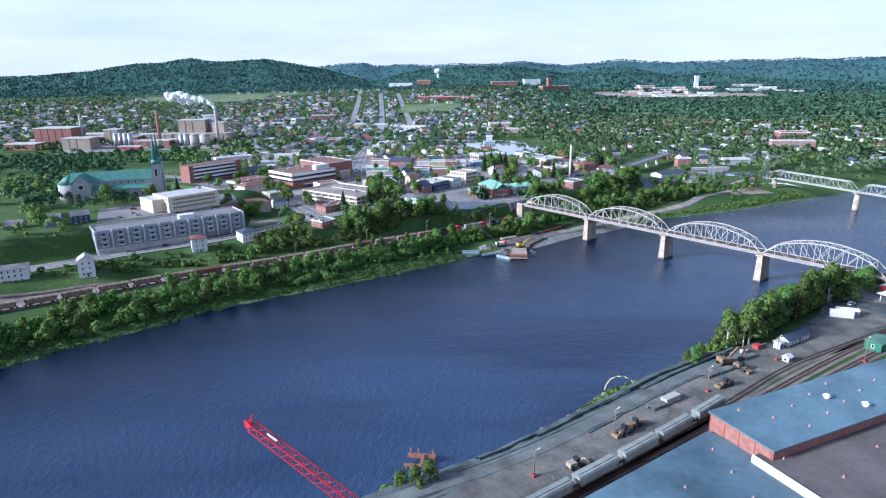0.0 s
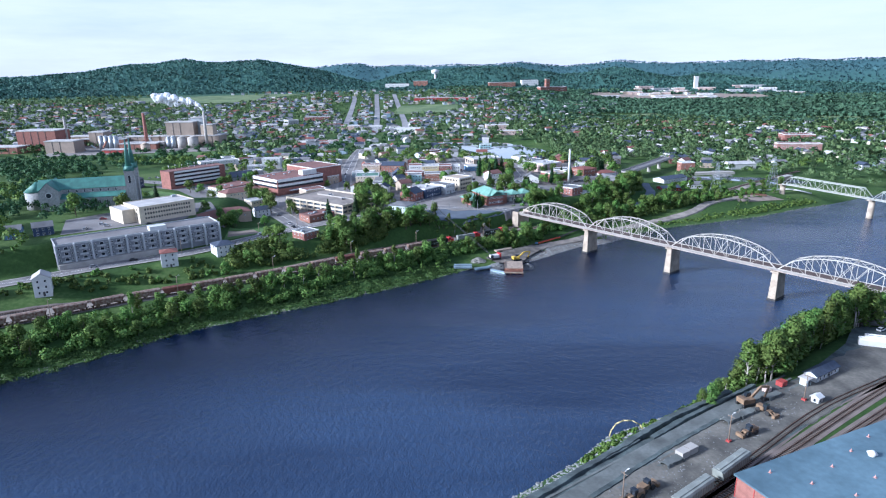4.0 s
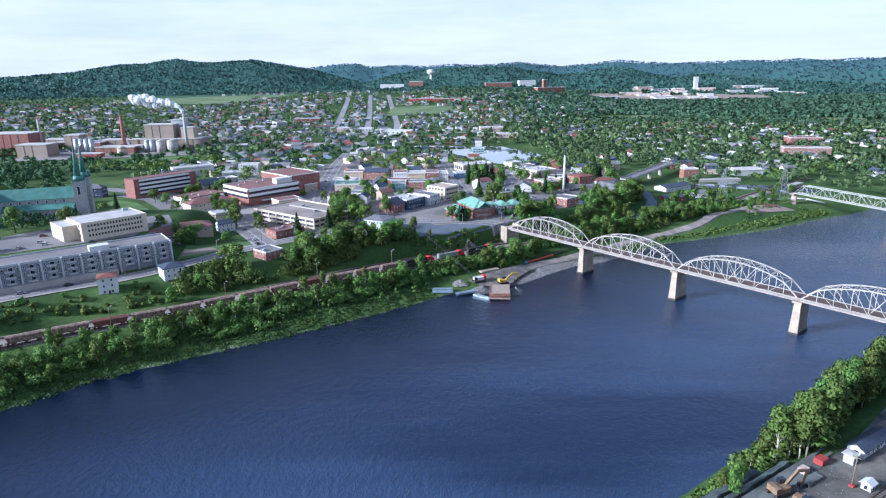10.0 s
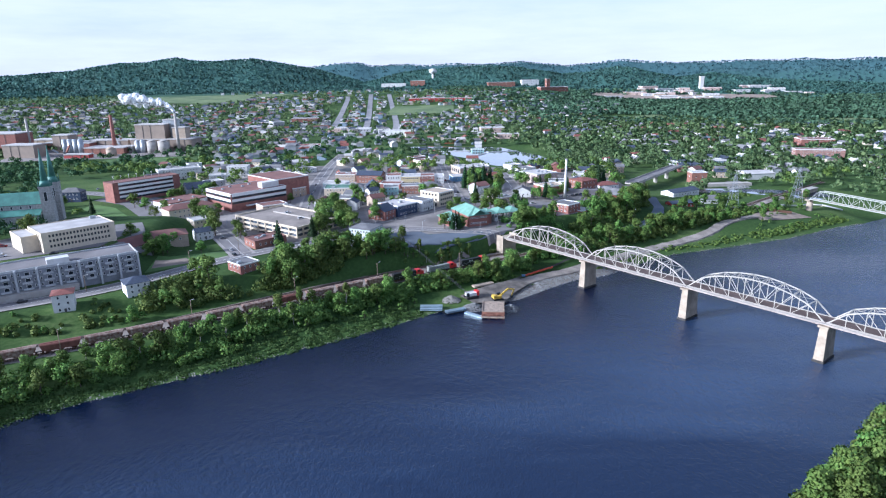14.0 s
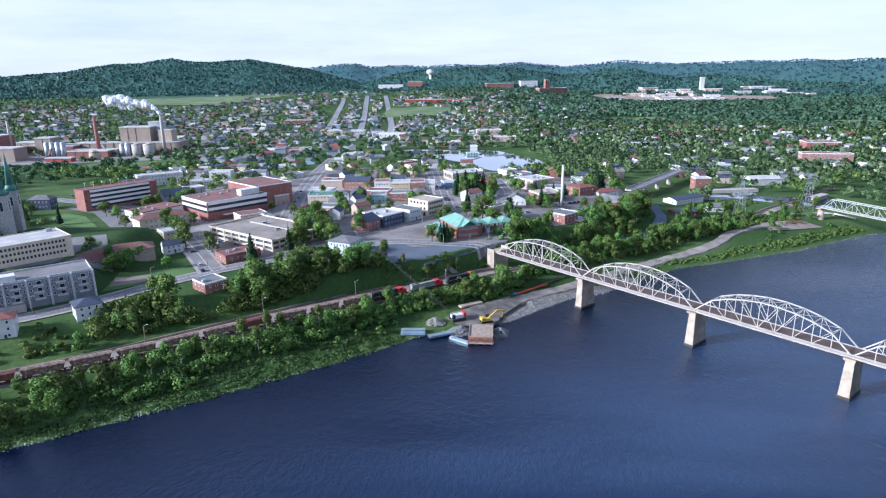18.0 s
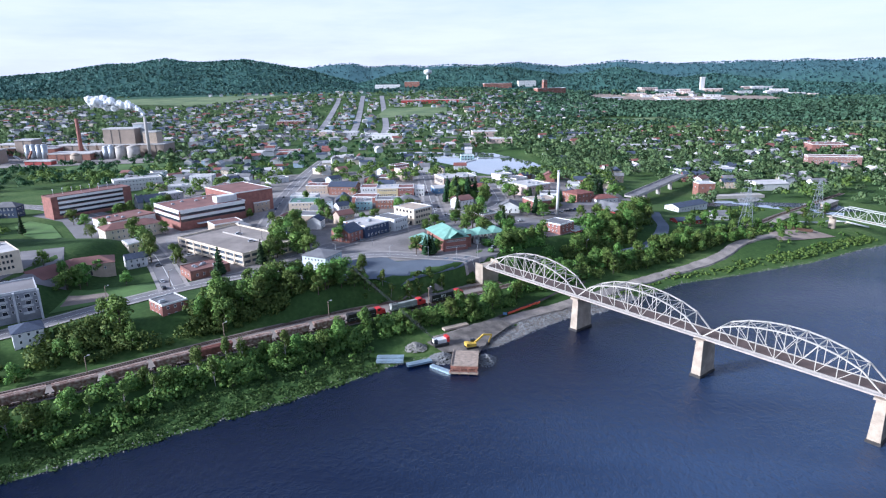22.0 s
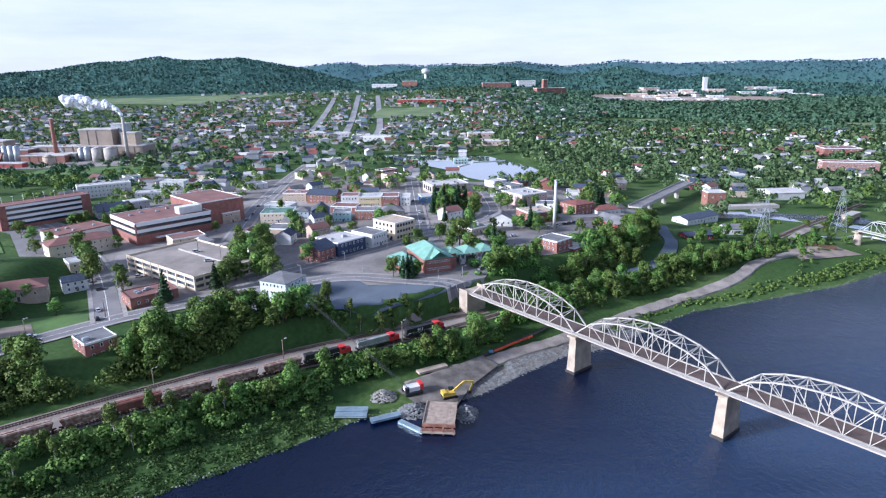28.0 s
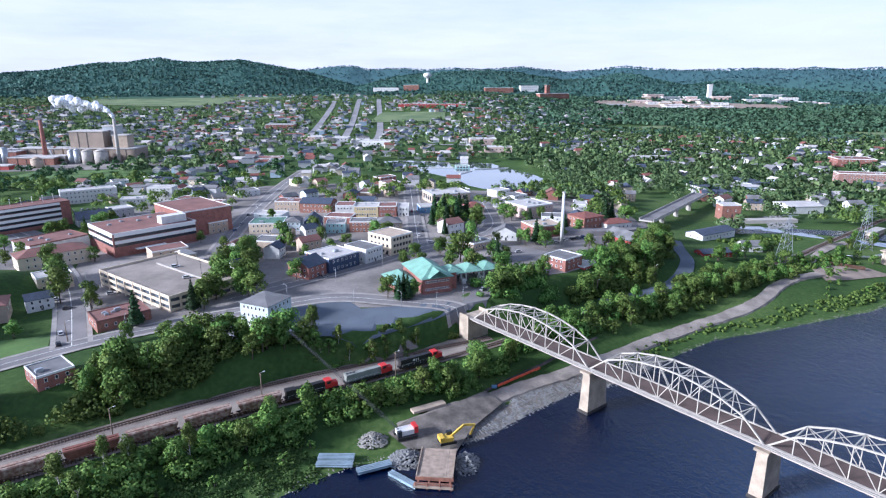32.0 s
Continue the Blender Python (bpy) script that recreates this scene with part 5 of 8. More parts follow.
part("cross_gable", bm, TEAL_ROOF, ob, at=pose(0, -8, 0.05))
put_windows(ob, 15, 28, "f", 9, (2.6, 6.3), 1.1, 1.2)
walls(ob, 12, 18, 4.2, BRICK, x=-13, y=3, name="west_wall")
bm = bmesh.new()
hip_roof(bm, 13, 19, 0, 4.0)
part("roof", bm, TEAL_ROOF, ob, at=pose(-13, 3, 4.2))
walls(ob, 4, 4, 8.6, BRICK, x=9.4, y=-9, name="stair_tower")
bm = bmesh.new()
hip_roof(bm, 4, 4, 8.6, 1.6)
part("roof", bm, TEAL_ROOF, ob, at=pose(9.4, -9, 0))
for k in range(3):
    cx = 14 + k * 10
    bm = bmesh.new()
    hip_roof(bm, 10, 13, 5.4, 3.0)
    part("canopy_roof", bm, TEAL_ROOF, ob, at=pose(cx, 2, 0))
    for sx in (-3.6, 3.6):
        for sy in (-5, 5):
            bm = bmesh.new()
            box(bm, cx + sx - 0.35, 2 + sy - 0.35, -1, cx + sx + 0.35, 2 + sy + 0.35, 5.4)
            part("canopy_post", bm, WHITE_WALL, ob)
for k in range(2):
    bm = bmesh.new()
    box(bm, 17 + 10 * k, -6, 0, 19 + 10 * k, -2, 2.6)
    part("booth", bm, WHITE_WALL, ob)

# Main street and the blocks behind it.
ROW = "shops along the main street"
house("gabled_brick_house", "red brick house with navy gabled roofs", (-30, 545, 13, 15, 58, 19.2, 6.5), BRICK, NAVY_ROOF, "gable", 2, (3, 4), 4.0, group=ROW, chim=True)
house("navy_shop", "navy flat-roofed two-storey shop with white trim", (-19.9, 561, 21, 21, 50, 19.3, 8), NAVY, PALE_ROOF, rows=2, cols=(6, 3), cat="shop", group=ROW, units=2)
house("white_shop", "white two-storey shop with dark upper windows", (-4.5, 575, 13, 18, 52, 19.4, 8), WHITE_WALL, GREY_ROOF, rows=2, cols=(5, 3), cat="shop", group=ROW)
house("corner_block", "cream three-storey corner block with flat brown roof", (9, 594, 18, 20, 50, 19.4, 11), CREAM, TAN, rows=3, cols=(6, 5), cat="commercial block", group=ROW, win=(1.6, 1.7), frame_mat=DARK)
house("hipped_brick_block", "dark brick block with grey hipped roof", (2.1, 639.9, 18, 15, 14, 19.4, 7.5), TAN, GREY_ROOF, "hip", 2, (6, 4), 3.2, cat="building")
house("red_shop", "orange-red two-storey flat-roofed shop", (-15, 645.7, 17.5, 13, 3, 19.2, 7), ORANGE_BRICK, GREY_ROOF, rows=2, cols=(6, 3), cat="shop", units=2)
house("mint_house", "mint-coloured two-storey house with flat roof", (-33.2, 643.6, 13, 13, 6, 18.6, 7), MINT, GREY_ROOF, rows=2, cols=(4, 3), units=1)
house("navy_gabled_house", "dark navy gabled house with white trim", (-50, 648, 12, 13, 8, 18.2, 7), NAVY, NAVY_ROOF, "gable", 2, (3, 3), 5.0, along_x=False)
house("grey_house", "pale grey-blue two-storey house", (-63.7, 650, 10, 11, 4, 18, 7), PALE_BLUE, GREY_ROOF, "hip", 2, (3, 3), 2.4)
house("green_roof_block", "cream block with green flat roof", (-82, 650.8, 23, 20, 6, 17.3, 7), CREAM, GREEN_ROOF, rows=2, cols=(7, 4), cat="commercial block", units=2)
house("white_row_house", "white flat-roofed row building with red roof edge", (-35.4, 694, 14, 16, 3, 18.8, 9), WHITE_WALL, BROWN_ROOF, rows=2, cols=(5, 3), cat="row building")
house("yellow_row_house", "pale yellow flat-roofed row building", (-19.2, 694, 17.7, 16, 3, 19.1, 8), YELLOW, PALE_ROOF, rows=2, cols=(8, 3), cat="row building", units=2)
house("brick_row_house", "red brick flat-roofed row building", (-3.4, 695, 13.5, 16, 3, 19.2, 8), BRICK, BROWN_ROOF, rows=2, cols=(5, 3), cat="row building", units=1)
house("white_row_end", "narrow white row building", (8.4, 697, 8, 16, 3, 19.2, 7), WHITE_WALL, PALE_ROOF, rows=2, cols=(3, 3), cat="row building")
house("navy_roof_block", "brick block with navy roof", (-60.6, 713.3, 25, 16, -8, 17.8, 7.5), ORANGE_BRICK, NAVY_ROOF, "gable", 2, (7, 3), 3.4, cat="building", chim=True)
house("tan_block", "tan flat-roofed two-storey town block", (-86, 722, 20, 15, -3, 17, 8), TAN, BROWN_ROOF, rows=2, cols=(6, 3), cat="building", units=2)
house("red_warehouse", "red brick flat-roofed warehouse with roof units", (105.9, 636, 22, 18, 22, 19.0, 8), BRICK, TAN, rows=1, cols=(3, 2), cat="warehouse", units=3)
house("white_gabled_shop", "white gabled shop with dark roof", (80.5, 624, 16, 11, -8, 19.3, 4.6), WHITE_WALL, GREY_ROOF, "gable", 1, (4, 2), 4.2, along_x=False, cat="shop")
house("low_brick_office", "low brown brick office with flat roof", (60, 603, 15, 15, 40, 19.2, 4.5), TAN, GREY_ROOF, rows=1, cols=(5, 3), cat="office", units=1)
house("brick_villa", "red brick two-storey building with white annex", (107.5, 563, 15, 15, 44, 16.8, 9), BRICK, GREY_ROOF, rows=3, cols=(3, 4), cat="building", rim=TRIM)
house("white_annex", "low red annex with white flat roof", (119, 566, 12, 11, 44, 16.0, 4.2), RED, PALE_ROOF, rows=1, cols=(3, 2), cat="annex")
house("hipped_station", "brick and white building with red hipped roof", (139.9, 662, 18, 17, 32, 18.5, 8.4), ORANGE_BRICK, RED_ROOF, "hip", 2, (4, 4), 2.2, cat="station")
house("red_roof_pavilion", "white pavilion with red roofs", (160, 662, 20, 14, 20, 17.5, 5), WHITE_WALL, RED_ROOF, "hip", 1, (5, 3), 2.5, cat="pavilion")
house("long_depot", "long grey-roofed depot with red gable end", (161, 618, 36, 13, -62, 16.5, 4.6), RED, GREY_ROOF, "gable", 1, (7, 1), 4.4, cat="depot")
house("pink_block", "pinkish two-storey public building with roof units", (104, 698, 26, 26, 34, 19.4, 9), PINK, PALE_ROOF, rows=2, cols=(7, 6), cat="public building", units=4)
house("tan_public_block", "tan public building with large windows and pale roof", (40, 752, 34, 25, 22, 19.2, 8), TAN, PALE_ROOF, rows=1, cols=(6, 4), win=(3.5, 4), cat="public building", units=2)
house("blue_front_shop", "low shop with pale roof and blue front", (30, 708, 22, 14, 15, 19.3, 5), BLUE, PALE_ROOF, rows=1, cols=(4, 2), cat="shop")
house("brown_hip_house", "grey house with brown hipped roof", (62, 706, 14, 12, 15, 19.3, 5), TAN, RED_ROOF, "hip", 2, (3, 3), 3.4)
chim = thing("white_chimney", pose(115.2, 612.5, hz(115, 612)), "tall slim white chimney stack", "chimney")
bm = bmesh.new()
tube(bm, (0, 0, -1), (0, 0, 32.5), 1.15, 0.85, 16)
part("shaft", bm, WHITE_WALL, chim)
bm = bmesh.new()
tube(bm, (0, 0, 32.3), (0, 0, 33), 1.05, 1.05, 16)
part("rim", bm, GREY_WALL, chim)

# East side along the railway.
house("long_white_shed", "long low white building with navy roof", (228.4, 661.3, 35, 14, 32, 11.8, 4.2), WHITE_WALL, NAVY_ROOF, "gable", 1, (8, 2), 2.2, cat="workshop")
house("red_long_shed", "dark red shed with navy roof", (210.5, 611, 21, 10, 14, 11.6, 3.6), RED, NAVY_ROOF, "gable", 1, (5, 2), 1.8, cat="shed")
house("white_bungalow", "white bungalow with dark gabled roof", (241, 629, 13, 10, 4, 11.4, 3.6), WHITE_WALL, GREY_ROOF, "gable", 1, (4, 2), 2.6)
house("powerhouse", "brick powerhouse on a concrete dam", (266.5, 723, 15.5, 11, 4, 14, 9), ORANGE_BRICK, PALE_ROOF, rows=1, cols=(2, 1), cat="powerhouse")
house("white_warehouse", "long white metal warehouse", (340, 757, 30, 24, 8, 10.8, 6), WHITE_WALL, PALE_ROOF, "gable", 1, (0, 0), 1.6, cat="warehouse")
house("white_farmhouse", "white gabled house with grey roof", (391.6, 764, 14, 10, 5, 10.9, 5), WHITE_WALL, GREY_ROOF, "gable", 2, (3, 2), 3)
house("hospital", "long pink brick four-storey hospital block", (480, 890, 56, 16, -12, 10.8, 13), ROSE_BRICK, BROWN_ROOF, rows=4, cols=(16, 4), cat="hospital", units=2)
house("brick_school", "red brick flat-roofed school", (562, 1046, 46, 30, -8, 10.7, 10), BRICK, BROWN_ROOF, rows=2, cols=(10, 4), cat="school", units=3)
dam = thing("dam", pose(290, 712, 8.5, 0, 0, 6), "low concrete dam and weir across a side river", "dam")
bm = bmesh.new()
box(bm, -34, -4, -3, 26, 4, 5)
part("wall", bm, PALE_CONCRETE, dam)
bm = bmesh.new()
box(bm, -22, -12, -3, 12, -4, 2)
part("apron", bm, PALE_CONCRETE, dam)
drape("water_channel", [(250, 690), (300, 690), (360, 680), (372, 655), (340, 662), (300, 676), (252, 674)], WATER, 0.25, "narrow dark side river below the dam", "river")
over = thing("overpass", pose(0, 0, 0), "long pale concrete road overpass", "bridge")
a, b = Vector((186, 672, 20.5)), Vector((268, 785, 20))
bm = bmesh.new()
bar(bm, a, b, 11, 1.2)
part("deck", bm, PALE_CONCRETE, over)
bm = bmesh.new()
bar(bm, a + Vector((0, 0, 0.62)), b + Vector((0, 0, 0.62)), 9, 0.1)
part("roadway", bm, ASPHALT, over)
n = Vector((b - a).normalized().cross(Vector((0, 0, 1))))
for s in (-1, 1):
    bm = bmesh.new()
    bar(bm, a + n * 5.3 * s + Vector((0, 0, 1.2)), b + n * 5.3 * s + Vector((0, 0, 1.2)), 0.3, 1.2)
    part("parapet", bm, PALE_CONCRETE, over)
for f in (0.25, 0.5, 0.75):
    p = a.lerp(b, f)
    bm = bmesh.new()
    box(bm, p.x - 1, p.y - 3, 5, p.x + 1, p.y + 3, p.z - 0.6)
    part("pier", bm, PALE_CONCRETE, over)

strip("road", [(120, 640), (150, 642), (176, 660), (190, 678)], 10, ASPHALT, 3.0, "grey asphalt ramp up to the overpass", "road", ragged=0.02)

# Church.
ch = thing("church", pose(-276, 493, 27.6, 0, 0, 19), "grey stone church with teal roofs and twin spires", "church")
walls(ch, 62, 15, 14.5, STONE_WALL, "gable", 7.0, name="nave_wall")
bm = bmesh.new()
gable_roof(bm, 62, 15, 14.5, 7.0)
part("nave_roof", bm, COPPER_ROOF, ch)
walls(ch, 50, 6, 8.5, STONE_WALL, x=3, y=-10.5, name="aisle_wall")
bm = bmesh.new()
v = [bm.verts.new(p) for p in ((-22, -14, 8.6), (28, -14, 8.6), (28, -7.5, 11.5), (-22, -7.5, 11.5), (-22, -14, 8.3), (28, -14, 8.3), (28, -7.5, 11.2), (-22, -7.5, 11.2))]
for f in ((0, 1, 2, 3), (7, 6, 5, 4), (0, 4, 5, 1), (1, 5, 6, 2), (3, 2, 6, 7), (0, 3, 7, 4)):
    bm.faces.new([v[i] for i in f])
part("aisle_roof", bm, COPPER_ROOF, ch)
put_windows(ch, 50, 15, "f", 9, (12.9,), 1.3, 2.2, a=0.02, b=0.98)
for i in range(10):
    part("window", window_mesh(1.4, 3.2, TRIM), None, ch, at=pose(-19.5 + i * 5, -13.5, 4.5))
    bm = bmesh.new()
    box(bm, -22.3 + i * 5, -14.3, -2, -21.5 + i * 5, -13.4, 7.5)
    part("buttress", bm, STONE_WALL, ch)
walls(ch, 13, 26, 14.5, STONE_WALL, "gable", 6.8, along_x=False, x=-22, y=-3, name="transept_wall")
bm = bmesh.new()
gable_roof(bm, 13, 26, 14.5, 6.8, along_x=False)
part("transept_roof", bm, COPPER_ROOF, ch, at=pose(-22, -3, 0.02))
bm = bmesh.new()
tube(bm, (-22, -16.05, 12), (-22, -16.4, 12), 2.2, 2.2, 20)
part("rose_window", bm, TRIM, ch)
bm = bmesh.new()
tube(bm, (-22, -16.4, 12), (-22, -16.46, 12), 1.8, 1.8, 20)
part("rose_pane", bm, GLASS, ch)
bm = bmesh.new()
tube(bm, (-33, 0, -2), (-33, 0, 13.5), 8.6, 8.6, 10)
part("apse_wall", bm, STONE_WALL, ch)
bm = bmesh.new()
tube(bm, (-33, 0, 13.5), (-33, 0, 20.5), 9.1, 0.5, 10)
part("apse_roof", bm, COPPER_ROOF, ch)
for sy in (-9.0, 9.0):
    bm = bmesh.new()
    box(bm, 29.2, sy - 3.3, -2, 35.8, sy + 3.3, 26)
    box(bm, 28.9, sy - 3.6, 25.5, 36.1, sy + 3.6, 26.4)
    part("tower", bm, STONE_WALL, ch)
    for face, m in (("f", pose(32.5, sy - 3.3, 20)), ("r", pose(35.8, sy, 20, 0, 0, 90)), ("l", pose(29.2, sy, 20, 0, 0, -90))):
        part("belfry_window", window_mesh(2.0, 6.0, TRIM), None, ch, at=m)
    bm = bmesh.new()
    tube(bm, (32.5, sy, 26.4), (32.5, sy, 30), 3.7, 2.6, 8)
    tube(bm, (32.5, sy, 30), (32.5, sy, 51.0), 2.3, 0.1, 8)
    part("spire", bm, COPPER_ROOF, ch)
    for kx, ky in ((-3, -3), (3, -3), (3, 3), (-3, 3)):
        bm = bmesh.new()
        tube(bm, (32.5 + kx, sy + ky, 26), (32.5 + kx, sy + ky, 31.5), 0.6, 0.05, 6)
        part("pinnacle", bm, COPPER_ROOF, ch)

# Cream school block and the apartment row cut into the hill.
ob = thing("cream_school_block", pose(-200.1, 449.4, 28.0, 0, 0, 48), "cream three-storey block with rows of small windows", "school")
walls(ob, 38, 26, 11, CREAM)
flat_roof(ob, 38, 26, 11, PALE_ROOF, CREAM)
put_windows(ob, 38, 26, "f", 18, (3.4, 6.4, 9.2), 1.0, 1.4, DARK)
put_windows(ob, 38, 26, "l", 5, (3.4, 6.4, 9.2), 1.0, 1.4, DARK)
walls(ob, 8, 22, 9, CREAM, x=-23, y=6, name="stair_wing")
flat_roof(ob, 8, 22, 9, PALE_ROOF, CREAM, x=-23, y=6)
roof_unit(ob, 14, 8, 11.1, 1.6)

ap = thing("apartment_row", pose(-193.1, 403.5, 15.6, 0, 0, 38), "long grey four-storey apartment row with white balconies", "apartment building")
AW, AD, AH = 93.0, 20.0, 13.6
APT_WALL = material("slate_grey_render", (0.25, 0.26, 0.285), 0.85, spread=0.2, scale=0.3)
APT_TRIM = material("weathered_white_rail", (0.46, 0.47, 0.48), 0.7, spread=0.15, scale=0.6)
walls(ap, AW, AD, AH, APT_WALL)
flat_roof(ap, AW, AD, AH, ASPHALT, APT_TRIM, up=0.9)
bm = bmesh.new()
box(bm, -AW / 2, -AD / 2 - 4.0, -2, AW * 0.18, -AD / 2 - 0.01, 3.2)
part("garage_podium", bm, PALE_CONCRETE, ap)
for i in range(11):
    bm = bmesh.new()
    x = -AW / 2 + AW * i / 10
    box(bm, x - 0.45, -AD / 2 - 1.9, 0, x + 0.45, -AD / 2, AH + 0.6)
    part("fin", bm, APT_TRIM, ap)
for i in range(10):
    for k in range(3):
        x, z = -AW / 2 + AW * (i + 0.5) / 10, 3.6 + k * 3.3
        bm = bmesh.new()
        box(bm, x - 2.2, -AD / 2 - 1.7, z, x + 2.2, -AD / 2, z + 0.22)
        box(bm, x - 2.2, -AD / 2 - 1.7, z + 0.22, x + 2.2, -AD / 2 - 1.58, z + 1.1)
        part("balcony", bm, APT_TRIM, ap)
        part("window", window_mesh(2.2, 2.1, TRIM), None, ap, at=pose(x + 0.4, -AD / 2, z + 1.35))
        part("window", window_mesh(1.0, 1.4, TRIM), None, ap, at=pose(x - 3.2, -AD / 2, z + 1.5))
        part("window", window_mesh(1.0, 1.4, TRIM), None, ap, at=pose(x + 3.4, -AD / 2, z + 1.5))
put_windows(ap, AW, AD, "r", 3, (5, 8.3, 11.6), 1.0, 1.4)
put_windows(ap, AW, AD, "l", 3, (5, 8.3, 11.6), 1.0, 1.4)
walls(ap, 10, 6, 2.6, WHITE_WALL, x=10, y=-4, z=AH + 0.13, name="roof_lobby", label="white rooftop stair lobby")

RIVERSIDE = "houses along the river road"
house("white_house", "narrow white three-storey house with red-brown roof", (-164, 378.4, 9, 9, 28, 13.8, 9), WHITE_WALL, RED_ROOF, "hip", 3, (2, 3), 1.6, group=RIVERSIDE)
house("white_house", "white three-storey house with blue-grey hipped roof", (-139, 398, 11, 11, 40, 13.6, 8.2), WHITE_WALL, NAVY_ROOF, "hip", 3, (3, 3), 2.4, group=RIVERSIDE)
house("white_house", "white gambrel house on a gravel lot", (-210, 332, 8, 9, 30, 13.6, 9.2), WHITE_WALL, PALE_ROOF, "gable", 3, (2, 3), 2.6, along_x=False, group=RIVERSIDE)
house("long_white_house", "long white three-storey building with grey roof", (-248, 318, 24, 11, 30, 14, 8), WHITE_WALL, GREY_ROOF, "hip", 3, (7, 3), 1.4, group=RIVERSIDE)
house("blue_house", "blue clapboard house with white windows", (-265, 393, 9, 9, 25, 27.6, 5.6), BLUE, GREY_ROOF, "gable", 2, (3, 2), 2.8)
house("blue_house", "dark blue clapboard house", (-252.8, 402, 11, 9, 35, 27.6, 5.6), NAVY, GREY_ROOF, "gable", 2, (3, 2), 2.8)
house("grey_cottage", "small grey gabled cottage among trees", (-288, 388, 10, 9, 15, 26, 4), GREY_WALL, GREY_ROOF, "gable", 1, (2, 2), 3)
house("white_hall", "white gabled hall with brown roof", (-172, 464, 22, 16, 62, 19, 4.5), WHITE_WALL, BROWN_ROOF, "gable", 1, (0, 0), 4.5, cat="hall")
house("brown_hall", "tan hall with a hipped brown roof", (-163, 484, 26, 15, 30, 18.5, 5.5), TAN, BROWN_ROOF, "hip", 1, (4, 2), 3, cat="hall")
house("white_cottage", "small white house with dark roof", (-146, 502, 11, 8, 40, 16.3, 5), WHITE_WALL, NAVY_ROOF, "gable", 2, (3, 2), 2.4)
house("dark_manor", "dark house with white porch trim", (-318, 640, 18, 11, 5, 16, 8), NAVY, GREY_ROOF, "hip", 2, (5, 3), 3.5)
house("white_terrace_block", "white four-storey block with pale roof", (-278, 768, 44, 15, 36, 14.3, 11), WHITE_WALL, PALE_ROOF, rows=3, cols=(12, 3), cat="apartment building", units=2)
house("white_condominium", "white four-storey block with balconies", (-214.6, 775, 22, 14, 4, 14.4, 12), WHITE_WALL, PALE_ROOF, rows=4, cols=(6, 3), cat="apartment building")
house("white_low_block", "white two-storey block with pale flat roof", (-223.7, 745, 23, 14, 18, 14.8, 7), WHITE_WALL, PALE_ROOF, rows=2, cols=(7, 3), cat="building", units=3)
house("slate_chapel", "low chapel with slate-grey gabled roof", (-219.9, 676, 24, 14, 40, 15.6, 5), GREY_WALL, NAVY_ROOF, "gable", 1, (4, 2), 5, cat="chapel")
house("yard_house", "white gabled house among trees", (-66, 545, 10, 9, 45, 18.4, 6), WHITE_WALL, NAVY_ROOF, "gable", 2, (3, 2), 3.6, chim=True)
house("yard_house", "cream house with pale hipped roof", (-108, 572, 11, 9, 50, 17.5, 5), CREAM, PALE_ROOF, "hip", 1, (3, 2), 3)


# ---- infill of small town buildings between the streets ----
def clear_of(x, y, gap):
    for ob in TAKEN:
        if math.hypot(ob[0] - x, ob[1] - y) < ob[2] + gap:
            return False
    P = np.array([[x, y]], float)
    for line in (RIVER_ROAD, CROSS, MAIN, MAIN_N, WEST_ST):
        if abs(signed(P[:, 0], P[:, 1], line)[0]) < 14:
            return False
    return not blocked(x, y)


TAKEN = [(50, 900, 70), (20, 960, 50), (-20, 1010, 45), (90, 850, 30)]
bpy.context.view_layer.update()
for ob in bpy.data.objects:
    if ob.parent is None and ob.type == "EMPTY" and ob.children and not any(c.name.startswith("trunk") for c in ob.children):
        TAKEN.append((ob.matrix_world.translation.x, ob.matrix_world.translation.y, max(max(c.dimensions.x, c.dimensions.y) for c in ob.children) * 0.5))
infill = random.Random(19)
for (x0, x1, y0, y1), want, flat, grp in (((-45, 160, 625, 850), 26, 0.6, "small shops and houses of the town centre"), ((-330, -70, 690, 880), 30, 0.35, "houses below the mill"),
                                          ((-140, -25, 560, 690), 9, 0.3, "houses behind the parking deck"), ((150, 330, 740, 870), 8, 0.1, "houses by the side river")):
    got = 0
    for _ in range(900):
        x, y = infill.uniform(x0, x1), infill.uniform(y0, y1)
        w, d, h = infill.uniform(9, 15), infill.uniform(8, 12), infill.uniform(4.5, 8)
        is_flat = infill.random() < flat
        if is_flat:
            w, d = w * 1.5, d * 1.3
        if not clear_of(x, y, max(w, d) * 0.6 + 1.5):
            continue
        TAKEN.append((x, y, max(w, d) * 0.5))
        nm, wall = infill.choice((("white", WHITE_WALL), ("white", WHITE_WALL), ("cream", CREAM), ("grey", GREY_WALL), ("brick", BRICK), ("pale blue", PALE_BLUE), ("tan", TAN)))
        rn, roof = infill.choice((("grey", GREY_ROOF), ("navy", NAVY_ROOF), ("brown", BROWN_ROOF), ("grey", GREY_ROOF))) if not is_flat else infill.choice((("pale", PALE_ROOF), ("brown", BROWN_ROOF), ("grey", GREY_ROOF)))
        house("town_building" if is_flat else "town_house", "%s %s with %s %s roof" % (nm, "flat-topped town building" if is_flat else "gabled town house", rn, "flat" if is_flat else "pitched"),
              (x, y, w, d, infill.choice((-8, 40, 48, 82)), None, h), wall, roof, "flat" if is_flat else "gable", 2, (3, 0), 2.8, cat="building" if is_flat else "house", group=grp)
        got += 1
        if got >= want:
            break

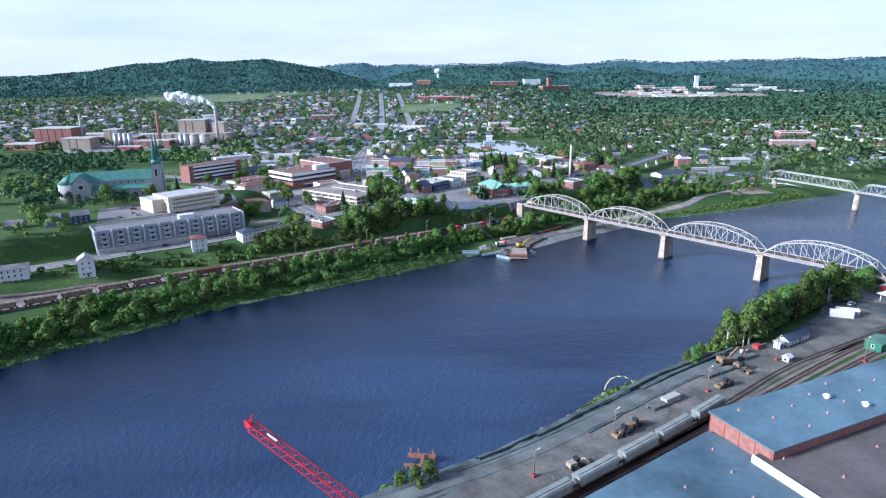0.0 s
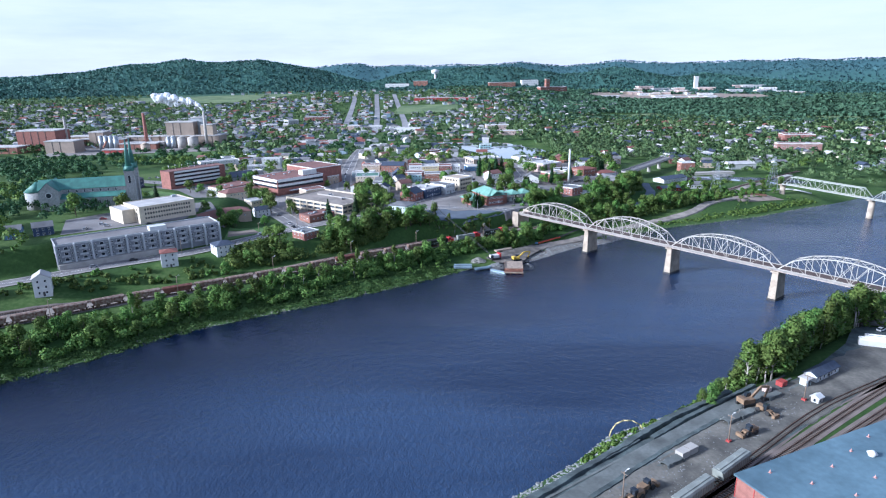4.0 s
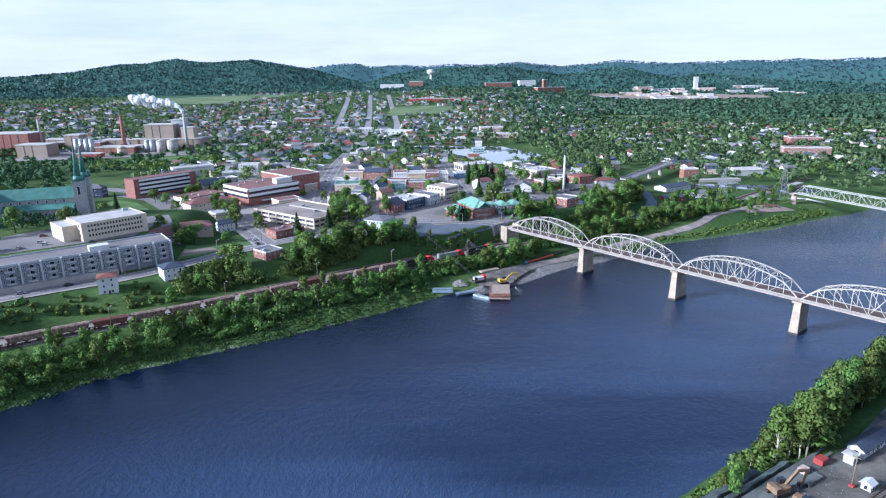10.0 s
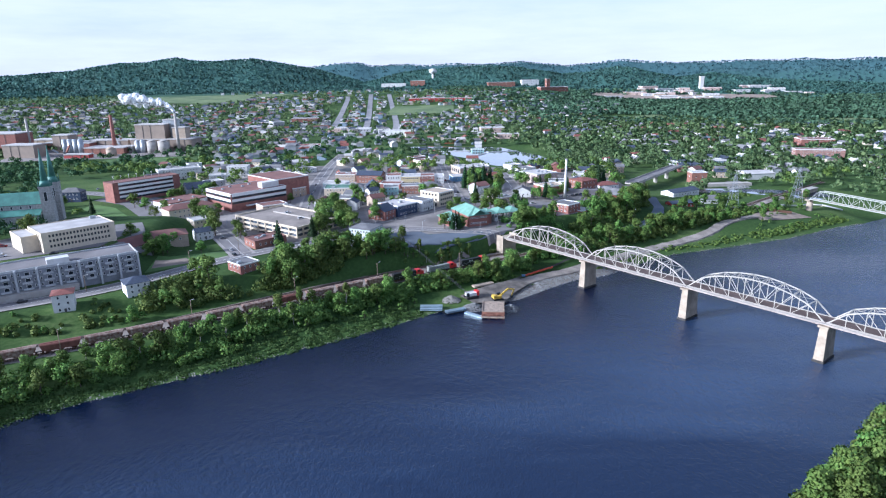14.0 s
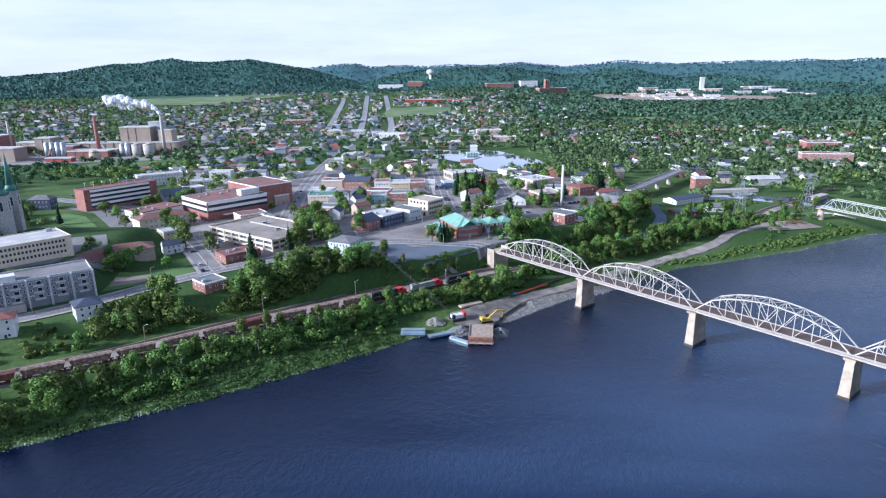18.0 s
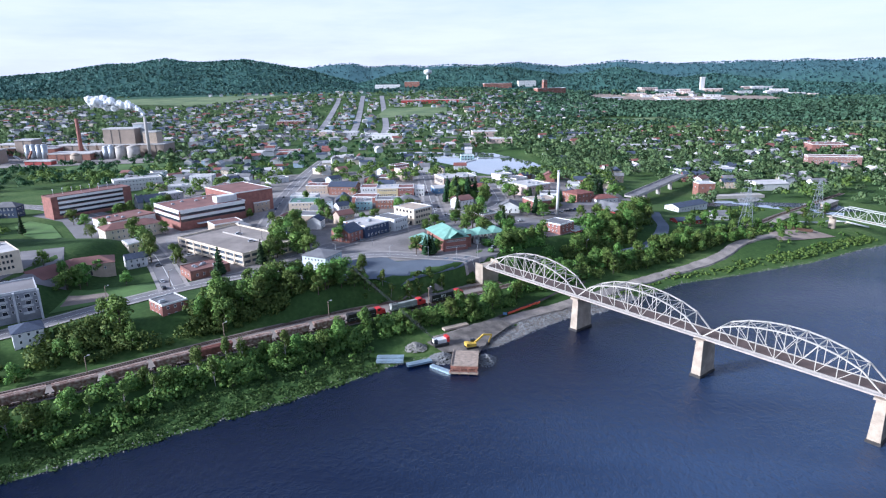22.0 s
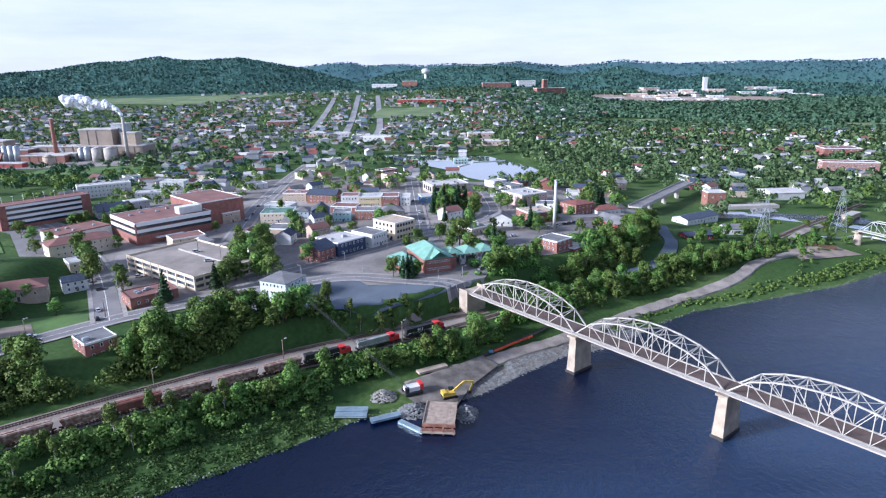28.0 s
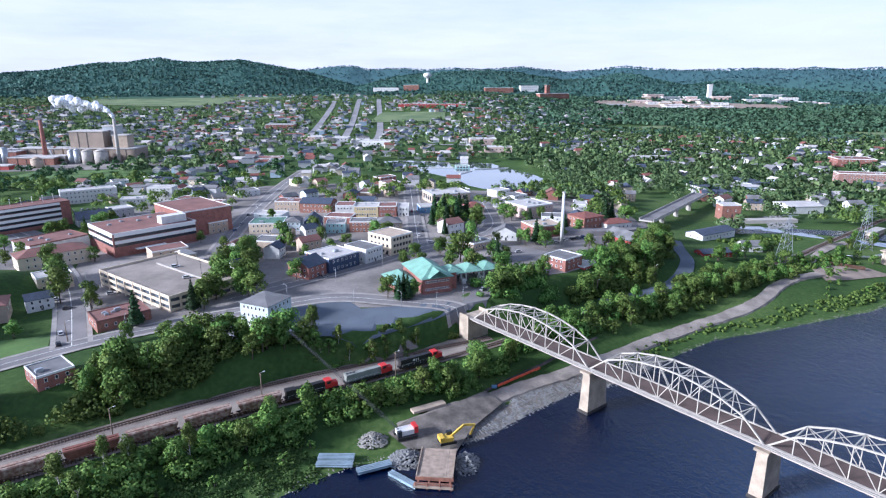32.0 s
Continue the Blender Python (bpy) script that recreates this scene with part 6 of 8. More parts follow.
for x0, x1, y0, y1, want, seed in ((-130, 165, 545, 690, 46, 91), (-330, -140, 560, 690, 26, 92), (-60, 200, 690, 860, 70, 93), (-330, -60, 690, 900, 60, 94)):
    rnd, got = random.Random(seed), 0
    for _ in range(800):
        x, y = rnd.uniform(x0, x1), rnd.uniform(y0, y1)
        if got < want and clear_of(x, y, 2.5):
            tree(rnd.choice(("broad", "broad", "broad", "spruce")), x, y, rnd.uniform(0.5, 0.85), TOWN)
            got += 1

# ---- pulp mill ----
mill = thing("pulp_mill", pose(0, 0, 10.3), "brown and brick pulp mill with tanks and tall stacks", "mill")


def block(x, y, w, d, z0, z1, mat, roof=None, name="hall", rim=True):
    bm = bmesh.new()
    box(bm, x - w / 2, y - d / 2, z0, x + w / 2, y + d / 2, z1)
    p = part(name, bm, mat, mill)
    bm = bmesh.new()
    box(bm, x - w / 2 - 0.6, y - d / 2 - 0.6, z1 + 0.01, x + w / 2 + 0.6, y + d / 2 + 0.6, z1 + 1.4)
    part("roof_edge", bm, roof or PALE_ROOF, p)
    for i in range(1, int(w // 12)):
        bm = bmesh.new()
        xx = x - w / 2 + i * 12
        box(bm, xx - 0.35, y - d / 2 - 0.3, z0, xx + 0.35, y - d / 2 - 0.01, z1)
        part("pilaster", bm, DARK, p)


def silo(x, y, r, z1, mat, dome=2.0):
    bm = bmesh.new()
    tube(bm, (x, y, -1), (x, y, z1), r, r, 24)
    p = part("tank", bm, mat, mill)
    bm = bmesh.new()
    tube(bm, (x, y, z1), (x, y, z1 + dome), r * 1.02, r * 0.3, 24)
    part("tank_roof", bm, mat, p)


block(-430, 1072, 96, 36, -1, 18, MILL_WALL)
block(-448, 1072, 46, 26, 19.5, 40, MILL_WALL)
block(-404, 1070, 20, 18, 19.5, 35, TAN)
block(-425, 1085, 20, 16, 19.5, 46, GALV, name="boiler_house")
for x, r, h in ((-439, 7.5, 17), (-421, 8.5, 17), (-453, 4.5, 18), (-461, 4.5, 17)):
    silo(x, 1042, r, h, PALE_CONCRETE if r > 5 else GALV)
silo(-480, 1000, 7, 11, TAN, 3)
for x, y, w, d, h, mat in ((-505, 1040, 60, 30, 9, ORANGE_BRICK), (-560, 1062, 40, 26, 14, BRICK), (-520, 1080, 60, 22, 16, MILL_WALL), (-600, 1100, 70, 30, 11, ORANGE_BRICK), (-520, 985, 36, 12, 5, RED),
                           (-475, 1045, 14, 12, 10, PALE_CONCRETE), (-340, 1075, 60, 24, 6, GREY_WALL), (-672, 1050, 64, 40, 31, BRICK), (-608, 1000, 46, 28, 18, MILL_WALL), (-700, 1000, 50, 30, 10, ORANGE_BRICK),
                           (-585, 1062, 24, 24, 26, MILL_WALL), (-640, 1120, 60, 30, 14, TAN)):
    block(x, y, w, d, -1, h, mat)
for x in (-566, -558, -550, -542):
    silo(x, 1030, 4, 22, GALV, 1)
for x, y, r0, r1, h, mat, nm in ((-400.5, 1047, 2.6, 1.9, 58, PALE_CONCRETE, "chimney"), (-503, 1053, 3.2, 2.2, 56.5, BRICK, "brick_chimney"), (-640, 1060, 2.2, 1.8, 52, PALE_CONCRETE, "chimney")):
    bm = bmesh.new()
    tube(bm, (x, y, -1), (x, y, h), r0, r1, 18)
    part(nm, bm, mat, mill, "tall red brick chimney" if mat is BRICK else "")
for k in range(9):
    bm = bmesh.new()
    rnd = random.Random(k)
    x, y = rnd.uniform(-590, -480), rnd.uniform(1000, 1080)
    bar(bm, (x, y, 5), (x + rnd.uniform(-30, 30), y + rnd.uniform(-6, 20), rnd.uniform(9, 22)), 2.2)
    part("conveyor", bm, ORANGE_BRICK if k % 2 else GALV, mill)

STEAM = bpy.data.materials.new("white_steam")
STEAM.use_nodes = True
sn, sl = STEAM.node_tree.nodes, STEAM.node_tree.links
sb = sn["Principled BSDF"]
sb.inputs["Base Color"].default_value, sb.inputs["Roughness"].default_value = (0.9, 0.92, 0.94, 1), 1.0
st, sm, so = sn.new("ShaderNodeBsdfTransparent"), sn.new("ShaderNodeMixShader"), sn.new("ShaderNodeTexNoise")
so.inputs["Scale"].default_value, so.inputs["Detail"].default_value = 0.12, 6
sr = sn.new("ShaderNodeMapRange")
sr.inputs["From Min"].default_value, sr.inputs["From Max"].default_value, sr.inputs["To Min"].default_value, sr.inputs["To Max"].default_value = 0.34, 0.62, 0.12, 0.9
sc = sn.new("ShaderNodeTexCoord")
sl.new(sc.outputs["Object"], so.inputs["Vector"])
sl.new(so.outputs["Fac"], sr.inputs["Value"])
sl.new(sr.outputs["Result"], sm.inputs["Fac"])
sl.new(st.outputs["BSDF"], sm.inputs[1])
sl.new(sb.outputs["BSDF"], sm.inputs[2])
sl.new(sm.outputs["Shader"], sn["Material Output"].inputs["Surface"])
bm = bmesh.new()
rnd = random.Random(8)
for k in range(150):
    f = (k / 149) ** 1.2
    r = (1.7 + 4.2 * f) * rnd.uniform(0.65, 1.1)
    c = Vector((-400.5 - 76 * f ** 1.25 + rnd.gauss(0, 0.3 + 3.5 * f), 1047 + 8 * f + rnd.gauss(0, 0.3 + 3 * f), 68.5 + 9 * min(1, f * 7) + 15 * f + rnd.gauss(0, 0.3 + 3.2 * f)))
    g = bmesh.ops.create_icosphere(bm, subdivisions=2, radius=r)
    for v in g["verts"]:
        v.co *= 1 + 0.45 * noise.noise(v.co * 0.35 + c)
        v.co += c
for fc in bm.faces:
    fc.smooth = True
plume = new("steam_plume", mesh_of(bm, "steam_plume", STEAM))
tagged(plume, "drifting white steam plume from the mill stack", "steam", kind="stuff")

# ---- pond, far streets and fields ----
POND = [(-51, 1066), (-20, 1078), (12, 1070), (40, 1058), (72, 1056), (96, 1046), (112, 1004), (136, 960), (147, 926), (142, 884), (123, 858), (96, 850), (76, 856), (62, 874), (52, 906), (36, 936), (4, 978), (-36, 1022)]
POND_Z = 11.6
bm = bmesh.new()
prism(bm, POND[::-1], POND_Z - 4, POND_Z)
bmesh.ops.recalc_face_normals(bm, faces=bm.faces[:])
tagged(new("pond_water", mesh_of(bm, "pond_water", CALM_WATER)), "small bright pond in the town", "pond", kind="structure")
for x, y, w, d, rot in ((22, 1006, 46, 1.8, 8), (92, 998, 46, 1.8, 20), (60, 966, 30, 1.8, 62)):
    house("footbridge", "low wooden footbridge across the pond", (x, y, w, d, rot, POND_Z - 0.2, 0.5), DECK_CONCRETE, DECK_CONCRETE, rows=1, cols=(0, 0), cat="footbridge", doors=0)
PALE_STREET = material("pale_worn_street", (0.25, 0.245, 0.25), 0.9, spread=0.2, scale=0.05)
STREETS = [[(-330, 2180), (-315, 2101), (-285, 1840), (-257, 1592), (-237, 1424)], [(-262, 2260), (-256, 2201), (-205, 1780), (-164, 1414), (-150, 1253)], [(-200, 2260), (-194, 2197), (-140, 1780), (-98, 1427), (-97, 1250)]]


def off_street(P, gap):
    P = np.asarray(P, float)
    ok = np.ones(len(P), bool)
    for line in STREETS:
        ok &= np.abs(signed(P[:, 0], P[:, 1], line)) > gap
    return ok


for line, w in (([(-330, 2180), (-315, 2101), (-285, 1840), (-257, 1592), (-237, 1424)], 14), ([(-262, 2260), (-256, 2201), (-205, 1780), (-164, 1414), (-150, 1253)], 14),
                ([(-200, 2260), (-194, 2197), (-140, 1780), (-98, 1427), (-97, 1250)], 14), ([(-700, 1330), (-367, 1400), (-100, 1270), (120, 1240)], 12)):
    strip("road", line, w, PALE_STREET, 1.0, "pale grey street climbing through houses", "road", step=25)
for poly, nm in (([(-1008, 1930), (-671, 1950), (-526, 2290), (-640, 2290), (-1050, 2060)], "field"), ([(381, 1670), (582, 1840), (560, 1700), (450, 1600)], "field"), ([(917, 1640), (1013, 1610), (930, 1430), (870, 1410)], "field"),
                 ([(-160, 1700), (20, 1720), (20, 1900), (-150, 1900)], "field")):
    drape(nm, poly, MEADOW, 1.0, "pale green open meadow", "field", cell=60)

# ---- distant houses and woods, too many to count ----
FAR_WALLS = [material("far_house_wall_" + n, c, 0.8, spread=0.12) for n, c in (("white", (0.56, 0.56, 0.56)), ("cream", (0.55, 0.48, 0.38)), ("grey", (0.38, 0.39, 0.42)), ("blue", (0.30, 0.38, 0.47)))]
FAR_ROOFS = [GREY_ROOF, NAVY_ROOF, RED_ROOF, PALE_ROOF]


OPEN = [(600, 2470, 85), (720, 2440, 95), (850, 2410, 95), (970, 2385, 90), (1080, 2350, 80), (480, 1720, 90), (930, 1520, 90), (-70, 1800, 110), (-800, 2050, 190), (-580, 2200, 90), (480, 890, 34), (562, 1046, 34), (340, 757, 26), (391, 764, 16), (266, 723, 22), (228, 661, 24), (210, 611, 16),
        (-28, 1048, 38), (12, 1025, 46), (55, 1000, 58), (92, 960, 62), (108, 900, 46), (78, 880, 34), (290, 705, 26), (330, 672, 30), (227, 728, 30)]


def polar(rnd, t0, t1, r0, r1):
    t, r = rnd.uniform(t0, t1), math.sqrt(rnd.uniform(r0 * r0, r1 * r1))
    a = math.atan(t)
    return 25 + r * math.sin(a), 130 + r * math.cos(a)


def far_houses(name, zone, count, seed, label):
    rnd = random.Random(seed)
    xy = [polar(rnd, *zone) for _ in range(count)]
    xy = [p for p, ok in zip(xy, off_street(xy, 15)) if ok and all(math.hypot(p[0] - a, p[1] - b) > r for a, b, r in OPEN)]
    zs = heights(xy)
    bm = bmesh.new()
    for (x, y), z in zip(xy, zs):
        w, d, h = rnd.uniform(9, 15), rnd.uniform(8, 11), rnd.uniform(4.5, 7)
        if rnd.random() < 0.06:
            w, d, h = rnd.uniform(25, 45), rnd.uniform(15, 25), rnd.uniform(5, 8)
        rise = rnd.uniform(2, 3.6) if w < 20 else 0.4
        m = pose(x, y, z, 0, 0, rnd.choice((8, 98)) + rnd.uniform(-12, 12))
        wm, rm = rnd.choice((0, 0, 0, 1, 2, 3)), 4 + rnd.choice((0, 0, 1, 2, 3))
        box(bm, -w / 2, -d / 2, -3, w / 2, d / 2, h, wm, m)
        W, D = w / 2 + 0.4, d / 2 + 0.4
        v = [bm.verts.new(m @ Vector(p)) for p in ((-W, -D, h + 0.02), (W, -D, h + 0.02), (W, D, h + 0.02), (-W, D, h + 0.02), (-W, 0, h + rise), (W, 0, h + rise))]
        for f in ((0, 1, 5, 4), (2, 3, 4, 5), (1, 2, 5), (3, 0, 4)):
            bm.faces.new([v[i] for i in f]).material_index = rm
    ob = new(name, mesh_of(bm, name, *FAR_WALLS, *FAR_ROOFS))
    tagged(ob, label, "houses", kind="stuff")
    return xy


HOMES = far_houses("distant_houses", (-0.85, 0.02, 1150, 2050), 820, 61, "small distant houses spread over a hillside")
HOMES += far_houses("distant_houses", (-0.45, 0.12, 1080, 2300), 380, 62, "small distant houses along hillside streets")
HOMES += far_houses("eastern_houses", (0.16, 0.8, 720, 1500), 230, 63, "scattered houses half hidden among trees")
HOMES += far_houses("eastern_houses", (0.02, 0.26, 1120, 2150), 190, 65, "small houses and shops on the rise behind the pond")
HOMES += far_houses("valley_houses", (-0.4, 0.05, 700, 1080), 120, 64, "closely set town houses and shops")


def far_woods(name, zones, seed, quads, size, label, clear=(), mat=None, plots=(), spots=()):
    """zones: tangent and range limits with a count; each tree a clump of leafy faces."""
    rnd = np.random.RandomState(seed)
    pts = []
    for t0, t1, r0, r1, n in zones:
        t, r = rnd.uniform(t0, t1, n), np.sqrt(rnd.uniform(r0 * r0, r1 * r1, n))
        a = np.arctan(t)
        pts.append(np.stack([25 + r * np.sin(a), 130 + r * np.cos(a)], 1))
    for (x0, y0), (x1, y1), wide, n in plots:
        f, g = rnd.uniform(0, 1, n), rnd.uniform(-wide / 2, wide / 2, n)
        L = math.hypot(x1 - x0, y1 - y0)
        pts.append(np.stack([x0 + (x1 - x0) * f - (y1 - y0) / L * g, y0 + (y1 - y0) * f + (x1 - x0) / L * g], 1))
    if spots:
        pts.append(np.array(spots, float))
    P = np.concatenate(pts)
    ok = signed(P[:, 0], P[:, 1], SHORE_N) > 12
    ok &= off_street(P, 13)
    for x, y, r in clear:
        ok &= np.hypot(P[:, 0] - x, P[:, 1] - y) > r
    P = P[ok]
    z = height(P[:, 0], P[:, 1])
    n = len(P)
    tall = size * rnd.uniform(0.7, 1.25, n)
    c = np.repeat(np.stack([P[:, 0], P[:, 1], z + tall * 0.5], 1), quads, 0)
    T = np.repeat(tall, quads)[:, None]
    d = rnd.normal(size=(n * quads, 3))
    d /= np.linalg.norm(d, axis=1)[:, None]
    d[:, 2] = np.abs(d[:, 2]) * 0.9 - 0.15
    c = c + d * T * np.array([[0.42, 0.42, 0.5]]) * rnd.uniform(0.6, 1.05, (n * quads, 1))
    nrm = d + rnd.normal(scale=0.45, size=d.shape)
    nrm /= np.linalg.norm(nrm, axis=1)[:, None]
    u = np.cross(nrm, rnd.normal(size=d.shape))
    u /= np.linalg.norm(u, axis=1)[:, None]
    v = np.cross(nrm, u)
    s = T * ((1.7 if quads < 7 else 1.15) / math.sqrt(quads)) * rnd.uniform(0.6, 1.2, (n * quads, 1)) * 0.5
    q = np.stack([c - u * s - v * s * 0.7, c + u * s * 0.8 - v * s, c + u * s + v * s * 0.8, c - u * s * 0.7 + v * s], 1)
    ob = new(name, mesh_from(name, q.reshape(-1, 3), np.arange(n * quads * 4).reshape(-1, 4), mat or FAR_LEAF, outward(d, rnd)))
    return tagged(ob, label, "woods", kind="stuff")


drape("works_ground", [(520, 2410), (700, 2350), (1120, 2270), (1190, 2400), (860, 2500), (560, 2580)], DIRT, 2.0, "bare pinkish ground of a far works park", "ground", cell=60)
far_woods("hill_forest", [(-1.3, 1.1, 2350, 3100, 26000)], 71, 5, 7.5, "dense forest covering the distant hills", OPEN, HAZY_CONIFER)
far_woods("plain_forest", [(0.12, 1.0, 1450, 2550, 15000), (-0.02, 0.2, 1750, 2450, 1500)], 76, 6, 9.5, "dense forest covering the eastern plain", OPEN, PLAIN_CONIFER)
far_woods("ridge_forest", [(-1.3, 1.1, 3050, 4500, 20000)], 75, 4, 7.5, "forest on the farthest ridges", OPEN, HAZY_FAR_CONIFER)
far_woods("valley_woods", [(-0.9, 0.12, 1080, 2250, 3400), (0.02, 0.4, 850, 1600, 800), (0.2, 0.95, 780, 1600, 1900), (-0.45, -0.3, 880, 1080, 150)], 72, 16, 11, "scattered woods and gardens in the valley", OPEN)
far_woods("eastern_woods", [(0.15, 0.24, 720, 900, 120), (0.2, 0.5, 690, 900, 260), (0.36, 0.85, 640, 900, 260)], 73, 70, 10.5, "leafy trees along the side river", OPEN,
          plots=[((-70, 1094), (100, 1082), 16, 40), ((-60, 1000), (24, 912), 16, 20), ((152, 965), (166, 870), 20, 30), ((120, 790), (230, 1040), 90, 210), ((110, 800), (185, 745), 34, 60), ((290, 860), (330, 1000), 80, 90), ((235, 660), (262, 700), 16, 14), ((300, 770), (420, 830), 50, 70)])
DARK_LEAF = leaf_material("dark_green_leaves", (0.022, 0.055, 0.024), (0.06, 0.11, 0.04))
far_woods("eastern_spinney", [(0.1, 0.95, 730, 1600, 900), (-0.9, 0.1, 1080, 2200, 500)], 77, 36, 11.5, "dark green trees among paler woods", OPEN, DARK_LEAF)
far_woods("town_trees", [], 79, 110, 11.5, "leafy trees of gardens and small woods round the town", OPEN, LEAF, spots=FAR_TREES)
far_woods("western_woods", [(-1.1, -0.72, 420, 1000, 420), (-0.9, -0.55, 760, 950, 180), (-0.55, -0.2, 700, 1050, 150), (-0.2, 0.03, 800, 1080, 90)], 74, 70, 11, "leafy woods west of the town", OPEN, DARK_LEAF)

# ---- large far buildings ----
for nm, lab, x, y, w, d, rot, h, wall, roof, rows, cols in (
        ("college_wing", "long brick college building with tower", 375, 2395, 110, 30, 20, 22, ORANGE_BRICK, PALE_ROOF, 3, 14), ("college_tower", "square brick college tower", 355, 2385, 14, 14, 20, 48, ORANGE_BRICK, PALE_ROOF, 4, 2),
        ("red_school", "red brick school on the hill", 210, 2680, 110, 30, 8, 18, ORANGE_BRICK, PALE_ROOF, 2, 12), ("white_school_wing", "white school wing on the hill", 330, 2720, 70, 30, 8, 20, WHITE_WALL, PALE_ROOF, 2, 8),
        ("long_white_works", "long white works hall on a terrace", -230, 2740, 100, 30, 0, 12, WHITE_WALL, PALE_ROOF, 1, 8), ("red_works", "red works hall on a terrace", -130, 2735, 60, 30, 0, 18, ORANGE_BRICK, PALE_ROOF, 1, 5),
        ("red_roof_mall", "long low building with red roof", -20, 2010, 190, 34, 2, 9, RED, RED_ROOF, 1, 14), ("pink_store", "low pink store with pale roof", -210, 1365, 44, 30, 0, 8, PINK, PALE_ROOF, 1, 5),
        ("grey_store", "low grey store with pale flat roof", -160, 1358, 30, 26, 0, 7, GREY_WALL, PALE_ROOF, 1, 4), ("white_store", "low white store with red sign band", -80, 1260, 60, 26, -5, 8, WHITE_WALL, PALE_ROOF, 1, 6),
        ("red_boathouse", "long low red building beside the pond", 45, 1122, 82, 14, 2, 5, RED, RED_ROOF, 1, 10), ("teal_pavilion", "small teal-roofed pavilion standing in the pond", 56, 1004, 18, 10, 5, 3.5, MINT, TEAL_ROOF, 1, 4),
        ("green_hall", "pale green hall beside a brick wing", 92, 1265, 44, 24, 5, 10, PINK, PALE_ROOF, 1, 4), ("pink_row", "long pale pink building", 110, 1150, 40, 16, 0, 8, PINK, PALE_ROOF, 1, 6),
        ("stone_church", "grey stone church with square tower", -365, 1460, 24, 40, 30, 14, STONE_WALL, GREY_ROOF, 1, 3), ("red_hall", "red brick hall beside a church", -325, 1560, 60, 30, 5, 12, BRICK, GREY_ROOF, 2, 8),
        ("red_roof_store", "white store with red and pale roof", -209, 1068, 44, 26, 10, 6, WHITE_WALL, RED_ROOF, 1, 5)):
    house(nm, lab, (x, y, w, d, rot, None, h), wall, roof, rows=rows, cols=(cols, 2), win=(2.2, 2.2), cat="building", doors=0)
rnd = random.Random(77)
for k in range(46):
    t = rnd.uniform(0.25, 0.42) if k < 36 else rnd.uniform(0.44, 0.57)
    r = rnd.uniform(2340, 2620) if k < 36 else rnd.uniform(2560, 2700)
    a = math.atan(t)
    house("works_hall", "pale flat industrial hall in a far works park", (25 + r * math.sin(a), 130 + r * math.cos(a), rnd.uniform(25, 75), rnd.uniform(20, 40), rnd.uniform(-10, 15), None, rnd.uniform(6, 11)),
          rnd.choice((PINK, TAN, GREY_WALL, PINK, FAR_WALLS[0])), rnd.choice((GREY_ROOF, PALE_ROOF, RED_ROOF)), rows=1, cols=(4, 0), win=(3, 3), cat="works hall", group="halls of the far works park", doors=0)
silo_tower = thing("concrete_silo", pose(968, 2560, hz(968, 2560)), "tall pale square silo tower", "silo")
bm = bmesh.new()
box(bm, -7, -7, -3, 7, 7, 48)
box(bm, -8, -8, 44, 8, 8, 49)
part("shaft", bm, WHITE_WALL, silo_tower)
wt = thing("water_tower", pose(-70, 2828, 106), "white bulbous water tower on a wooded hill", "water tower")
bm = bmesh.new()
tube(bm, (0, 0, -40), (0, 0, 24), 5, 5, 16)
part("column", bm, WHITE_WALL, wt)
bm = bmesh.new()
for z0, z1, r0, r1 in ((16, 20, 6, 16), (20, 32, 16, 17), (32, 37, 17, 6)):
    tube(bm, (0, 0, z0), (0, 0, z1), r0, r1, 20)
part("tank", bm, WHITE_WALL, wt)

# ---- thickets: undergrowth too dense to count ----
def thicket(name, lines, seed, label, tall=3.2, mat=None):
    """lines: polyline, offsets, clumps, height."""
    rnd = np.random.RandomState(seed)
    r2 = random.Random(seed)
    spots = []
    for line, lo, hi, count, h in lines:
        pts = resample([(x + NEAR_X + 2.5, y + NEAR_Y - 4.5) for x, y in line] if name == "near_thicket" else line, 1.0)
        for _ in range(count):
            i = r2.randrange(len(pts) - 1)
            p = pts[i] + sides(pts, i) * r2.uniform(lo, hi)
            if not blocked(p.x, p.y):
                spots.append((p.x, p.y, h * r2.uniform(0.6, 1.3)))
    z = heights(spots)
    low = tall < 1
    vs, outs, n = [], [], 0
    for (x, y, h), zz in zip(spots, z):
        k = int(40 + 20 * h)
        v, f, o = leaves(rnd, [(x, y, zz + 0.1, 2.6, 2.6, h * 0.6) if low else (x, y, zz + h * 0.45, h * 0.62, h * 0.62, h * 0.55)], k, 0.3 + 0.02 * h)
        vs.append(v)
        outs.append(o)
        n += k
    V = np.concatenate(vs)
    ob = new(name, mesh_from(name, V, np.arange(len(V)).reshape(-1, 4), mat or LEAF, np.concatenate(outs)))
    return tagged(ob, label, "thicket", kind="stuff")


thicket("bank_thicket", [([(-260, 197), (-197, 239), (-157, 278), (-119, 314), (-66, 347)], 8, 30, 300, 4.6), ([(-66, 347), (-22, 377), (14, 405), (40, 418)], 16, 30, 210, 4.2), ([(40, 418), (57, 424), (84, 448)], 18, 30, 60, 4.0)],
        81, "dense green undergrowth along the river bank")
thicket("slope_thicket", [([(-120, 372), (-60, 412), (-17, 445), (2, 457)], 9, 32, 260, 5.2), ([(-215, 318), (-160, 346), (-121, 369)], 9, 26, 90, 2.4), ([(4, 458), (30, 471), (52, 483)], 5, 12, 45, 2.4)],
        82, "dense green undergrowth on the slope below the town")
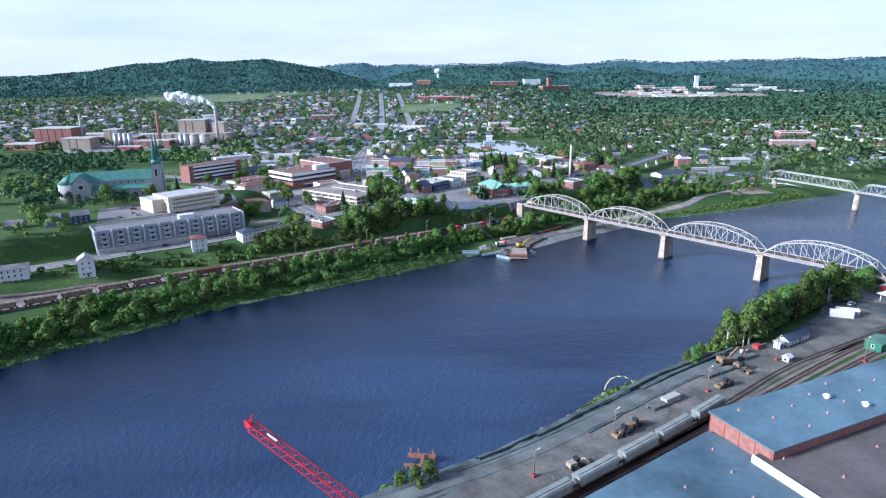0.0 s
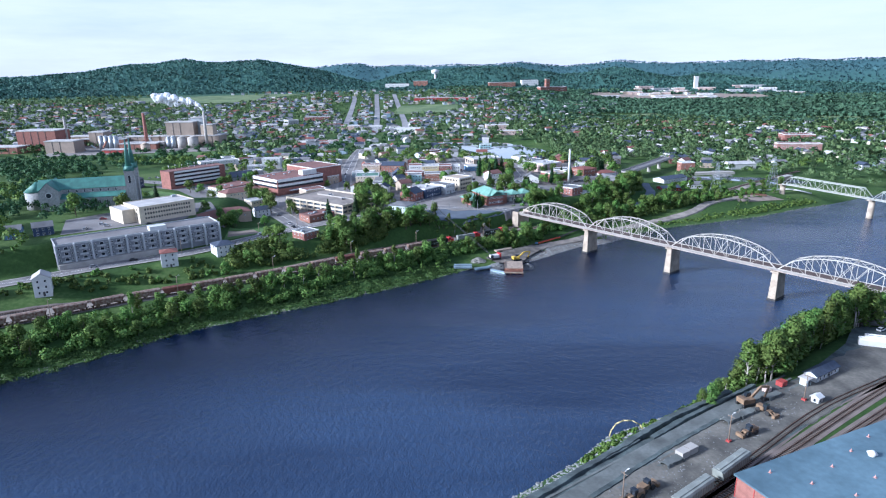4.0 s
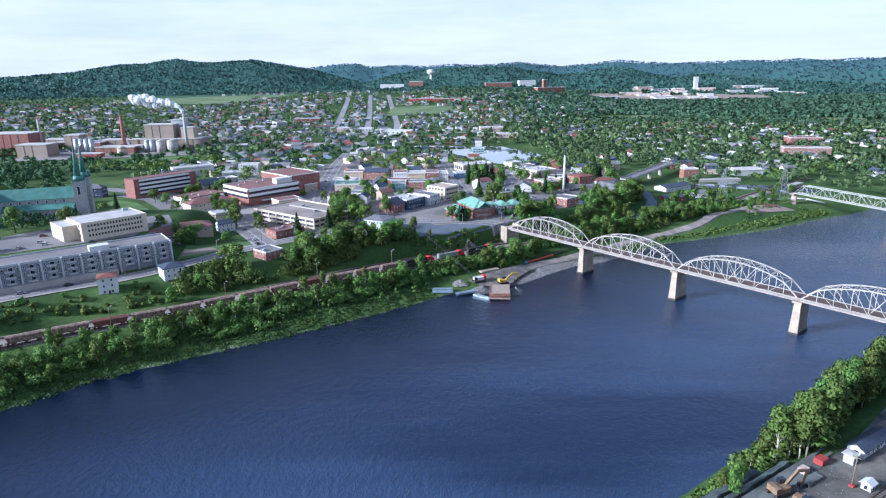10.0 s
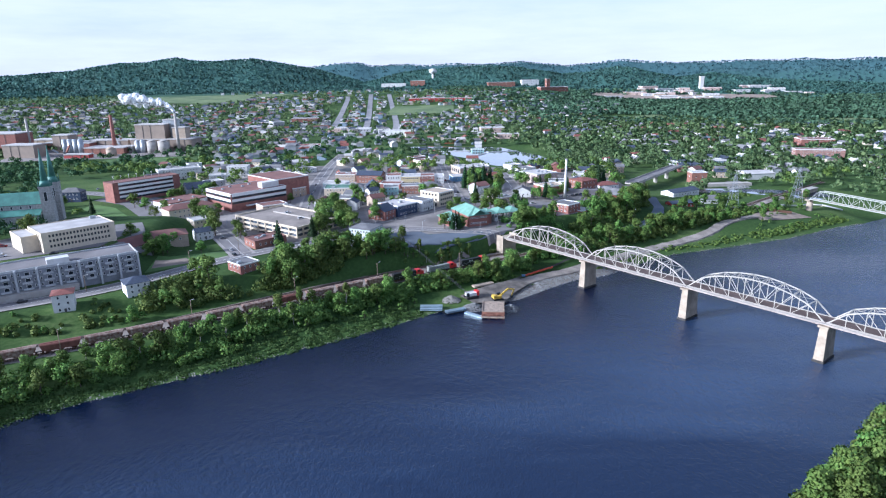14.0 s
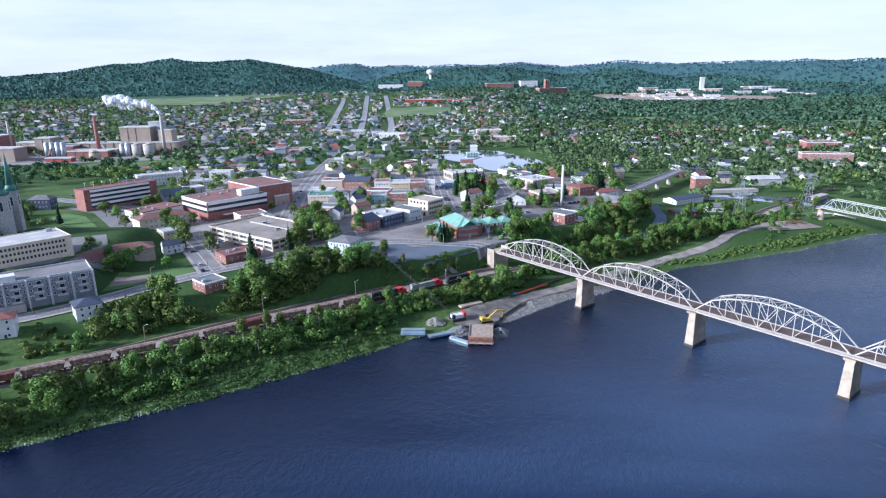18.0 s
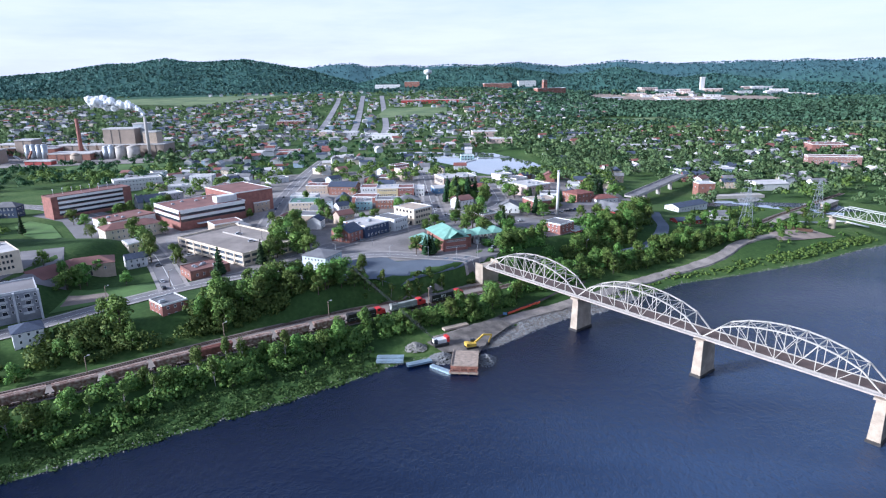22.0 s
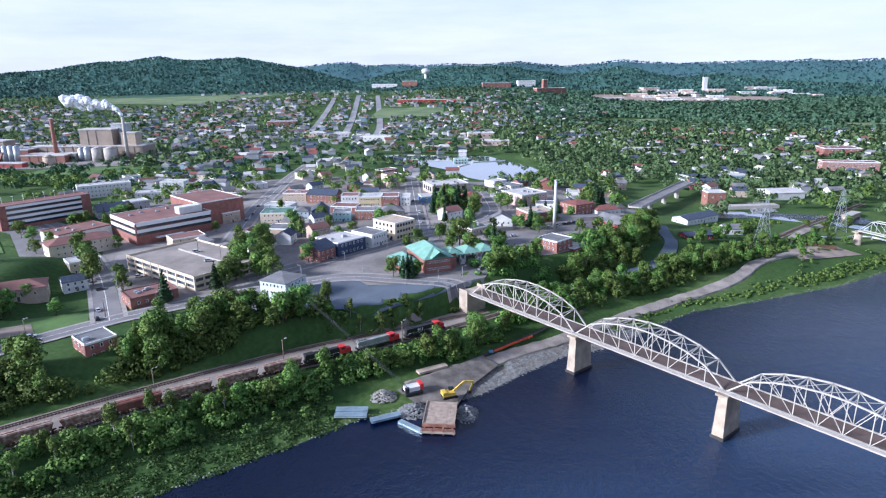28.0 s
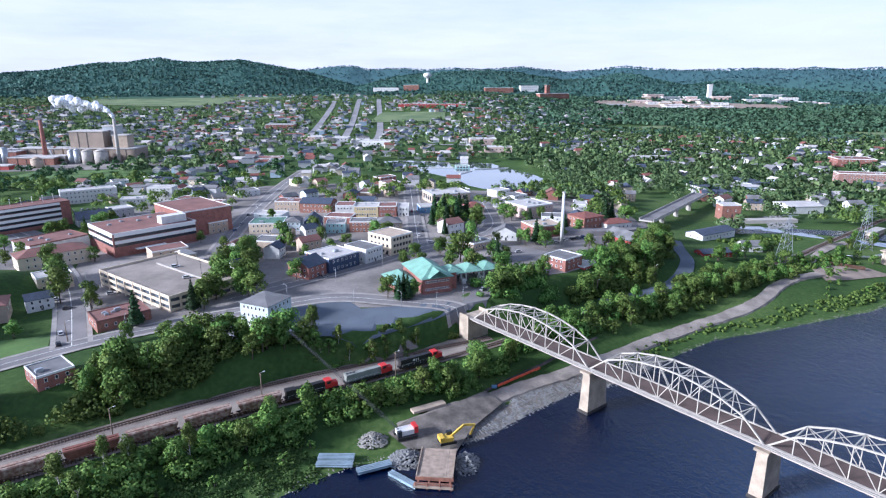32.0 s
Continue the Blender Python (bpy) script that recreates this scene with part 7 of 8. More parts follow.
thicket("eastern_thicket", [([(78, 462), (112, 489), (144, 516), (169, 535), (208, 562)], 6, 20, 170, 4.2), ([(70, 500), (112, 536), (150, 560), (182, 596)], 4, 34, 190, 4.8), ([(210, 572), (300, 622)], -10, 10, 60, 3.0)],
        83, "dense green undergrowth beside the eastern railway")
thicket("shore_tufts", [([(-260, 197), (-197, 239), (-157, 278), (-119, 314), (-66, 347), (-22, 377), (8, 400)], -2.5, 17, 1100, 0.5)], 87, "rough grass tufts on the river bank", tall=0.5, mat=GRASS_BLADES)
thicket("shore_scrub", [([(216, 524), (264, 544), (313, 573), (340, 586)], 3, 14, 230, 1.5), ([(110, 462), (137, 483), (168, 506), (194, 515), (216, 524)], 2, 9, 130, 1.0), ([(232, 575), (262, 600), (300, 612)], -6, 10, 90, 2.6), ([(230, 640), (262, 650), (290, 660)], -8, 8, 70, 2.4)],
        85, "low rough scrub on the grassy shore")
thicket("hedge_undergrowth", [([(104, 498), (140, 520), (171, 538), (207, 562), (228, 580)], -6, 8, 170, 4.6), ([(104, 538), (128, 552), (150, 572), (176, 606)], -10, 9, 150, 5.0)],
        86, "dense leafy undergrowth between road and railway")
thicket("near_thicket", [([(96, 237), (133, 266), (180, 298)], -12, -1.5, 180, 4.2), ([(74, 220), (96, 237)], -7, -1, 40, 1.8), ([(180, 298), (217, 320), (300, 363)], -18, -3, 110, 4.6), ([(40, 198), (54, 211), (76, 222)], -6, -1, 50, 1.3), ([(-24, 148), (-12, 152)], -2, 2, 20, 2.0)],
        84, "dense green undergrowth on the near bank", mat=BIRCH_LEAF)

# ---- second bridge ----
FAR_STEEL = material("pale_green_steel", (0.36, 0.38, 0.34), 0.55, spread=0.15)
rb = thing("rail_truss_bridge", pose(316, 607, 5.6, 0, 0, math.degrees(math.atan2(-76, 33))), "pale green flat-topped steel truss bridge on concrete piers", "bridge")
BAY = 8.2
for x0 in (0, 83):
    for s in (-2.6, 2.6):
        for nm, z, x1, x2 in (("bottom_chord", 12.5, 0, 82), ("top_chord", 20.3, BAY, 82 - BAY)):
            bm = bmesh.new()
            bar(bm, (x0 + x1, s, z), (x0 + x2, s, z), 0.45, 0.6)
            part(nm, bm, FAR_STEEL, rb)
        for i in range(11):
            if 0 < i < 10:
                bm = bmesh.new()
                bar(bm, (x0 + i * BAY, s, 12.5), (x0 + i * BAY, s, 20.3), 0.22)
                part("truss_post", bm, FAR_STEEL, rb)
            if i < 10:
                bm = bmesh.new()
                up = i % 2 == 0
                bar(bm, (x0 + i * BAY, s, 12.5 if up else 20.3), (x0 + i * BAY + BAY, s, 20.3 if up else 12.5), 0.26)
                part("truss_diagonal", bm, FAR_STEEL, rb)
    for i in range(1, 10):
        bm = bmesh.new()
        bar(bm, (x0 + i * BAY, -2.6, 20.3), (x0 + i * BAY, 2.6, 20.3), 0.22)
        part("sway_brace", bm, FAR_STEEL, rb)
    bm = bmesh.new()
    box(bm, x0, -2.2, 12.0, x0 + 82, 2.2, 12.4)
    part("deck", bm, CONCRETE, rb)
for x0 in (-0.8, 82.5, 166):
    bm = bmesh.new()
    tube(bm, (x0, 0, -10), (x0, 0, 11.2), 2.7, 2.3, 14)
    box(bm, x0 - 2.2, -4, 11.2, x0 + 2.2, 4, 11.9)
    part("pier", bm, CONCRETE, rb)

# ---- works yard, weir and side river beside the second bridge ----
drape("dirt_yard", [(262, 592), (260, 574), (284, 582), (310, 592), (296, 600), (276, 602)], DIRT, 0.3, "pinkish bare dirt yard", "yard")
strip("lane", [(262, 596), (278, 620), (300, 640), (318, 652)], 5, PALE_DIRT, 0.4, "pale dirt lane beside the railway", "lane")
for k, (x, y, rot) in enumerate(((280, 603, -30), (290, 597, -32))):
    ob = thing("rail_pile", pose(x, y, hz(x, y) + 0.2, 0, 0, rot), "rust-brown stack of old rails beside a dirt yard", "rail stack", "stacks of old rails")
    for i in range(3):
        for j in range(3 - i):
            bm = bmesh.new()
            bar(bm, (-5.5 + 0.3 * i, -0.9 + 0.9 * j + 0.45 * i, 0.3 + 0.55 * i), (5.5 - 0.2 * j, -0.9 + 0.9 * j + 0.45 * i, 0.3 + 0.55 * i), 0.75, 0.5)
            part("bundle", bm, RAIL, ob)
pipe = thing("pipeline", pose(0, 0, 0), "long white pipeline on low supports", "pipeline")
PIPE_PTS = [(298, 619), (312, 616), (322, 622), (332, 618), (346, 612)]
for (xa, ya), (xb, yb) in zip(PIPE_PTS, PIPE_PTS[1:]):
    bm = bmesh.new()
    tube(bm, (xa, ya, hz(xa, ya) + 1.5), (xb, yb, hz(xb, yb) + 1.5), 0.6, 0.6, 8)
    part("pipe", bm, WHITE_WALL, pipe)
    bm = bmesh.new()
    box(bm, xa - 0.4, ya - 0.4, hz(xa, ya) - 0.5, xa + 0.4, ya + 0.4, hz(xa, ya) + 0.95)
    part("support", bm, CONCRETE, pipe)
drape("side_river", [(262, 690), (280, 682), (300, 664), (330, 650), (345, 642), (352, 652), (330, 664), (304, 680), (284, 696), (266, 702)], CALM_WATER, 0.25, "dark side river below a weir", "river", cell=40)
scatter("spillway_rocks", [(286 + 22 * a + 8 * b, 690 + 40 * b + 6 * a, 10.9 + 0.5 * c) for a, b, c in [(random.random(), random.random(), random.random()) for _ in range(420)]], ROCK, 0.9, "grey boulders of a rocky spillway")
abut = thing("bridge_abutment", pose(353, 676, 9, 0, 0, 40), "rust-stained pale concrete bridge abutment", "abutment")
bm = bmesh.new()
prism(bm, [(-11, -3), (11, -3), (9, 3), (-9, 3)], -2, 4.5)
part("wall", bm, CONCRETE, abut)
bm = bmesh.new()
box(bm, -11.3, -3.3, 4.5, 11.3, 3.3, 5.1)
part("cap", bm, PALE_CONCRETE, abut)

# ---- the train on the north bank ----
RUSTY = material("rust_streaked_grey_paint", (0.33, 0.26, 0.21), 0.8, spread=0.35, scale=0.8, fine=1.2, dark=(0.15, 0.062, 0.04), random_tint=0.15)
RED_CAR = material("rusty_red_paint", (0.19, 0.075, 0.055), 0.8, spread=0.35, scale=0.4, random_tint=0.15)
GREY_CAR = material("pale_grey_car_paint", (0.25, 0.265, 0.24), 0.6, spread=0.2, scale=0.3, random_tint=0.1)
BLACK = plain("black_paint", (0.02, 0.02, 0.022), 0.5)
LOCO_RED = plain("locomotive_red", (0.5, 0.03, 0.03), 0.5)
RUBBER = plain("black_rubber", (0.025, 0.025, 0.026), 0.8)


def wheelset(ob, xs, z=0.45, half=0.75, r=0.45):
    for x in xs:
        bm = bmesh.new()
        for s in (-1, 1):
            tube(bm, (x, s * (half - 0.07), z), (x, s * (half + 0.07), z), r, r, 12)
        tube(bm, (x, -half, z), (x, half, z), 0.09, 0.09, 6)
        part("wheelset", bm, RAIL, ob)


def hopper(mat, label):
    ob = thing("hopper_car", pose(0, 0, 0), label, "rail car", "cars of the freight trains")
    L = 16.0
    bm = bmesh.new()
    prof = [(-1.5, 1.4), (1.5, 1.4), (1.55, 3.9), (1.2, 4.3), (-1.2, 4.3), (-1.55, 3.9)]
    ends = [[bm.verts.new((x * (L / 2 - (1.4 if z < 2 else 0.5)), y, z)) for y, z in prof] for x in (-1, 1)]
    for i in range(6):
        bm.faces.new((ends[0][i], ends[0][(i + 1) % 6], ends[1][(i + 1) % 6], ends[1][i]))
    bm.faces.new(ends[0]), bm.faces.new(ends[1][::-1])
    bmesh.ops.recalc_face_normals(bm, faces=bm.faces[:])
    part("body", bm, mat, ob)
    bm = bmesh.new()
    for i in range(13):
        for s in (-1, 1):
            x = -6.8 + i * 13.6 / 12
            box(bm, x - 0.07, s * 1.57 - 0.07, 1.5, x + 0.07, s * 1.57 + 0.07, 3.9)
    tagged(part("side_ribbing", bm, mat, ob), kind="stuff")
    for k in range(3):
        bm = bmesh.new()
        box(bm, -6.9 + k * 4.7, -0.45, 4.32, -2.6 + k * 4.7, 0.45, 4.5)
        part("hatch", bm, mat, ob)
        bm = bmesh.new()
        x = -4.7 + k * 4.7
        v = [bm.verts.new(c) for c in ((x - 1.6, -1.2, 1.4), (x + 1.6, -1.2, 1.4), (x + 1.6, 1.2, 1.4), (x - 1.6, 1.2, 1.4), (x - 0.4, -0.5, 0.5), (x + 0.4, -0.5, 0.5), (x + 0.4, 0.5, 0.5), (x - 0.4, 0.5, 0.5))]
        for f in ((4, 5, 6, 7), (0, 4, 7, 3), (1, 2, 6, 5), (0, 1, 5, 4), (2, 3, 7, 6)):
            bm.faces.new([v[i] for i in f])
        part("discharge_chute", bm, mat, ob)
    bm = bmesh.new()
    box(bm, -L / 2, -0.25, 0.9, L / 2, 0.25, 1.25)
    part("sill", bm, BLACK, ob)
    wheelset(ob, (-6.9, -5.3, 5.3, 6.9))
    return ob


def locomotive(body_mat, cab_mat, label):
    ob = thing("locomotive", pose(0, 0, 0), label, "locomotive", "locomotives of the freight train")
    for nm, a, m in (("frame", (-10, -1.45, 1.0, 10, 1.45, 1.5), BLACK), ("hood", (-9.5, -0.95, 1.5, 4.8, 0.95, 4.3), body_mat), ("radiator", (-9.6, -1.4, 3.4, -6.0, 1.4, 4.5), body_mat),
                     ("cab", (4.8, -1.45, 1.5, 7.4, 1.45, 4.6), cab_mat), ("nose", (7.4, -1.1, 1.5, 9.6, 1.1, 3.3), cab_mat), ("fuel_tank", (-2.5, -1.3, 0.45, 2.5, 1.3, 1.0), BLACK)):
        bm = bmesh.new()
        box(bm, *a)
        part(nm, bm, m, ob)
    for s in (-1.47, 1.47):
        bm = bmesh.new()
        box(bm, 5.4, s - 0.02, 3.3, 6.8, s + 0.02, 4.2)
        part("cab_window", bm, GLASS, ob)
        bm = bmesh.new()
        for k in range(6):
            bar(bm, (-9 + k * 2.7, s, 1.5), (-9 + k * 2.7, s, 2.5), 0.06)
        bar(bm, (-9, s, 2.5), (4.5, s, 2.5), 0.06)
        part("handrail", bm, TRIM, ob)
    for k in range(3):
        bm = bmesh.new()
        tube(bm, (-8.6 + k * 1.3, 0, 4.5), (-8.6 + k * 1.3, 0, 4.62), 0.55, 0.55, 12)
        part("roof_fan", bm, BLACK, ob)
    wheelset(ob, (-8.2, -6.4, -4.6, 4.6, 6.4, 8.2), 0.5, 0.75, 0.5)
    return ob


def on_track(line, dist, z_up=0.48, zf=None):
    pts = resample(smooth(line), 1.0)
    i = max(1, min(len(pts) - 2, int(dist)))
    d = pts[i + 1] - pts[i - 1]
    return pose(pts[i].x, pts[i].y, (hz(pts[i].x, pts[i].y) if zf is None else zf) + z_up, 0, 0, math.degrees(math.atan2(d.y, d.x)))


def length_to(line, x):
    pts = resample(smooth(line), 1.0)
    return min(range(len(pts)), key=lambda i: abs(pts[i].x - x))


rusty = hopper(RUSTY, "rust-streaked grey covered hopper car")
redc = hopper(RED_CAR, "rusty dark red covered hopper car")
greyc = hopper(GREY_CAR, "pale grey covered hopper car")
end = length_to(RAIL_A, 44)
loco = locomotive(BLACK, LOCO_RED, "black and red diesel locomotive")
loco.matrix_world = on_track(RAIL_A, end - 11)
pale_loco = locomotive(GREY_CAR, LOCO_RED, "grey-white diesel locomotive with red cab")
pale_loco.matrix_world = on_track(RAIL_A, end - 34)
copy_thing(loco, on_track(RAIL_A, end - 57))
bm = bmesh.new()
tube(bm, (0, 0, 0), (0, -0.03, 0), 0.55, 0.55, 14)
box(bm, 0.9, -0.03, -0.55, 1.2, 0, 0.55)
box(bm, 1.8, -0.03, -0.55, 2.1, 0, 0.55)
part("emblem", bm, TRIM, loco, "plain white emblem shapes", at=pose(-3.5, -0.96, 3.2))
placed = set()


def put_car(src, m):
    if src not in placed:
        placed.add(src)
        src.matrix_world = m
    else:
        copy_thing(src, m)


dist, k = end - 76, 0
while dist > 12 and k < 19:
    put_car((redc if k in (3, 9) else greyc if k in (17,) else rusty), on_track(RAIL_A, dist))
    dist -= 16.7
    k += 1
s0 = length_to(SOUTH_C, 80)
for k in range(5):
    put_car(greyc, on_track(SOUTH_C, s0 - k * 17.4, 0.35, 15.05))

# ---- near bank ----
drape("gravel_yard", [(-60, 92), (-30, 134), (-2, 150), (18, 164), (40, 179), (56, 187), (82, 199), (108, 216), (132, 230), (162, 256), (176, 274), (206, 268), (188, 246), (130, 208), (80, 172), (30, 136), (-40, 88)], GREY_GRAVEL, 0.15, "blue-grey crushed stone yard beside the tracks", "yard", cell=6)
drape("paved_lot", [(176, 276), (206, 268), (250, 290), (262, 318), (230, 318), (204, 300)], ASPHALT, 0.3, "grey asphalt lot", "parking lot")
drape("rail_yard", [(-60, 60), (38, 130), (90, 164), (140, 198), (240, 260), (260, 230), (160, 160), (60, 80), (-40, 20)], DIRT, 0.1, "brown dirt yard between tracks and sheds", "yard", cell=15)
YARD_DIRT = material("tan_yard_dirt", (0.13, 0.122, 0.104), 0.95, spread=0.55, scale=0.12, fine=1.0, dark=(0.075, 0.072, 0.064))
HAUL = material("packed_grey_gravel", (0.125, 0.135, 0.128), 0.95, spread=0.4, scale=0.12, fine=1.0)
strip("yard_dirt", [(-30, 106), (10, 134), (50, 162), (88, 190), (124, 214), (160, 240), (190, 258)], 17, YARD_DIRT, 0.2, "tan packed dirt along the tracks", "yard", ragged=0.12)
strip("haul_road", [(-20, 131), (20, 151), (58, 181), (92, 206), (120, 224)], 5.0, HAUL, 0.3, "pale packed gravel haul road", "road")
for line, w, up in (([(24, 163), (50, 184), (76, 204), (100, 220)], 2.6, 1.0), ([(6, 152), (30, 169), (60, 190)], 2.0, 0.7), ([(64, 190), (86, 207), (110, 223)], 1.8, 0.6), ([(40, 163), (66, 184), (88, 200)], 1.4, 0.45)):
    strip("gravel_berm", line, w, GREY_GRAVEL, up, "low grey gravel berm", "berm", ragged=0.25, step=2.0)
for x, y, w in ((92, 200, 3.0), (98, 203, 2.4), (66, 178, 2.6), (112, 214, 2.2)):
    strip("gravel_heap", [(x - 3, y - 2), (x, y), (x + 3, y + 2)], w, HAUL, 1.1, "small heap of loose gravel", "heap", ragged=0.3, step=1.2)
scatter("yard_stones", [(x, y, 15.2) for x, y in [(20 + 100 * a + 6 * b, 150 + 74 * a - 12 * b) for a, b in [(random.random(), random.random()) for _ in range(500)]]], ROCK, 0.22, "loose stones strewn over the gravel yard")
for off in (-5.0, -2.6, 1.5, 4.0):
    strip("tyre_track", [(-10 + off * -0.5, 134 + off * 0.8), (25 + off * -0.5, 156 + off * 0.8), (60 + off * -0.5, 181 + off * 0.8), (100 + off * -0.5, 208 + off * 0.8), (126 + off * -0.5, 226 + off * 0.8)], 0.9, HAUL, 0.24 + 0.01 * off, "pale tyre track in the gravel", "track")


wh = thing("brick_warehouse", pose(75.3, 160.3, 15, 0, 0, 24.5), "long brick warehouse with blue-grey membrane roof", "warehouse")
bm = bmesh.new()
box(bm, 0, -21.5, -2, 120, 0, 8.6)
part("wall", bm, BRICK, wh)
bm = bmesh.new()
box(bm, -0.5, -22, 8.62, 120.5, 0.5, 9.1)
part("roof", bm, BLUE_ROOF, wh)
for k in range(5):
    bm = bmesh.new()
    box(bm, -0.12, -0.3 - k * 5.2, 0, -0.01, -0.1 - k * 5.2, 8.5)
    part("downpipe", bm, RED, wh)
for x, y in ((38, -9), (62, -15), (44, -17), (80, -8), (96, -12)):
    bm = bmesh.new()
    tube(bm, (x, y, 9.1), (x, y, 9.9), 0.9, 0.9, 12)
    tube(bm, (x, y, 9.9), (x, y, 10.5), 1.3, 0.4, 12)
    part("roof_vent", bm, TRIM, wh)
cone_bm = bmesh.new()
tube(cone_bm, (0, 0, 0), (0, 0, 0.8), 0.28, 0.04, 8)
box(cone_bm, -0.35, -0.35, 0, 0.35, 0.35, 0.06)
CONE = mesh_of(cone_bm, "vent_cone", plain("cone_pink", (0.5, 0.28, 0.25), 0.7))
rnd = random.Random(12)
for k in range(16):
    part("vent_cone", CONE, None, wh, at=pose(8 + k * 5.4, -3 - (k * 7.3) % 17, 9.11))
low = thing("low_shed", pose(75, 158.4, 15, 0, 0, 35), "low wide shed with blue-grey flat roof", "shed")
bm = bmesh.new()
box(bm, -75, -44, -2, -0.6, 0, 3.3)
part("wall", bm, TAN, low)
bm = bmesh.new()
box(bm, -75.4, -44.4, 3.32, -0.2, 0.4, 3.7)
part("roof", bm, BLUE_ROOF, low)
for k in range(10):
    part("vent_cone", CONE, None, low, at=pose(-8 - k * 5.1, -6 - (k * 8.9) % 30, 3.71))
fs = thing("flat_shed", pose(80, 143.6, 15, 0, 0, 24.5), "wide shed with worn brown-grey roof and white fascia", "shed")
bm = bmesh.new()
box(bm, 0, -70, -2, 120, -0.5, 5.4)
part("wall", bm, TAN, fs)
bm = bmesh.new()
box(bm, -0.25, -70.3, 3.6, -0.01, -0.3, 6.2)
part("fascia", bm, WHITE_WALL, fs, "white metal fascia")
bm = bmesh.new()
box(bm, 0.02, -70, 5.42, 120, -0.5, 5.8)
part("roof", bm, material("worn_tar_roof", (0.10, 0.088, 0.082), 0.92, spread=0.45, scale=0.06, fine=0.7), fs)
for k in range(12):
    part("vent_cone", CONE, None, fs, at=pose(6 + k * 7.0, -5 - (k * 11.7) % 40, 5.81))


def excavator(m, label, paint, scale=1.0, reach=1.0):
    ob = thing("excavator", m @ Matrix.Scale(scale, 4), label, "excavator")
    for s in (-1.25, 1.25):
        bm = bmesh.new()
        prism(bm, [(-2.2, s - 0.32), (2.2, s - 0.32), (2.2, s + 0.32), (-2.2, s + 0.32)], 0.12, 0.9)
        tube(bm, (-2.2, s - 0.32, 0.5), (-2.2, s + 0.32, 0.5), 0.45, 0.45, 10)
        tube(bm, (2.2, s - 0.32, 0.5), (2.2, s + 0.32, 0.5), 0.45, 0.45, 10)
        part("track", bm, BLACK, ob)
    bm = bmesh.new()
    box(bm, -2.4, -1.4, 1.0, 1.6, 1.4, 2.2)
    box(bm, -2.6, -1.4, 1.2, -1.2, 1.4, 2.6)
    part("house", bm, paint, ob)
    bm = bmesh.new()
    box(bm, 0.0, 0.4, 2.2, 1.7, 1.4, 3.3)
    part("cab", bm, GLASS, ob)
    a, b, c = Vector((1.4, 0, 2.0)), Vector((4.6 * reach, 0, 4.9)), Vector((7.6 * reach, 0, 4.3))
    bm = bmesh.new()
    bar(bm, a, b, 0.5, 0.7)
    bar(bm, b, c, 0.45, 0.6)
    part("boom", bm, paint, ob)
    d = Vector((6.4 * reach, 0, 1.2))
    bm = bmesh.new()
    bar(bm, c, d, 0.4, 0.5)
    part("stick", bm, paint, ob)
    bm = bmesh.new()
    prism(bm, [(d.x - 0.7, -0.6), (d.x + 0.5, -0.6), (d.x + 0.5, 0.6), (d.x - 0.7, 0.6)], 0.3, 1.2)
    part("bucket", bm, BLACK, ob)
    return ob


def loader(m, label, paint):
    ob = thing("wheel_loader", m, label, "loader")
    for nm, a, mt in (("rear_body", (-2.6, -1.0, 0.9, 0.0, 1.0, 2.2), paint), ("cab", (-0.4, -0.8, 1.4, 0.9, 0.8, 3.1), GLASS), ("front_body", (0.9, -0.7, 0.9, 2.2, 0.7, 1.6), paint), ("bucket", (3.2, -1.3, 0.1, 4.2, 1.3, 1.1), paint)):
        bm = bmesh.new()
        box(bm, *a)
        part(nm, bm, mt, ob)
    bm = bmesh.new()
    bar(bm, (1.4, -0.6, 1.6), (3.4, -0.6, 0.7), 0.25)
    bar(bm, (1.4, 0.6, 1.6), (3.4, 0.6, 0.7), 0.25)
    part("lift_arm", bm, paint, ob)
    for x in (-1.7, 1.5):
        for s in (-1, 1):
            bm = bmesh.new()
            tube(bm, (x, s * 0.8, 0.75), (x, s * 1.3, 0.75), 0.75, 0.75, 14)
            part("wheel", bm, RUBBER, ob)
    return ob


RUST_YELLOW = material("faded_machine_yellow", (0.22, 0.145, 0.085), 0.7, spread=0.25, scale=0.8)
YELLOW_PAINT = material("machine_yellow", (0.62, 0.42, 0.06), 0.55, spread=0.15, scale=0.8)
excavator(pose(101, 209, 15.2, 0, 0, 20), "orange-brown crawler excavator with raised arm", RUST_YELLOW, 1.15)
loader(pose(104.5, 204, 15.2, 0, 0, -60), "small brown loader with pale blade", RUST_YELLOW)
loader(pose(94, 192, 15.2, 0, 0, 205), "brown wheel loader with front bucket", RUST_YELLOW)
loader(pose(55, 166, 15.2, 0, 0, 35), "orange-brown wheel loader beside a crate", RUST_YELLOW)
loader(pose(51, 162.5, 15.2, 0, 0, 210), "orange-brown wheel loader on the gravel yard", RUST_YELLOW)
loader(pose(33, 146, 15.2, 0, 0, 30), "white-roofed loader beside rail cars", TAN)
house("blue_roof_hut", "long low hut with navy roof and white posts", (137, 229.5, 15, 4.6, 33, 15.1, 2.2), WHITE_WALL, NAVY_ROOF, "gable", 1, (5, 1), 1.4, cat="hut")
house("site_toilet", "pale blue site cabin", (127.5, 222.5, 2.6, 2.6, 33, 15.1, 2.7), PALE_BLUE, PALE_ROOF, "hip", 1, (0, 0), 0.5, cat="cabin", doors=1)
house("white_kiosk", "small white gabled kiosk", (125, 211, 2.6, 2.4, 33, 15.1, 1.7), WHITE_WALL, WHITE_WALL, "gable", 1, (1, 1), 0.9, cat="kiosk")
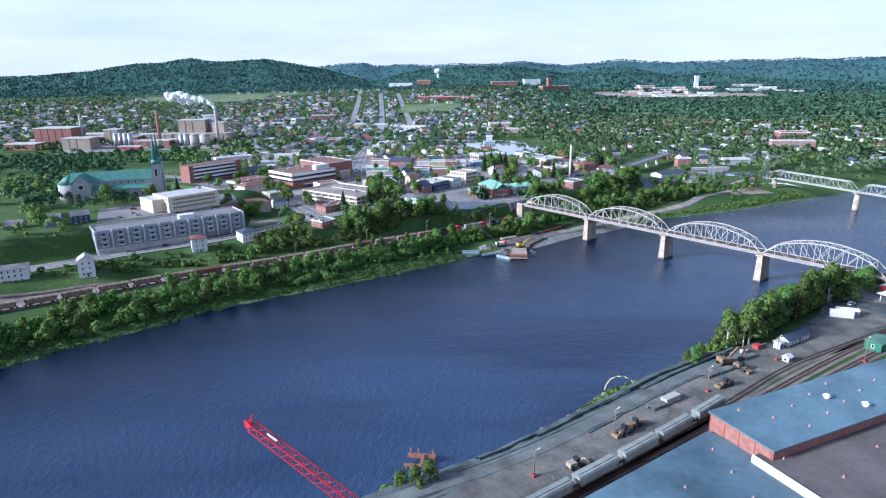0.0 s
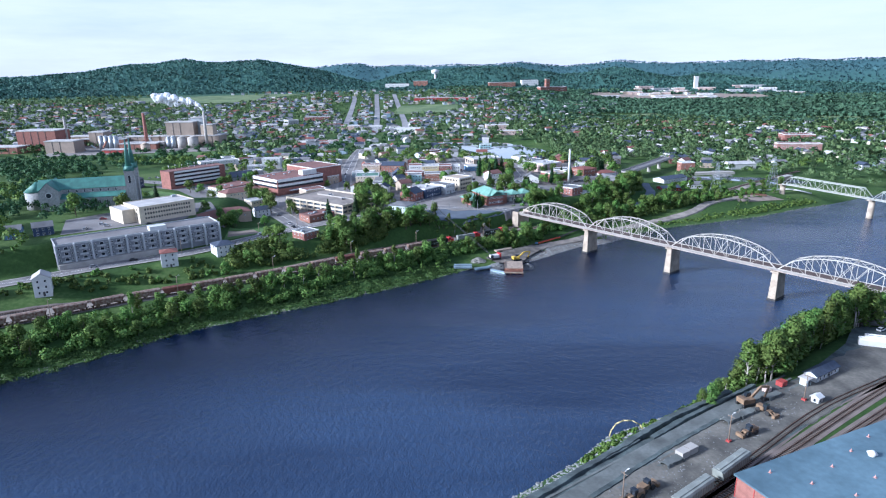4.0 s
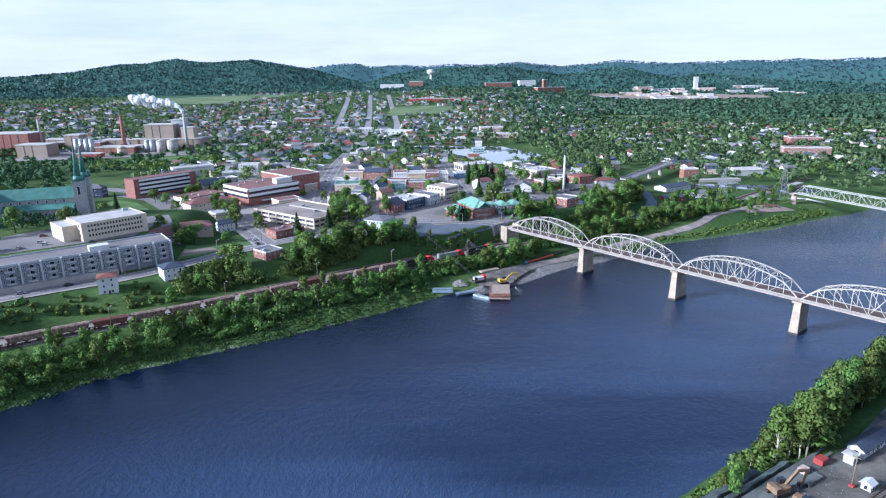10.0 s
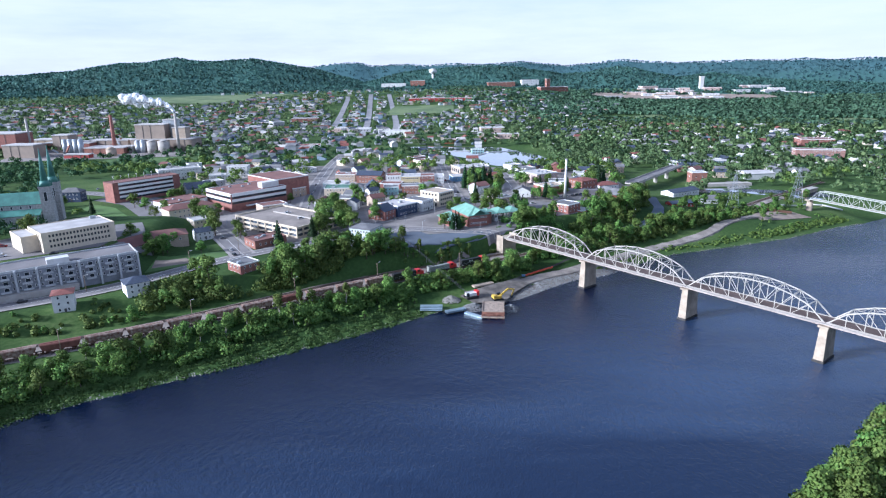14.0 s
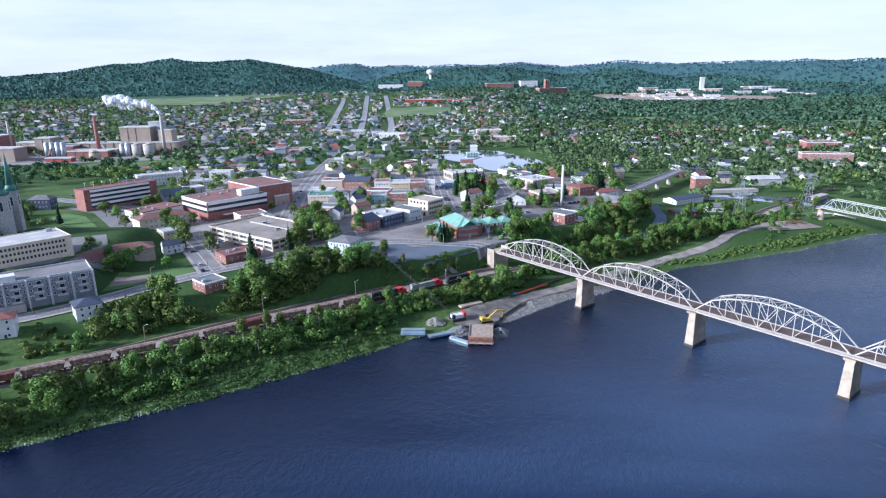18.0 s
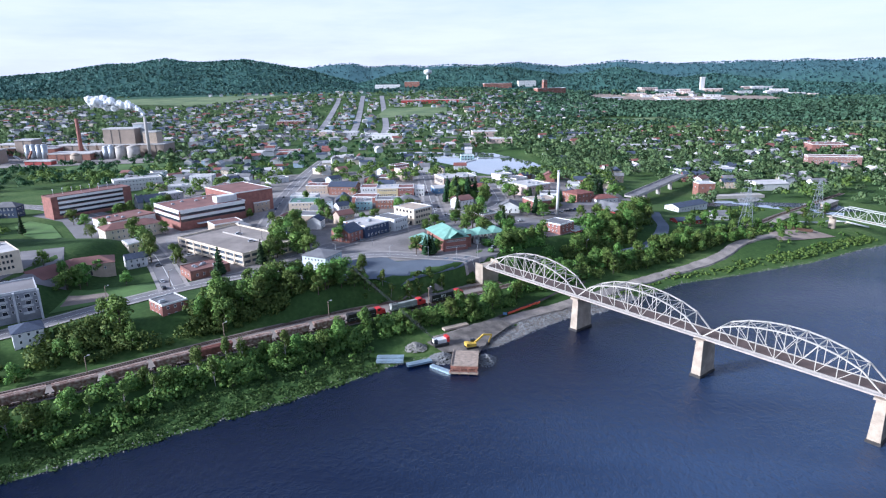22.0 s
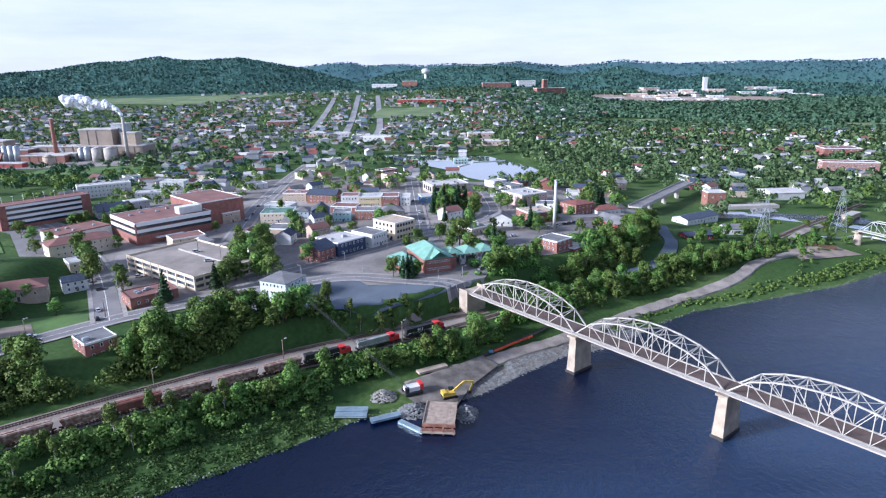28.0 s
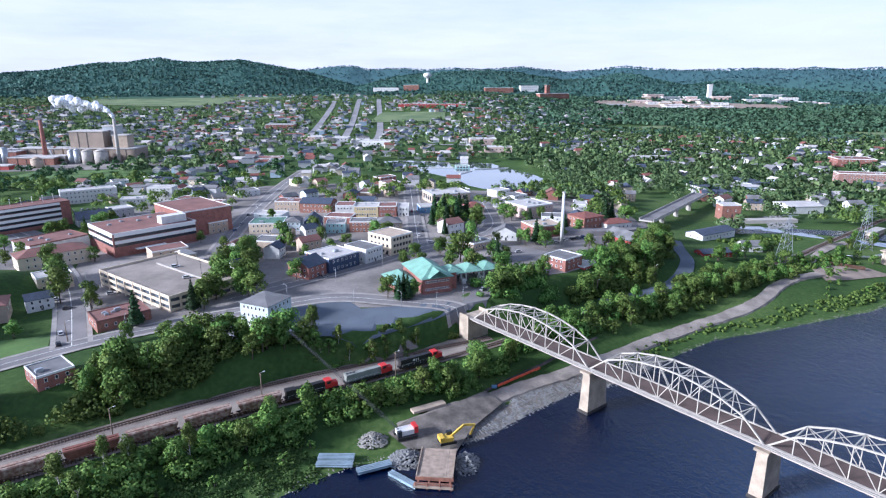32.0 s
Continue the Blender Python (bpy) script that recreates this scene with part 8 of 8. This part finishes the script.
house("green_shed", "green metal shed beside tracks", (166, 222, 9, 6, 33, 15.1, 3.4), plain("shed_green", (0.03, 0.14, 0.08), 0.6), GREEN_ROOF, "gable", 1, (1, 1), 0.8, cat="shed")
house("box_trailer", "white box trailer parked on the gravel yard", (171, 254, 9, 2.4, 160, 15.3, 2.4), WHITE_WALL, WHITE_WALL, rows=1, cols=(0, 0), cat="trailer", doors=0)
house("box_trailer", "silver box trailer parked on the gravel yard", (175, 256.5, 9, 2.4, 160, 15.3, 2.4), GALV, GALV, rows=1, cols=(0, 0), cat="trailer", doors=0)
house("red_garage", "red garage with white door and pale roof", (214, 281, 12, 10, 30, 15.3, 4.2), RED, PALE_ROOF, "gable", 1, (2, 1), 1.8, cat="garage")
can = thing("fuel_canopy", pose(206, 272, 15.3, 0, 0, 25), "white canopy on slim posts", "canopy")
bm = bmesh.new()
hip_roof(bm, 11, 8, 3.6, 1.6)
part("roof", bm, WHITE_WALL, can)
for sx in (-4.6, 4.6):
    for sy in (-3.2, 3.2):
        bm = bmesh.new()
        box(bm, sx - 0.15, sy - 0.15, 0, sx + 0.15, sy + 0.15, 3.6)
        part("post", bm, WHITE_WALL, can)
for x, y, lab, mat, s in ((119, 222, "orange-red steel crate on the yard", RED, 1.2), (112, 218, "pink-grey concrete barrier on the yard", PINK, 1.0), (73, 183, "stack of grey concrete slabs", PALE_CONCRETE, 1.3), (70, 181, "stack of grey concrete slabs", PALE_CONCRETE, 1.3)):
    ob = thing("crate", pose(x, y, 15.2, 0, 0, 33), lab, "crate")
    for k in range(3):
        bm = bmesh.new()
        box(bm, -s * 1.3, -s, 0.5 * k * s, s * 1.3, s, 0.5 * k * s + 0.46 * s)
        part("board", bm, mat, ob)

WOOD_POLE = material("grey_wooden_pole", (0.20, 0.15, 0.11), 0.9, spread=0.25)


def pole(x, y, h, z=None, arm=True, base=False, group="poles along the tracks"):
    ob = thing("utility_pole", pose(x, y, hz(x, y) if z is None else z, 0, 0, 35), "tall wooden utility pole" + (" with lamp and cross arm" if arm else " with bare top"), "pole", group)
    bm = bmesh.new()
    tube(bm, (0, 0, -1), (0, 0, h), 0.2, 0.13, 8)
    part("shaft", bm, WOOD_POLE, ob)
    if arm:
        bm = bmesh.new()
        bar(bm, (0, -1.1, h - 0.6), (0, 1.1, h - 0.6), 0.14)
        part("cross_arm", bm, WOOD_POLE, ob)
        bm = bmesh.new()
        bar(bm, (0, 0, h - 0.1), (1.3, 0, h + 0.2), 0.08)
        box(bm, 1.2, -0.15, h + 0.1, 1.8, 0.15, h + 0.3)
        part("lamp_head", bm, TRIM, ob)
    if base:
        bm = bmesh.new()
        box(bm, -0.6, -0.6, 0, 0.6, 0.6, 0.7)
        part("base_block", bm, RED, ob)


for x, y, h in ((47.6, 161.4, 9), (86.1, 188, 9), (121.3, 211.8, 9.5), (153.4, 210.3, 9.5), (21, 142, 8)):
    pole(x, y, h, 15.1, base=True)
for x, y, h in ((-143, 340, 11), (-190, 305, 11), (-101, 374, 11), (-60, 406, 11), (-20, 431, 11), (26, 447, 12), (-129, 440, 9), (-165, 398, 9), (-108, 462, 9), (122, 540, 10), (160, 566, 9)):
    pole(x, y, h, group="poles on the north bank")
STEEL_LAMP = plain("lamp_steel", (0.3, 0.31, 0.32), 0.5)
for x, y in ((2, 500), (24, 497), (40, 497), (52, 503), (-12, 530), (8, 560), (36, 604), (60, 592), (92, 545), (-140, 530), (-120, 495), (-180, 570), (-88, 470), (-30, 505), (70, 540)):
    ob = thing("street_lamp", pose(x, y, hz(x, y), 0, 0, x * 7 % 360), "slim grey street lamp", "street lamp", "street lamps of the town")
    bm = bmesh.new()
    tube(bm, (0, 0, -0.5), (0, 0, 8), 0.12, 0.08, 8)
    part("shaft", bm, STEEL_LAMP, ob)
    bm = bmesh.new()
    bar(bm, (0, 0, 8), (1.5, 0, 8.3), 0.09)
    box(bm, 1.3, -0.15, 8.2, 2.0, 0.15, 8.4)
    part("lamp_head", bm, STEEL_LAMP, ob)

# Red crawler crane whose boom reaches over the river, and a timber dolphin.
CRANE_RED = material("crane_red", (0.42, 0.02, 0.04), 0.5, spread=0.15, scale=0.6)


def lattice(ob, a, b, w0, w1, n, t, mat, name="boom"):
    a, b = Vector(a), Vector(b)
    d = (b - a).normalized()
    u = d.cross(Vector((0, 0, 1))).normalized()
    v = u.cross(d)
    bm = bmesh.new()
    ring = []
    for i in range(n + 1):
        f = i / n
        w = (w0 + (w1 - w0) * f) / 2
        if f < 0.12:
            w *= 0.35 + f / 0.12 * 0.65
        c = a.lerp(b, f)
        ring.append([c + u * w + v * w, c - u * w + v * w, c - u * w - v * w, c + u * w - v * w])
    for r0, r1, k in zip(ring, ring[1:], range(n)):
        for i in range(4):
            j = (i + 1) % 4
            bar(bm, r0[i], r1[i], t)
            bar(bm, r0[i] if k % 2 else r0[j], r1[j] if k % 2 else r1[i], t * 0.6)
    part(name, bm, mat, ob)
    return u, v


cr = thing("lattice_boom_crane", pose(0, 0, 0), "red crawler crane with long lattice boom over the river", "crane")
u, v = lattice(cr, (11, 92, 17.5), (-46, 118, 46), 2.4, 1.9, 42, 0.2, CRANE_RED)
bm = bmesh.new()
tip = Vector((-46, 118, 46))
for s in (-0.5, 0.5):
    tube(bm, tip + u * (s - 0.12) + Vector((-0.6, 0.3, 0.2)), tip + u * (s + 0.12) + Vector((-0.6, 0.3, 0.2)), 0.9, 0.9, 14)
bar(bm, tip, tip + Vector((0.2, 0.2, 2.6)), 0.4)
bar(bm, tip, tip + Vector((-1.8, 0.9, 0.8)), 0.5)
part("boom_head", bm, CRANE_RED, cr)
bm = bmesh.new()
box(bm, -1.0, -0.04, -0.35, 1.8, 0.04, 0.35)
part("name_plate", bm, TRIM, cr, at=Matrix.Translation(Vector((-41.2, 115.8, 44.7))) @ (Vector((57, -26, -28.5)).to_track_quat("X", "Z").to_matrix().to_4x4()))
bm = bmesh.new()
for s in (-1, 1):
    bar(bm, Vector((11, 92, 22)) + u * s, tip + u * s * 0.5 + Vector((0, 0, 2)), 0.06)
part("pendant", bm, BLACK, cr)
for nm, a, mt in (("upper_body", (9, 84, 16.4, 14, 91, 20), CRANE_RED), ("track", (7.6, 85, 15.1, 9, 93, 16.4), BLACK), ("track", (14, 85, 15.1, 15.4, 93, 16.4), BLACK), ("mast", (11, 89.5, 20, 12, 90.5, 22.2), CRANE_RED)):
    bm = bmesh.new()
    box(bm, *a)
    part(nm, bm, mt, cr)
OLD_TIMBER = material("red_brown_timber", (0.24, 0.11, 0.075), 0.9, spread=0.35, scale=0.7)
do = thing("pile_platform", pose(-11.5, 166, 1.4, 0, 0, -8), "red-brown timber pile platform standing in the river", "platform")
for x, y in ((-3.6, 2.5), (-1.2, 2.6), (3.4, 2.4), (4.2, 1.0), (-4, -3), (-2.6, -3.2), (2.6, -3.4), (3.6, -3)):
    bm = bmesh.new()
    tube(bm, (x, y, -5), (x, y, 4.6 if y > 0 else 2.4), 0.25, 0.25, 8)
    part("pile", bm, OLD_TIMBER, do)
for a, b in (((-4.6, 2.2, 2.6), (4.6, 2.2, 2.6)), ((-4.4, 1.2, 2.4), (4.4, 1.2, 2.4)), ((-4.8, -3.0, 2.2), (4.2, -3.0, 2.2)), ((0.6, 1.6, 2.9), (0.6, -3.0, 2.7))):
    bm = bmesh.new()
    bar(bm, a, b, 0.9, 0.5)
    part("beam", bm, OLD_TIMBER, do)
pu = thing("curved_yellow_pipe", pose(0, 0, 0), "curved yellow intake pipe arching over the water's edge", "pipe")
PALE_PIPE = material("faded_cream_pipe", (0.55, 0.46, 0.22), 0.6, spread=0.15, scale=0.8)
pts = [Vector((66, 203, 9.5)), Vector((64.6, 203.3, 11.5)), Vector((62, 203.2, 13)), Vector((59, 202.6, 13.4)), Vector((56.6, 202, 12.6)), Vector((55.0, 201.4, 10.6)), Vector((54.4, 201.0, 8.6))]
for a, b in zip(pts, pts[1:]):
    bm = bmesh.new()
    tube(bm, a, b, 0.22, 0.22, 8)
    part("pipe_section", bm, PALE_PIPE, pu)

# ---- jetty works on the north bank ----
je = thing("work_jetty", pose(43.0, 401.6, 1.4, 0, 0, -4), "weathered timber and concrete work jetty over the water", "jetty")
TIMBER = material("weathered_timber_deck", (0.34, 0.27, 0.21), 0.9, spread=0.3, scale=0.5)
rnd = random.Random(4)
for k in range(11):
    bm = bmesh.new()
    box(bm, -5.5 + k, -7.2, 3.6, -4.53 + k, 7.2, 3.9 + rnd.uniform(0, 0.06))
    part("plank", bm, TIMBER, je)
for y in (-7.6, -6.4, 0, 6.5):
    bm = bmesh.new()
    box(bm, -5.7, y, 2.6, 5.7, y + 0.6, 3.55)
    part("cross_beam", bm, OLD_TIMBER, je)
for x in (-4.8, -1.6, 1.6, 4.8):
    for y in (-7.6, -1, 5.6):
        bm = bmesh.new()
        tube(bm, (x, y, -4), (x, y, 2.6), 0.28, 0.28, 8)
        part("pile", bm, OLD_TIMBER, je)
bm = bmesh.new()
box(bm, -6.2, -9.6, 1.3, 5.8, -7.9, 1.9)
part("fender_beam", bm, TIMBER, je)
for x in (-5.6, -2, 1.8, 5.2):
    bm = bmesh.new()
    tube(bm, (x, -9.2, -4), (x, -9.2, 3.0), 0.22, 0.22, 8)
    part("pile", bm, OLD_TIMBER, je)
for z in (2.4, 3.0):
    bm = bmesh.new()
    bar(bm, (-5.8, -9.2, z), (5.5, -9.2, z), 0.25, 0.25)
    part("rail_beam", bm, OLD_TIMBER, je)
bm = bmesh.new()
box(bm, -5.6, -7.3, 3.9, -5.3, 7.3, 4.3)
box(bm, 5.3, -7.3, 3.9, 5.6, 7.3, 4.3)
part("kerb", bm, TIMBER, je)
PAD = material("trodden_brown_gravel", (0.155, 0.138, 0.12), 0.95, spread=0.45, scale=0.25, fine=1.6, dark=(0.09, 0.08, 0.07))
strip("stone_slope", SHORE_N[15:21], 10, PAD, 0.15, "dark crushed stone slope below the work road", "slope", offset=0.5, ragged=0.15, step=2.0)
scatter("riprap", along(SHORE_N[15:21], -5, 6.0, 2600, 15, sink=-0.2), ROCK, 0.42, "grey riprap boulders below the work road")
drape("work_pad", [(26, 418), (33, 411), (38, 411), (49, 411), (55, 424), (66, 440), (60, 446), (44, 432), (32, 425)], PAD, 1.4, "grey gravel work pad at the jetty", "ground", cell=3)
excavator(pose(46, 413.5, 4.5, 0, 0, 20), "yellow long-reach crawler excavator", YELLOW_PAINT, 1.1, 1.15)
cc = thing("crawler_crane", pose(32, 417, 4.6, 0, 0, 25), "white crawler crane with red counterweight and thin boom", "crane")
for nm, a, mt in (("track", (-3.4, -2.6, 0, 3.4, -1.6, 1.0), BLACK), ("track", (-3.4, 1.6, 0, 3.4, 2.6, 1.0), BLACK), ("body", (-3.0, -1.7, 1.1, 2.6, 1.7, 2.8), WHITE_WALL), ("counterweight", (2.6, -1.7, 1.2, 4.0, 1.7, 3.6), LOCO_RED), ("cab", (-3.2, -1.9, 1.2, -1.8, -0.7, 3.0), GLASS)):
    bm = bmesh.new()
    box(bm, *a)
    part(nm, bm, mt, cc)
lattice(cc, (-2, 0, 2.4), (-31, 24, 33), 0.9, 0.6, 34, 0.055, DARK)
STEEL_BLUE = material("galvanised_blue_grey_steel", (0.33, 0.42, 0.48), 0.4, metal=0.4, spread=0.2)
for x, y, z, rot, n, L in ((11, 405.5, 3.6, 1, 4, 11.5), (11, 402.3, 3.2, 0, 3, 11.5), (23.5, 401.5, 2.9, 25, 4, 11), (33, 396.5, 2.3, -38, 3, 11)):
    ob = thing("steel_beam_pile", pose(x, y, z, 0, 0, rot), "bundle of blue-grey steel bridge beams", "steel beams")
    for k in range(n):
        bm = bmesh.new()
        yy = (k - n / 2) * 0.75
        box(bm, -L / 2, yy, 0, L / 2, yy + 0.55, 0.1)
        box(bm, -L / 2, yy + 0.2, 0.1, L / 2, yy + 0.32, 0.8)
        box(bm, -L / 2, yy, 0.8, L / 2, yy + 0.55, 0.9)
        part("beam", bm, STEEL_BLUE, ob)
ob = thing("flat_barge_panel", pose(39, 433, 5.8, 0, 0, 30), "long pale green-grey panel lying on the bank", "panel")
bm = bmesh.new()
box(bm, -6.5, -1.5, 0, 6.5, 1.5, 0.9)
part("slab", bm, TAN, ob)
strip("silt_fence", [(60, 446), (72, 457), (86, 470), (100, 482), (112, 492)], 1.4, DARK_DIRT, 1.3, "black silt fence along the work road", "silt fence")
ORANGE = plain("orange_mesh", (0.6, 0.1, 0.04), 0.7)
for i in range(8):
    ob = thing("orange_barrier", pose(66 + i * 2.3, 450.5 + i * 2.0, hz(66 + i * 2.3, 450.5 + i * 2) + 1.0, 0, 0, 41), "orange plastic site barrier", "barrier", "orange barriers on the work road")
    bm = bmesh.new()
    box(bm, -1.3, -0.12, 0, 1.3, 0.12, 1.0)
    box(bm, -1.3, -0.3, 0, -1.0, 0.3, 0.15)
    part("panel", bm, ORANGE, ob)
ob = thing("blue_barrel", pose(63.5, 448.5, hz(63.5, 448.5) + 1.0), "blue site tank beside barriers", "tank")
bm = bmesh.new()
tube(bm, (-1, 0, 0.7), (1, 0, 0.7), 0.7, 0.7, 12)
part("shell", bm, BLUE, ob)

# ---- pylons ----
for x, y in ((252, 606), (322, 640)):
    ob = thing("lattice_pylon", pose(x, y, hz(x, y)), "grey steel lattice power pylon", "pylon", "pylons by the side river")
    for sx in (-1, 1):
        for sy in (-1, 1):
            bm = bmesh.new()
            bar(bm, (sx * 4, sy * 4, -1), (sx * 0.6, sy * 0.6, 30), 0.17)
            part("leg", bm, GALV, ob)
    for k in range(6):
        z0, z1 = k * 5, k * 5 + 5
        w0, w1 = 4 - 3.4 * z0 / 30, 4 - 3.4 * z1 / 30
        for q in range(4):
            a = [(w0, w0), (-w0, w0), (-w0, -w0), (w0, -w0)]
            b = [(w1, w1), (-w1, w1), (-w1, -w1), (w1, -w1)]
            for i, j in ((q, (q + 1) % 4), ((q + 1) % 4, q)):
                bm = bmesh.new()
                bar(bm, (*a[i], z0), (*b[j], z1), 0.08)
                part("brace", bm, GALV, ob)
    for z in (22, 26, 30):
        bm = bmesh.new()
        bar(bm, (-5, 0, z), (5, 0, z), 0.18)
        part("cross_arm", bm, GALV, ob)

# ---- cars ----
CAR_PAINTS = [plain("car_" + n, c, 0.25, 0.2) for n, c in (("white", (0.7, 0.7, 0.7)), ("silver", (0.35, 0.36, 0.38)), ("black", (0.02, 0.02, 0.022)), ("red", (0.3, 0.02, 0.02)), ("blue", (0.03, 0.08, 0.25)), ("grey", (0.12, 0.125, 0.13)))]
CAR_NAMES = ["white", "silver", "black", "red", "blue", "dark grey"]


def car_proto(k, van=False):
    ob = thing("car", pose(0, 0, 0), f"parked {CAR_NAMES[k]} " + ("panel van" if van else "passenger car"), "van" if van else "car", "cars parked in the town")
    bm = bmesh.new()
    h = 1.5 if van else 0.85
    prof = [(-2.2, 0.35), (2.2, 0.35), (2.25, 0.75), (1.2, h), (-2.1, h + 0.05), (-2.25, 0.8)]
    a = [bm.verts.new((x, -0.88, z)) for x, z in prof]
    b = [bm.verts.new((x, 0.88, z)) for x, z in prof]
    bm.faces.new(a), bm.faces.new(b[::-1])
    for i in range(6):
        bm.faces.new((a[i], b[i], b[(i + 1) % 6], a[(i + 1) % 6]))
    bmesh.ops.recalc_face_normals(bm, faces=bm.faces[:])
    part("body", bm, CAR_PAINTS[k], ob)
    bm = bmesh.new()
    z0, z1 = (h, h + 0.65)
    lo = [bm.verts.new((x, y, z0)) for x, y in ((1.1, -0.8), (1.1, 0.8), (-2.0, 0.8), (-2.0, -0.8))]
    hi = [bm.verts.new((x, y, z1)) for x, y in ((0.3, -0.65), (0.3, 0.65), (-1.5, 0.65), (-1.5, -0.65))]
    for i in range(4):
        bm.faces.new((lo[i], lo[(i + 1) % 4], hi[(i + 1) % 4], hi[i]))
    bm.faces.new(hi)
    part("cabin_glass", bm, GLASS, ob)
    bm = bmesh.new()
    box(bm, -1.5, -0.66, z1, 0.3, 0.66, z1 + 0.06)
    part("roof", bm, CAR_PAINTS[k], ob)
    for x in (-1.35, 1.35):
        for s in (-1, 1):
            bm = bmesh.new()
            tube(bm, (x, s * 0.7, 0.32), (x, s * 0.92, 0.32), 0.32, 0.32, 12)
            part("wheel", bm, RUBBER, ob)
    return ob


CARS = [car_proto(k) for k in range(6)]
free = set(range(6))
rnd = random.Random(19)


def car(x, y, rot, k=None, z=None):
    k = rnd.choice((0, 0, 1, 2, 2, 3, 4, 5)) if k is None else k
    m = pose(x, y, (hz(x, y) + 0.36) if z is None else z, 0, 0, rot)
    if k in free:
        free.remove(k)
        CARS[k].matrix_world = m
    else:
        copy_thing(CARS[k], m)


for x, y, rot, k in ((-110, 459, 128, 2), (-116, 470, 128, 0), (-128, 441, 47, 0), (-150, 410, 40, 4), (-188, 383, 30, 2), (-205, 370, 33, 1), (4, 577, 50, 2), (9, 584, 50, 2), (-20, 540, 45, 1), (24, 628, 97, 0), (26, 640, 97, 2),
                     (21.5, 662, 97, 0), (22.5, 690, 97, 5), (14, 705, 97, 3), (33, 610, 30, 0), (62, 522, 60, 1), (86, 590, 20, 0), (96, 545, 15, 2), (93, 541, 15, 5), (118, 618, 30, 0), (124, 622, 30, 2), (128, 625, 30, 5),
                     (132, 628, 30, 4), (112, 613, 10, 0), (147, 612, 100, 0), (152, 603, 100, 5), (-98, 575, 100, 0), (-106, 650, 97, 4), (-108, 670, 97, 1), (-113, 700, 97, 2), (-117, 735, 97, 0), (-145, 512, 45, 0), (-132, 500, 45, 5),
                     (-104, 492, 40, 0), (-122, 520, 40, 0), (184, 268, 30, 0), (208, 270, 20, 1), (240, 640, 10, 0)):
    car(x, y, rot, k)
for x, y, rot in ((-228, 425, 20), (-222, 420, 20), (-212, 436, 60), (-205, 432, 60), (-236, 440, 20), (-196, 424, 30), (-232, 412, 95), (-176, 438, 20), (-170, 446, 20)):
    car(x, y, rot)
for x, y in ((-84, 522), (-98, 540)):
    car(x, y, 30, 0, 17.6 + 6.95)
rnd2 = random.Random(3)
for k in range(26):
    car(-330 + k * 4.2, 700 + rnd2.choice((0, 6)) + k * 1.1, 95, rnd2.choice((0, 1, 2, 5)))

# The near bank's yard, tracks and sheds stand together on one terrace, set back from the shore line.
bpy.context.view_layer.update()
for ob in list(bpy.data.objects):
    if ob.parent is None and ob.type in ("MESH", "EMPTY") and ob.name.split(".")[0] not in ("ground", "water", "riprap", "near_thicket"):
        if ob["group"] == "trees on the near bank" if "group" in ob else False:
            continue
        box_of = [c.matrix_world @ Vector(v) for c in ([ob] if ob.type == "MESH" else ob.children) if c.type == "MESH" for v in (c.bound_box[0], c.bound_box[6])]
        if box_of:
            mid = sum(box_of, Vector()) / len(box_of)
            if signed(np.array([mid.x]), np.array([mid.y]), SHORE_S)[0] < (12 if ob.name.startswith(("pile_platform", "lattice_boom", "curved_yellow")) else 0):
                ob.matrix_world = Matrix.Translation((NEAR_X, NEAR_Y, 0)) @ ob.matrix_world
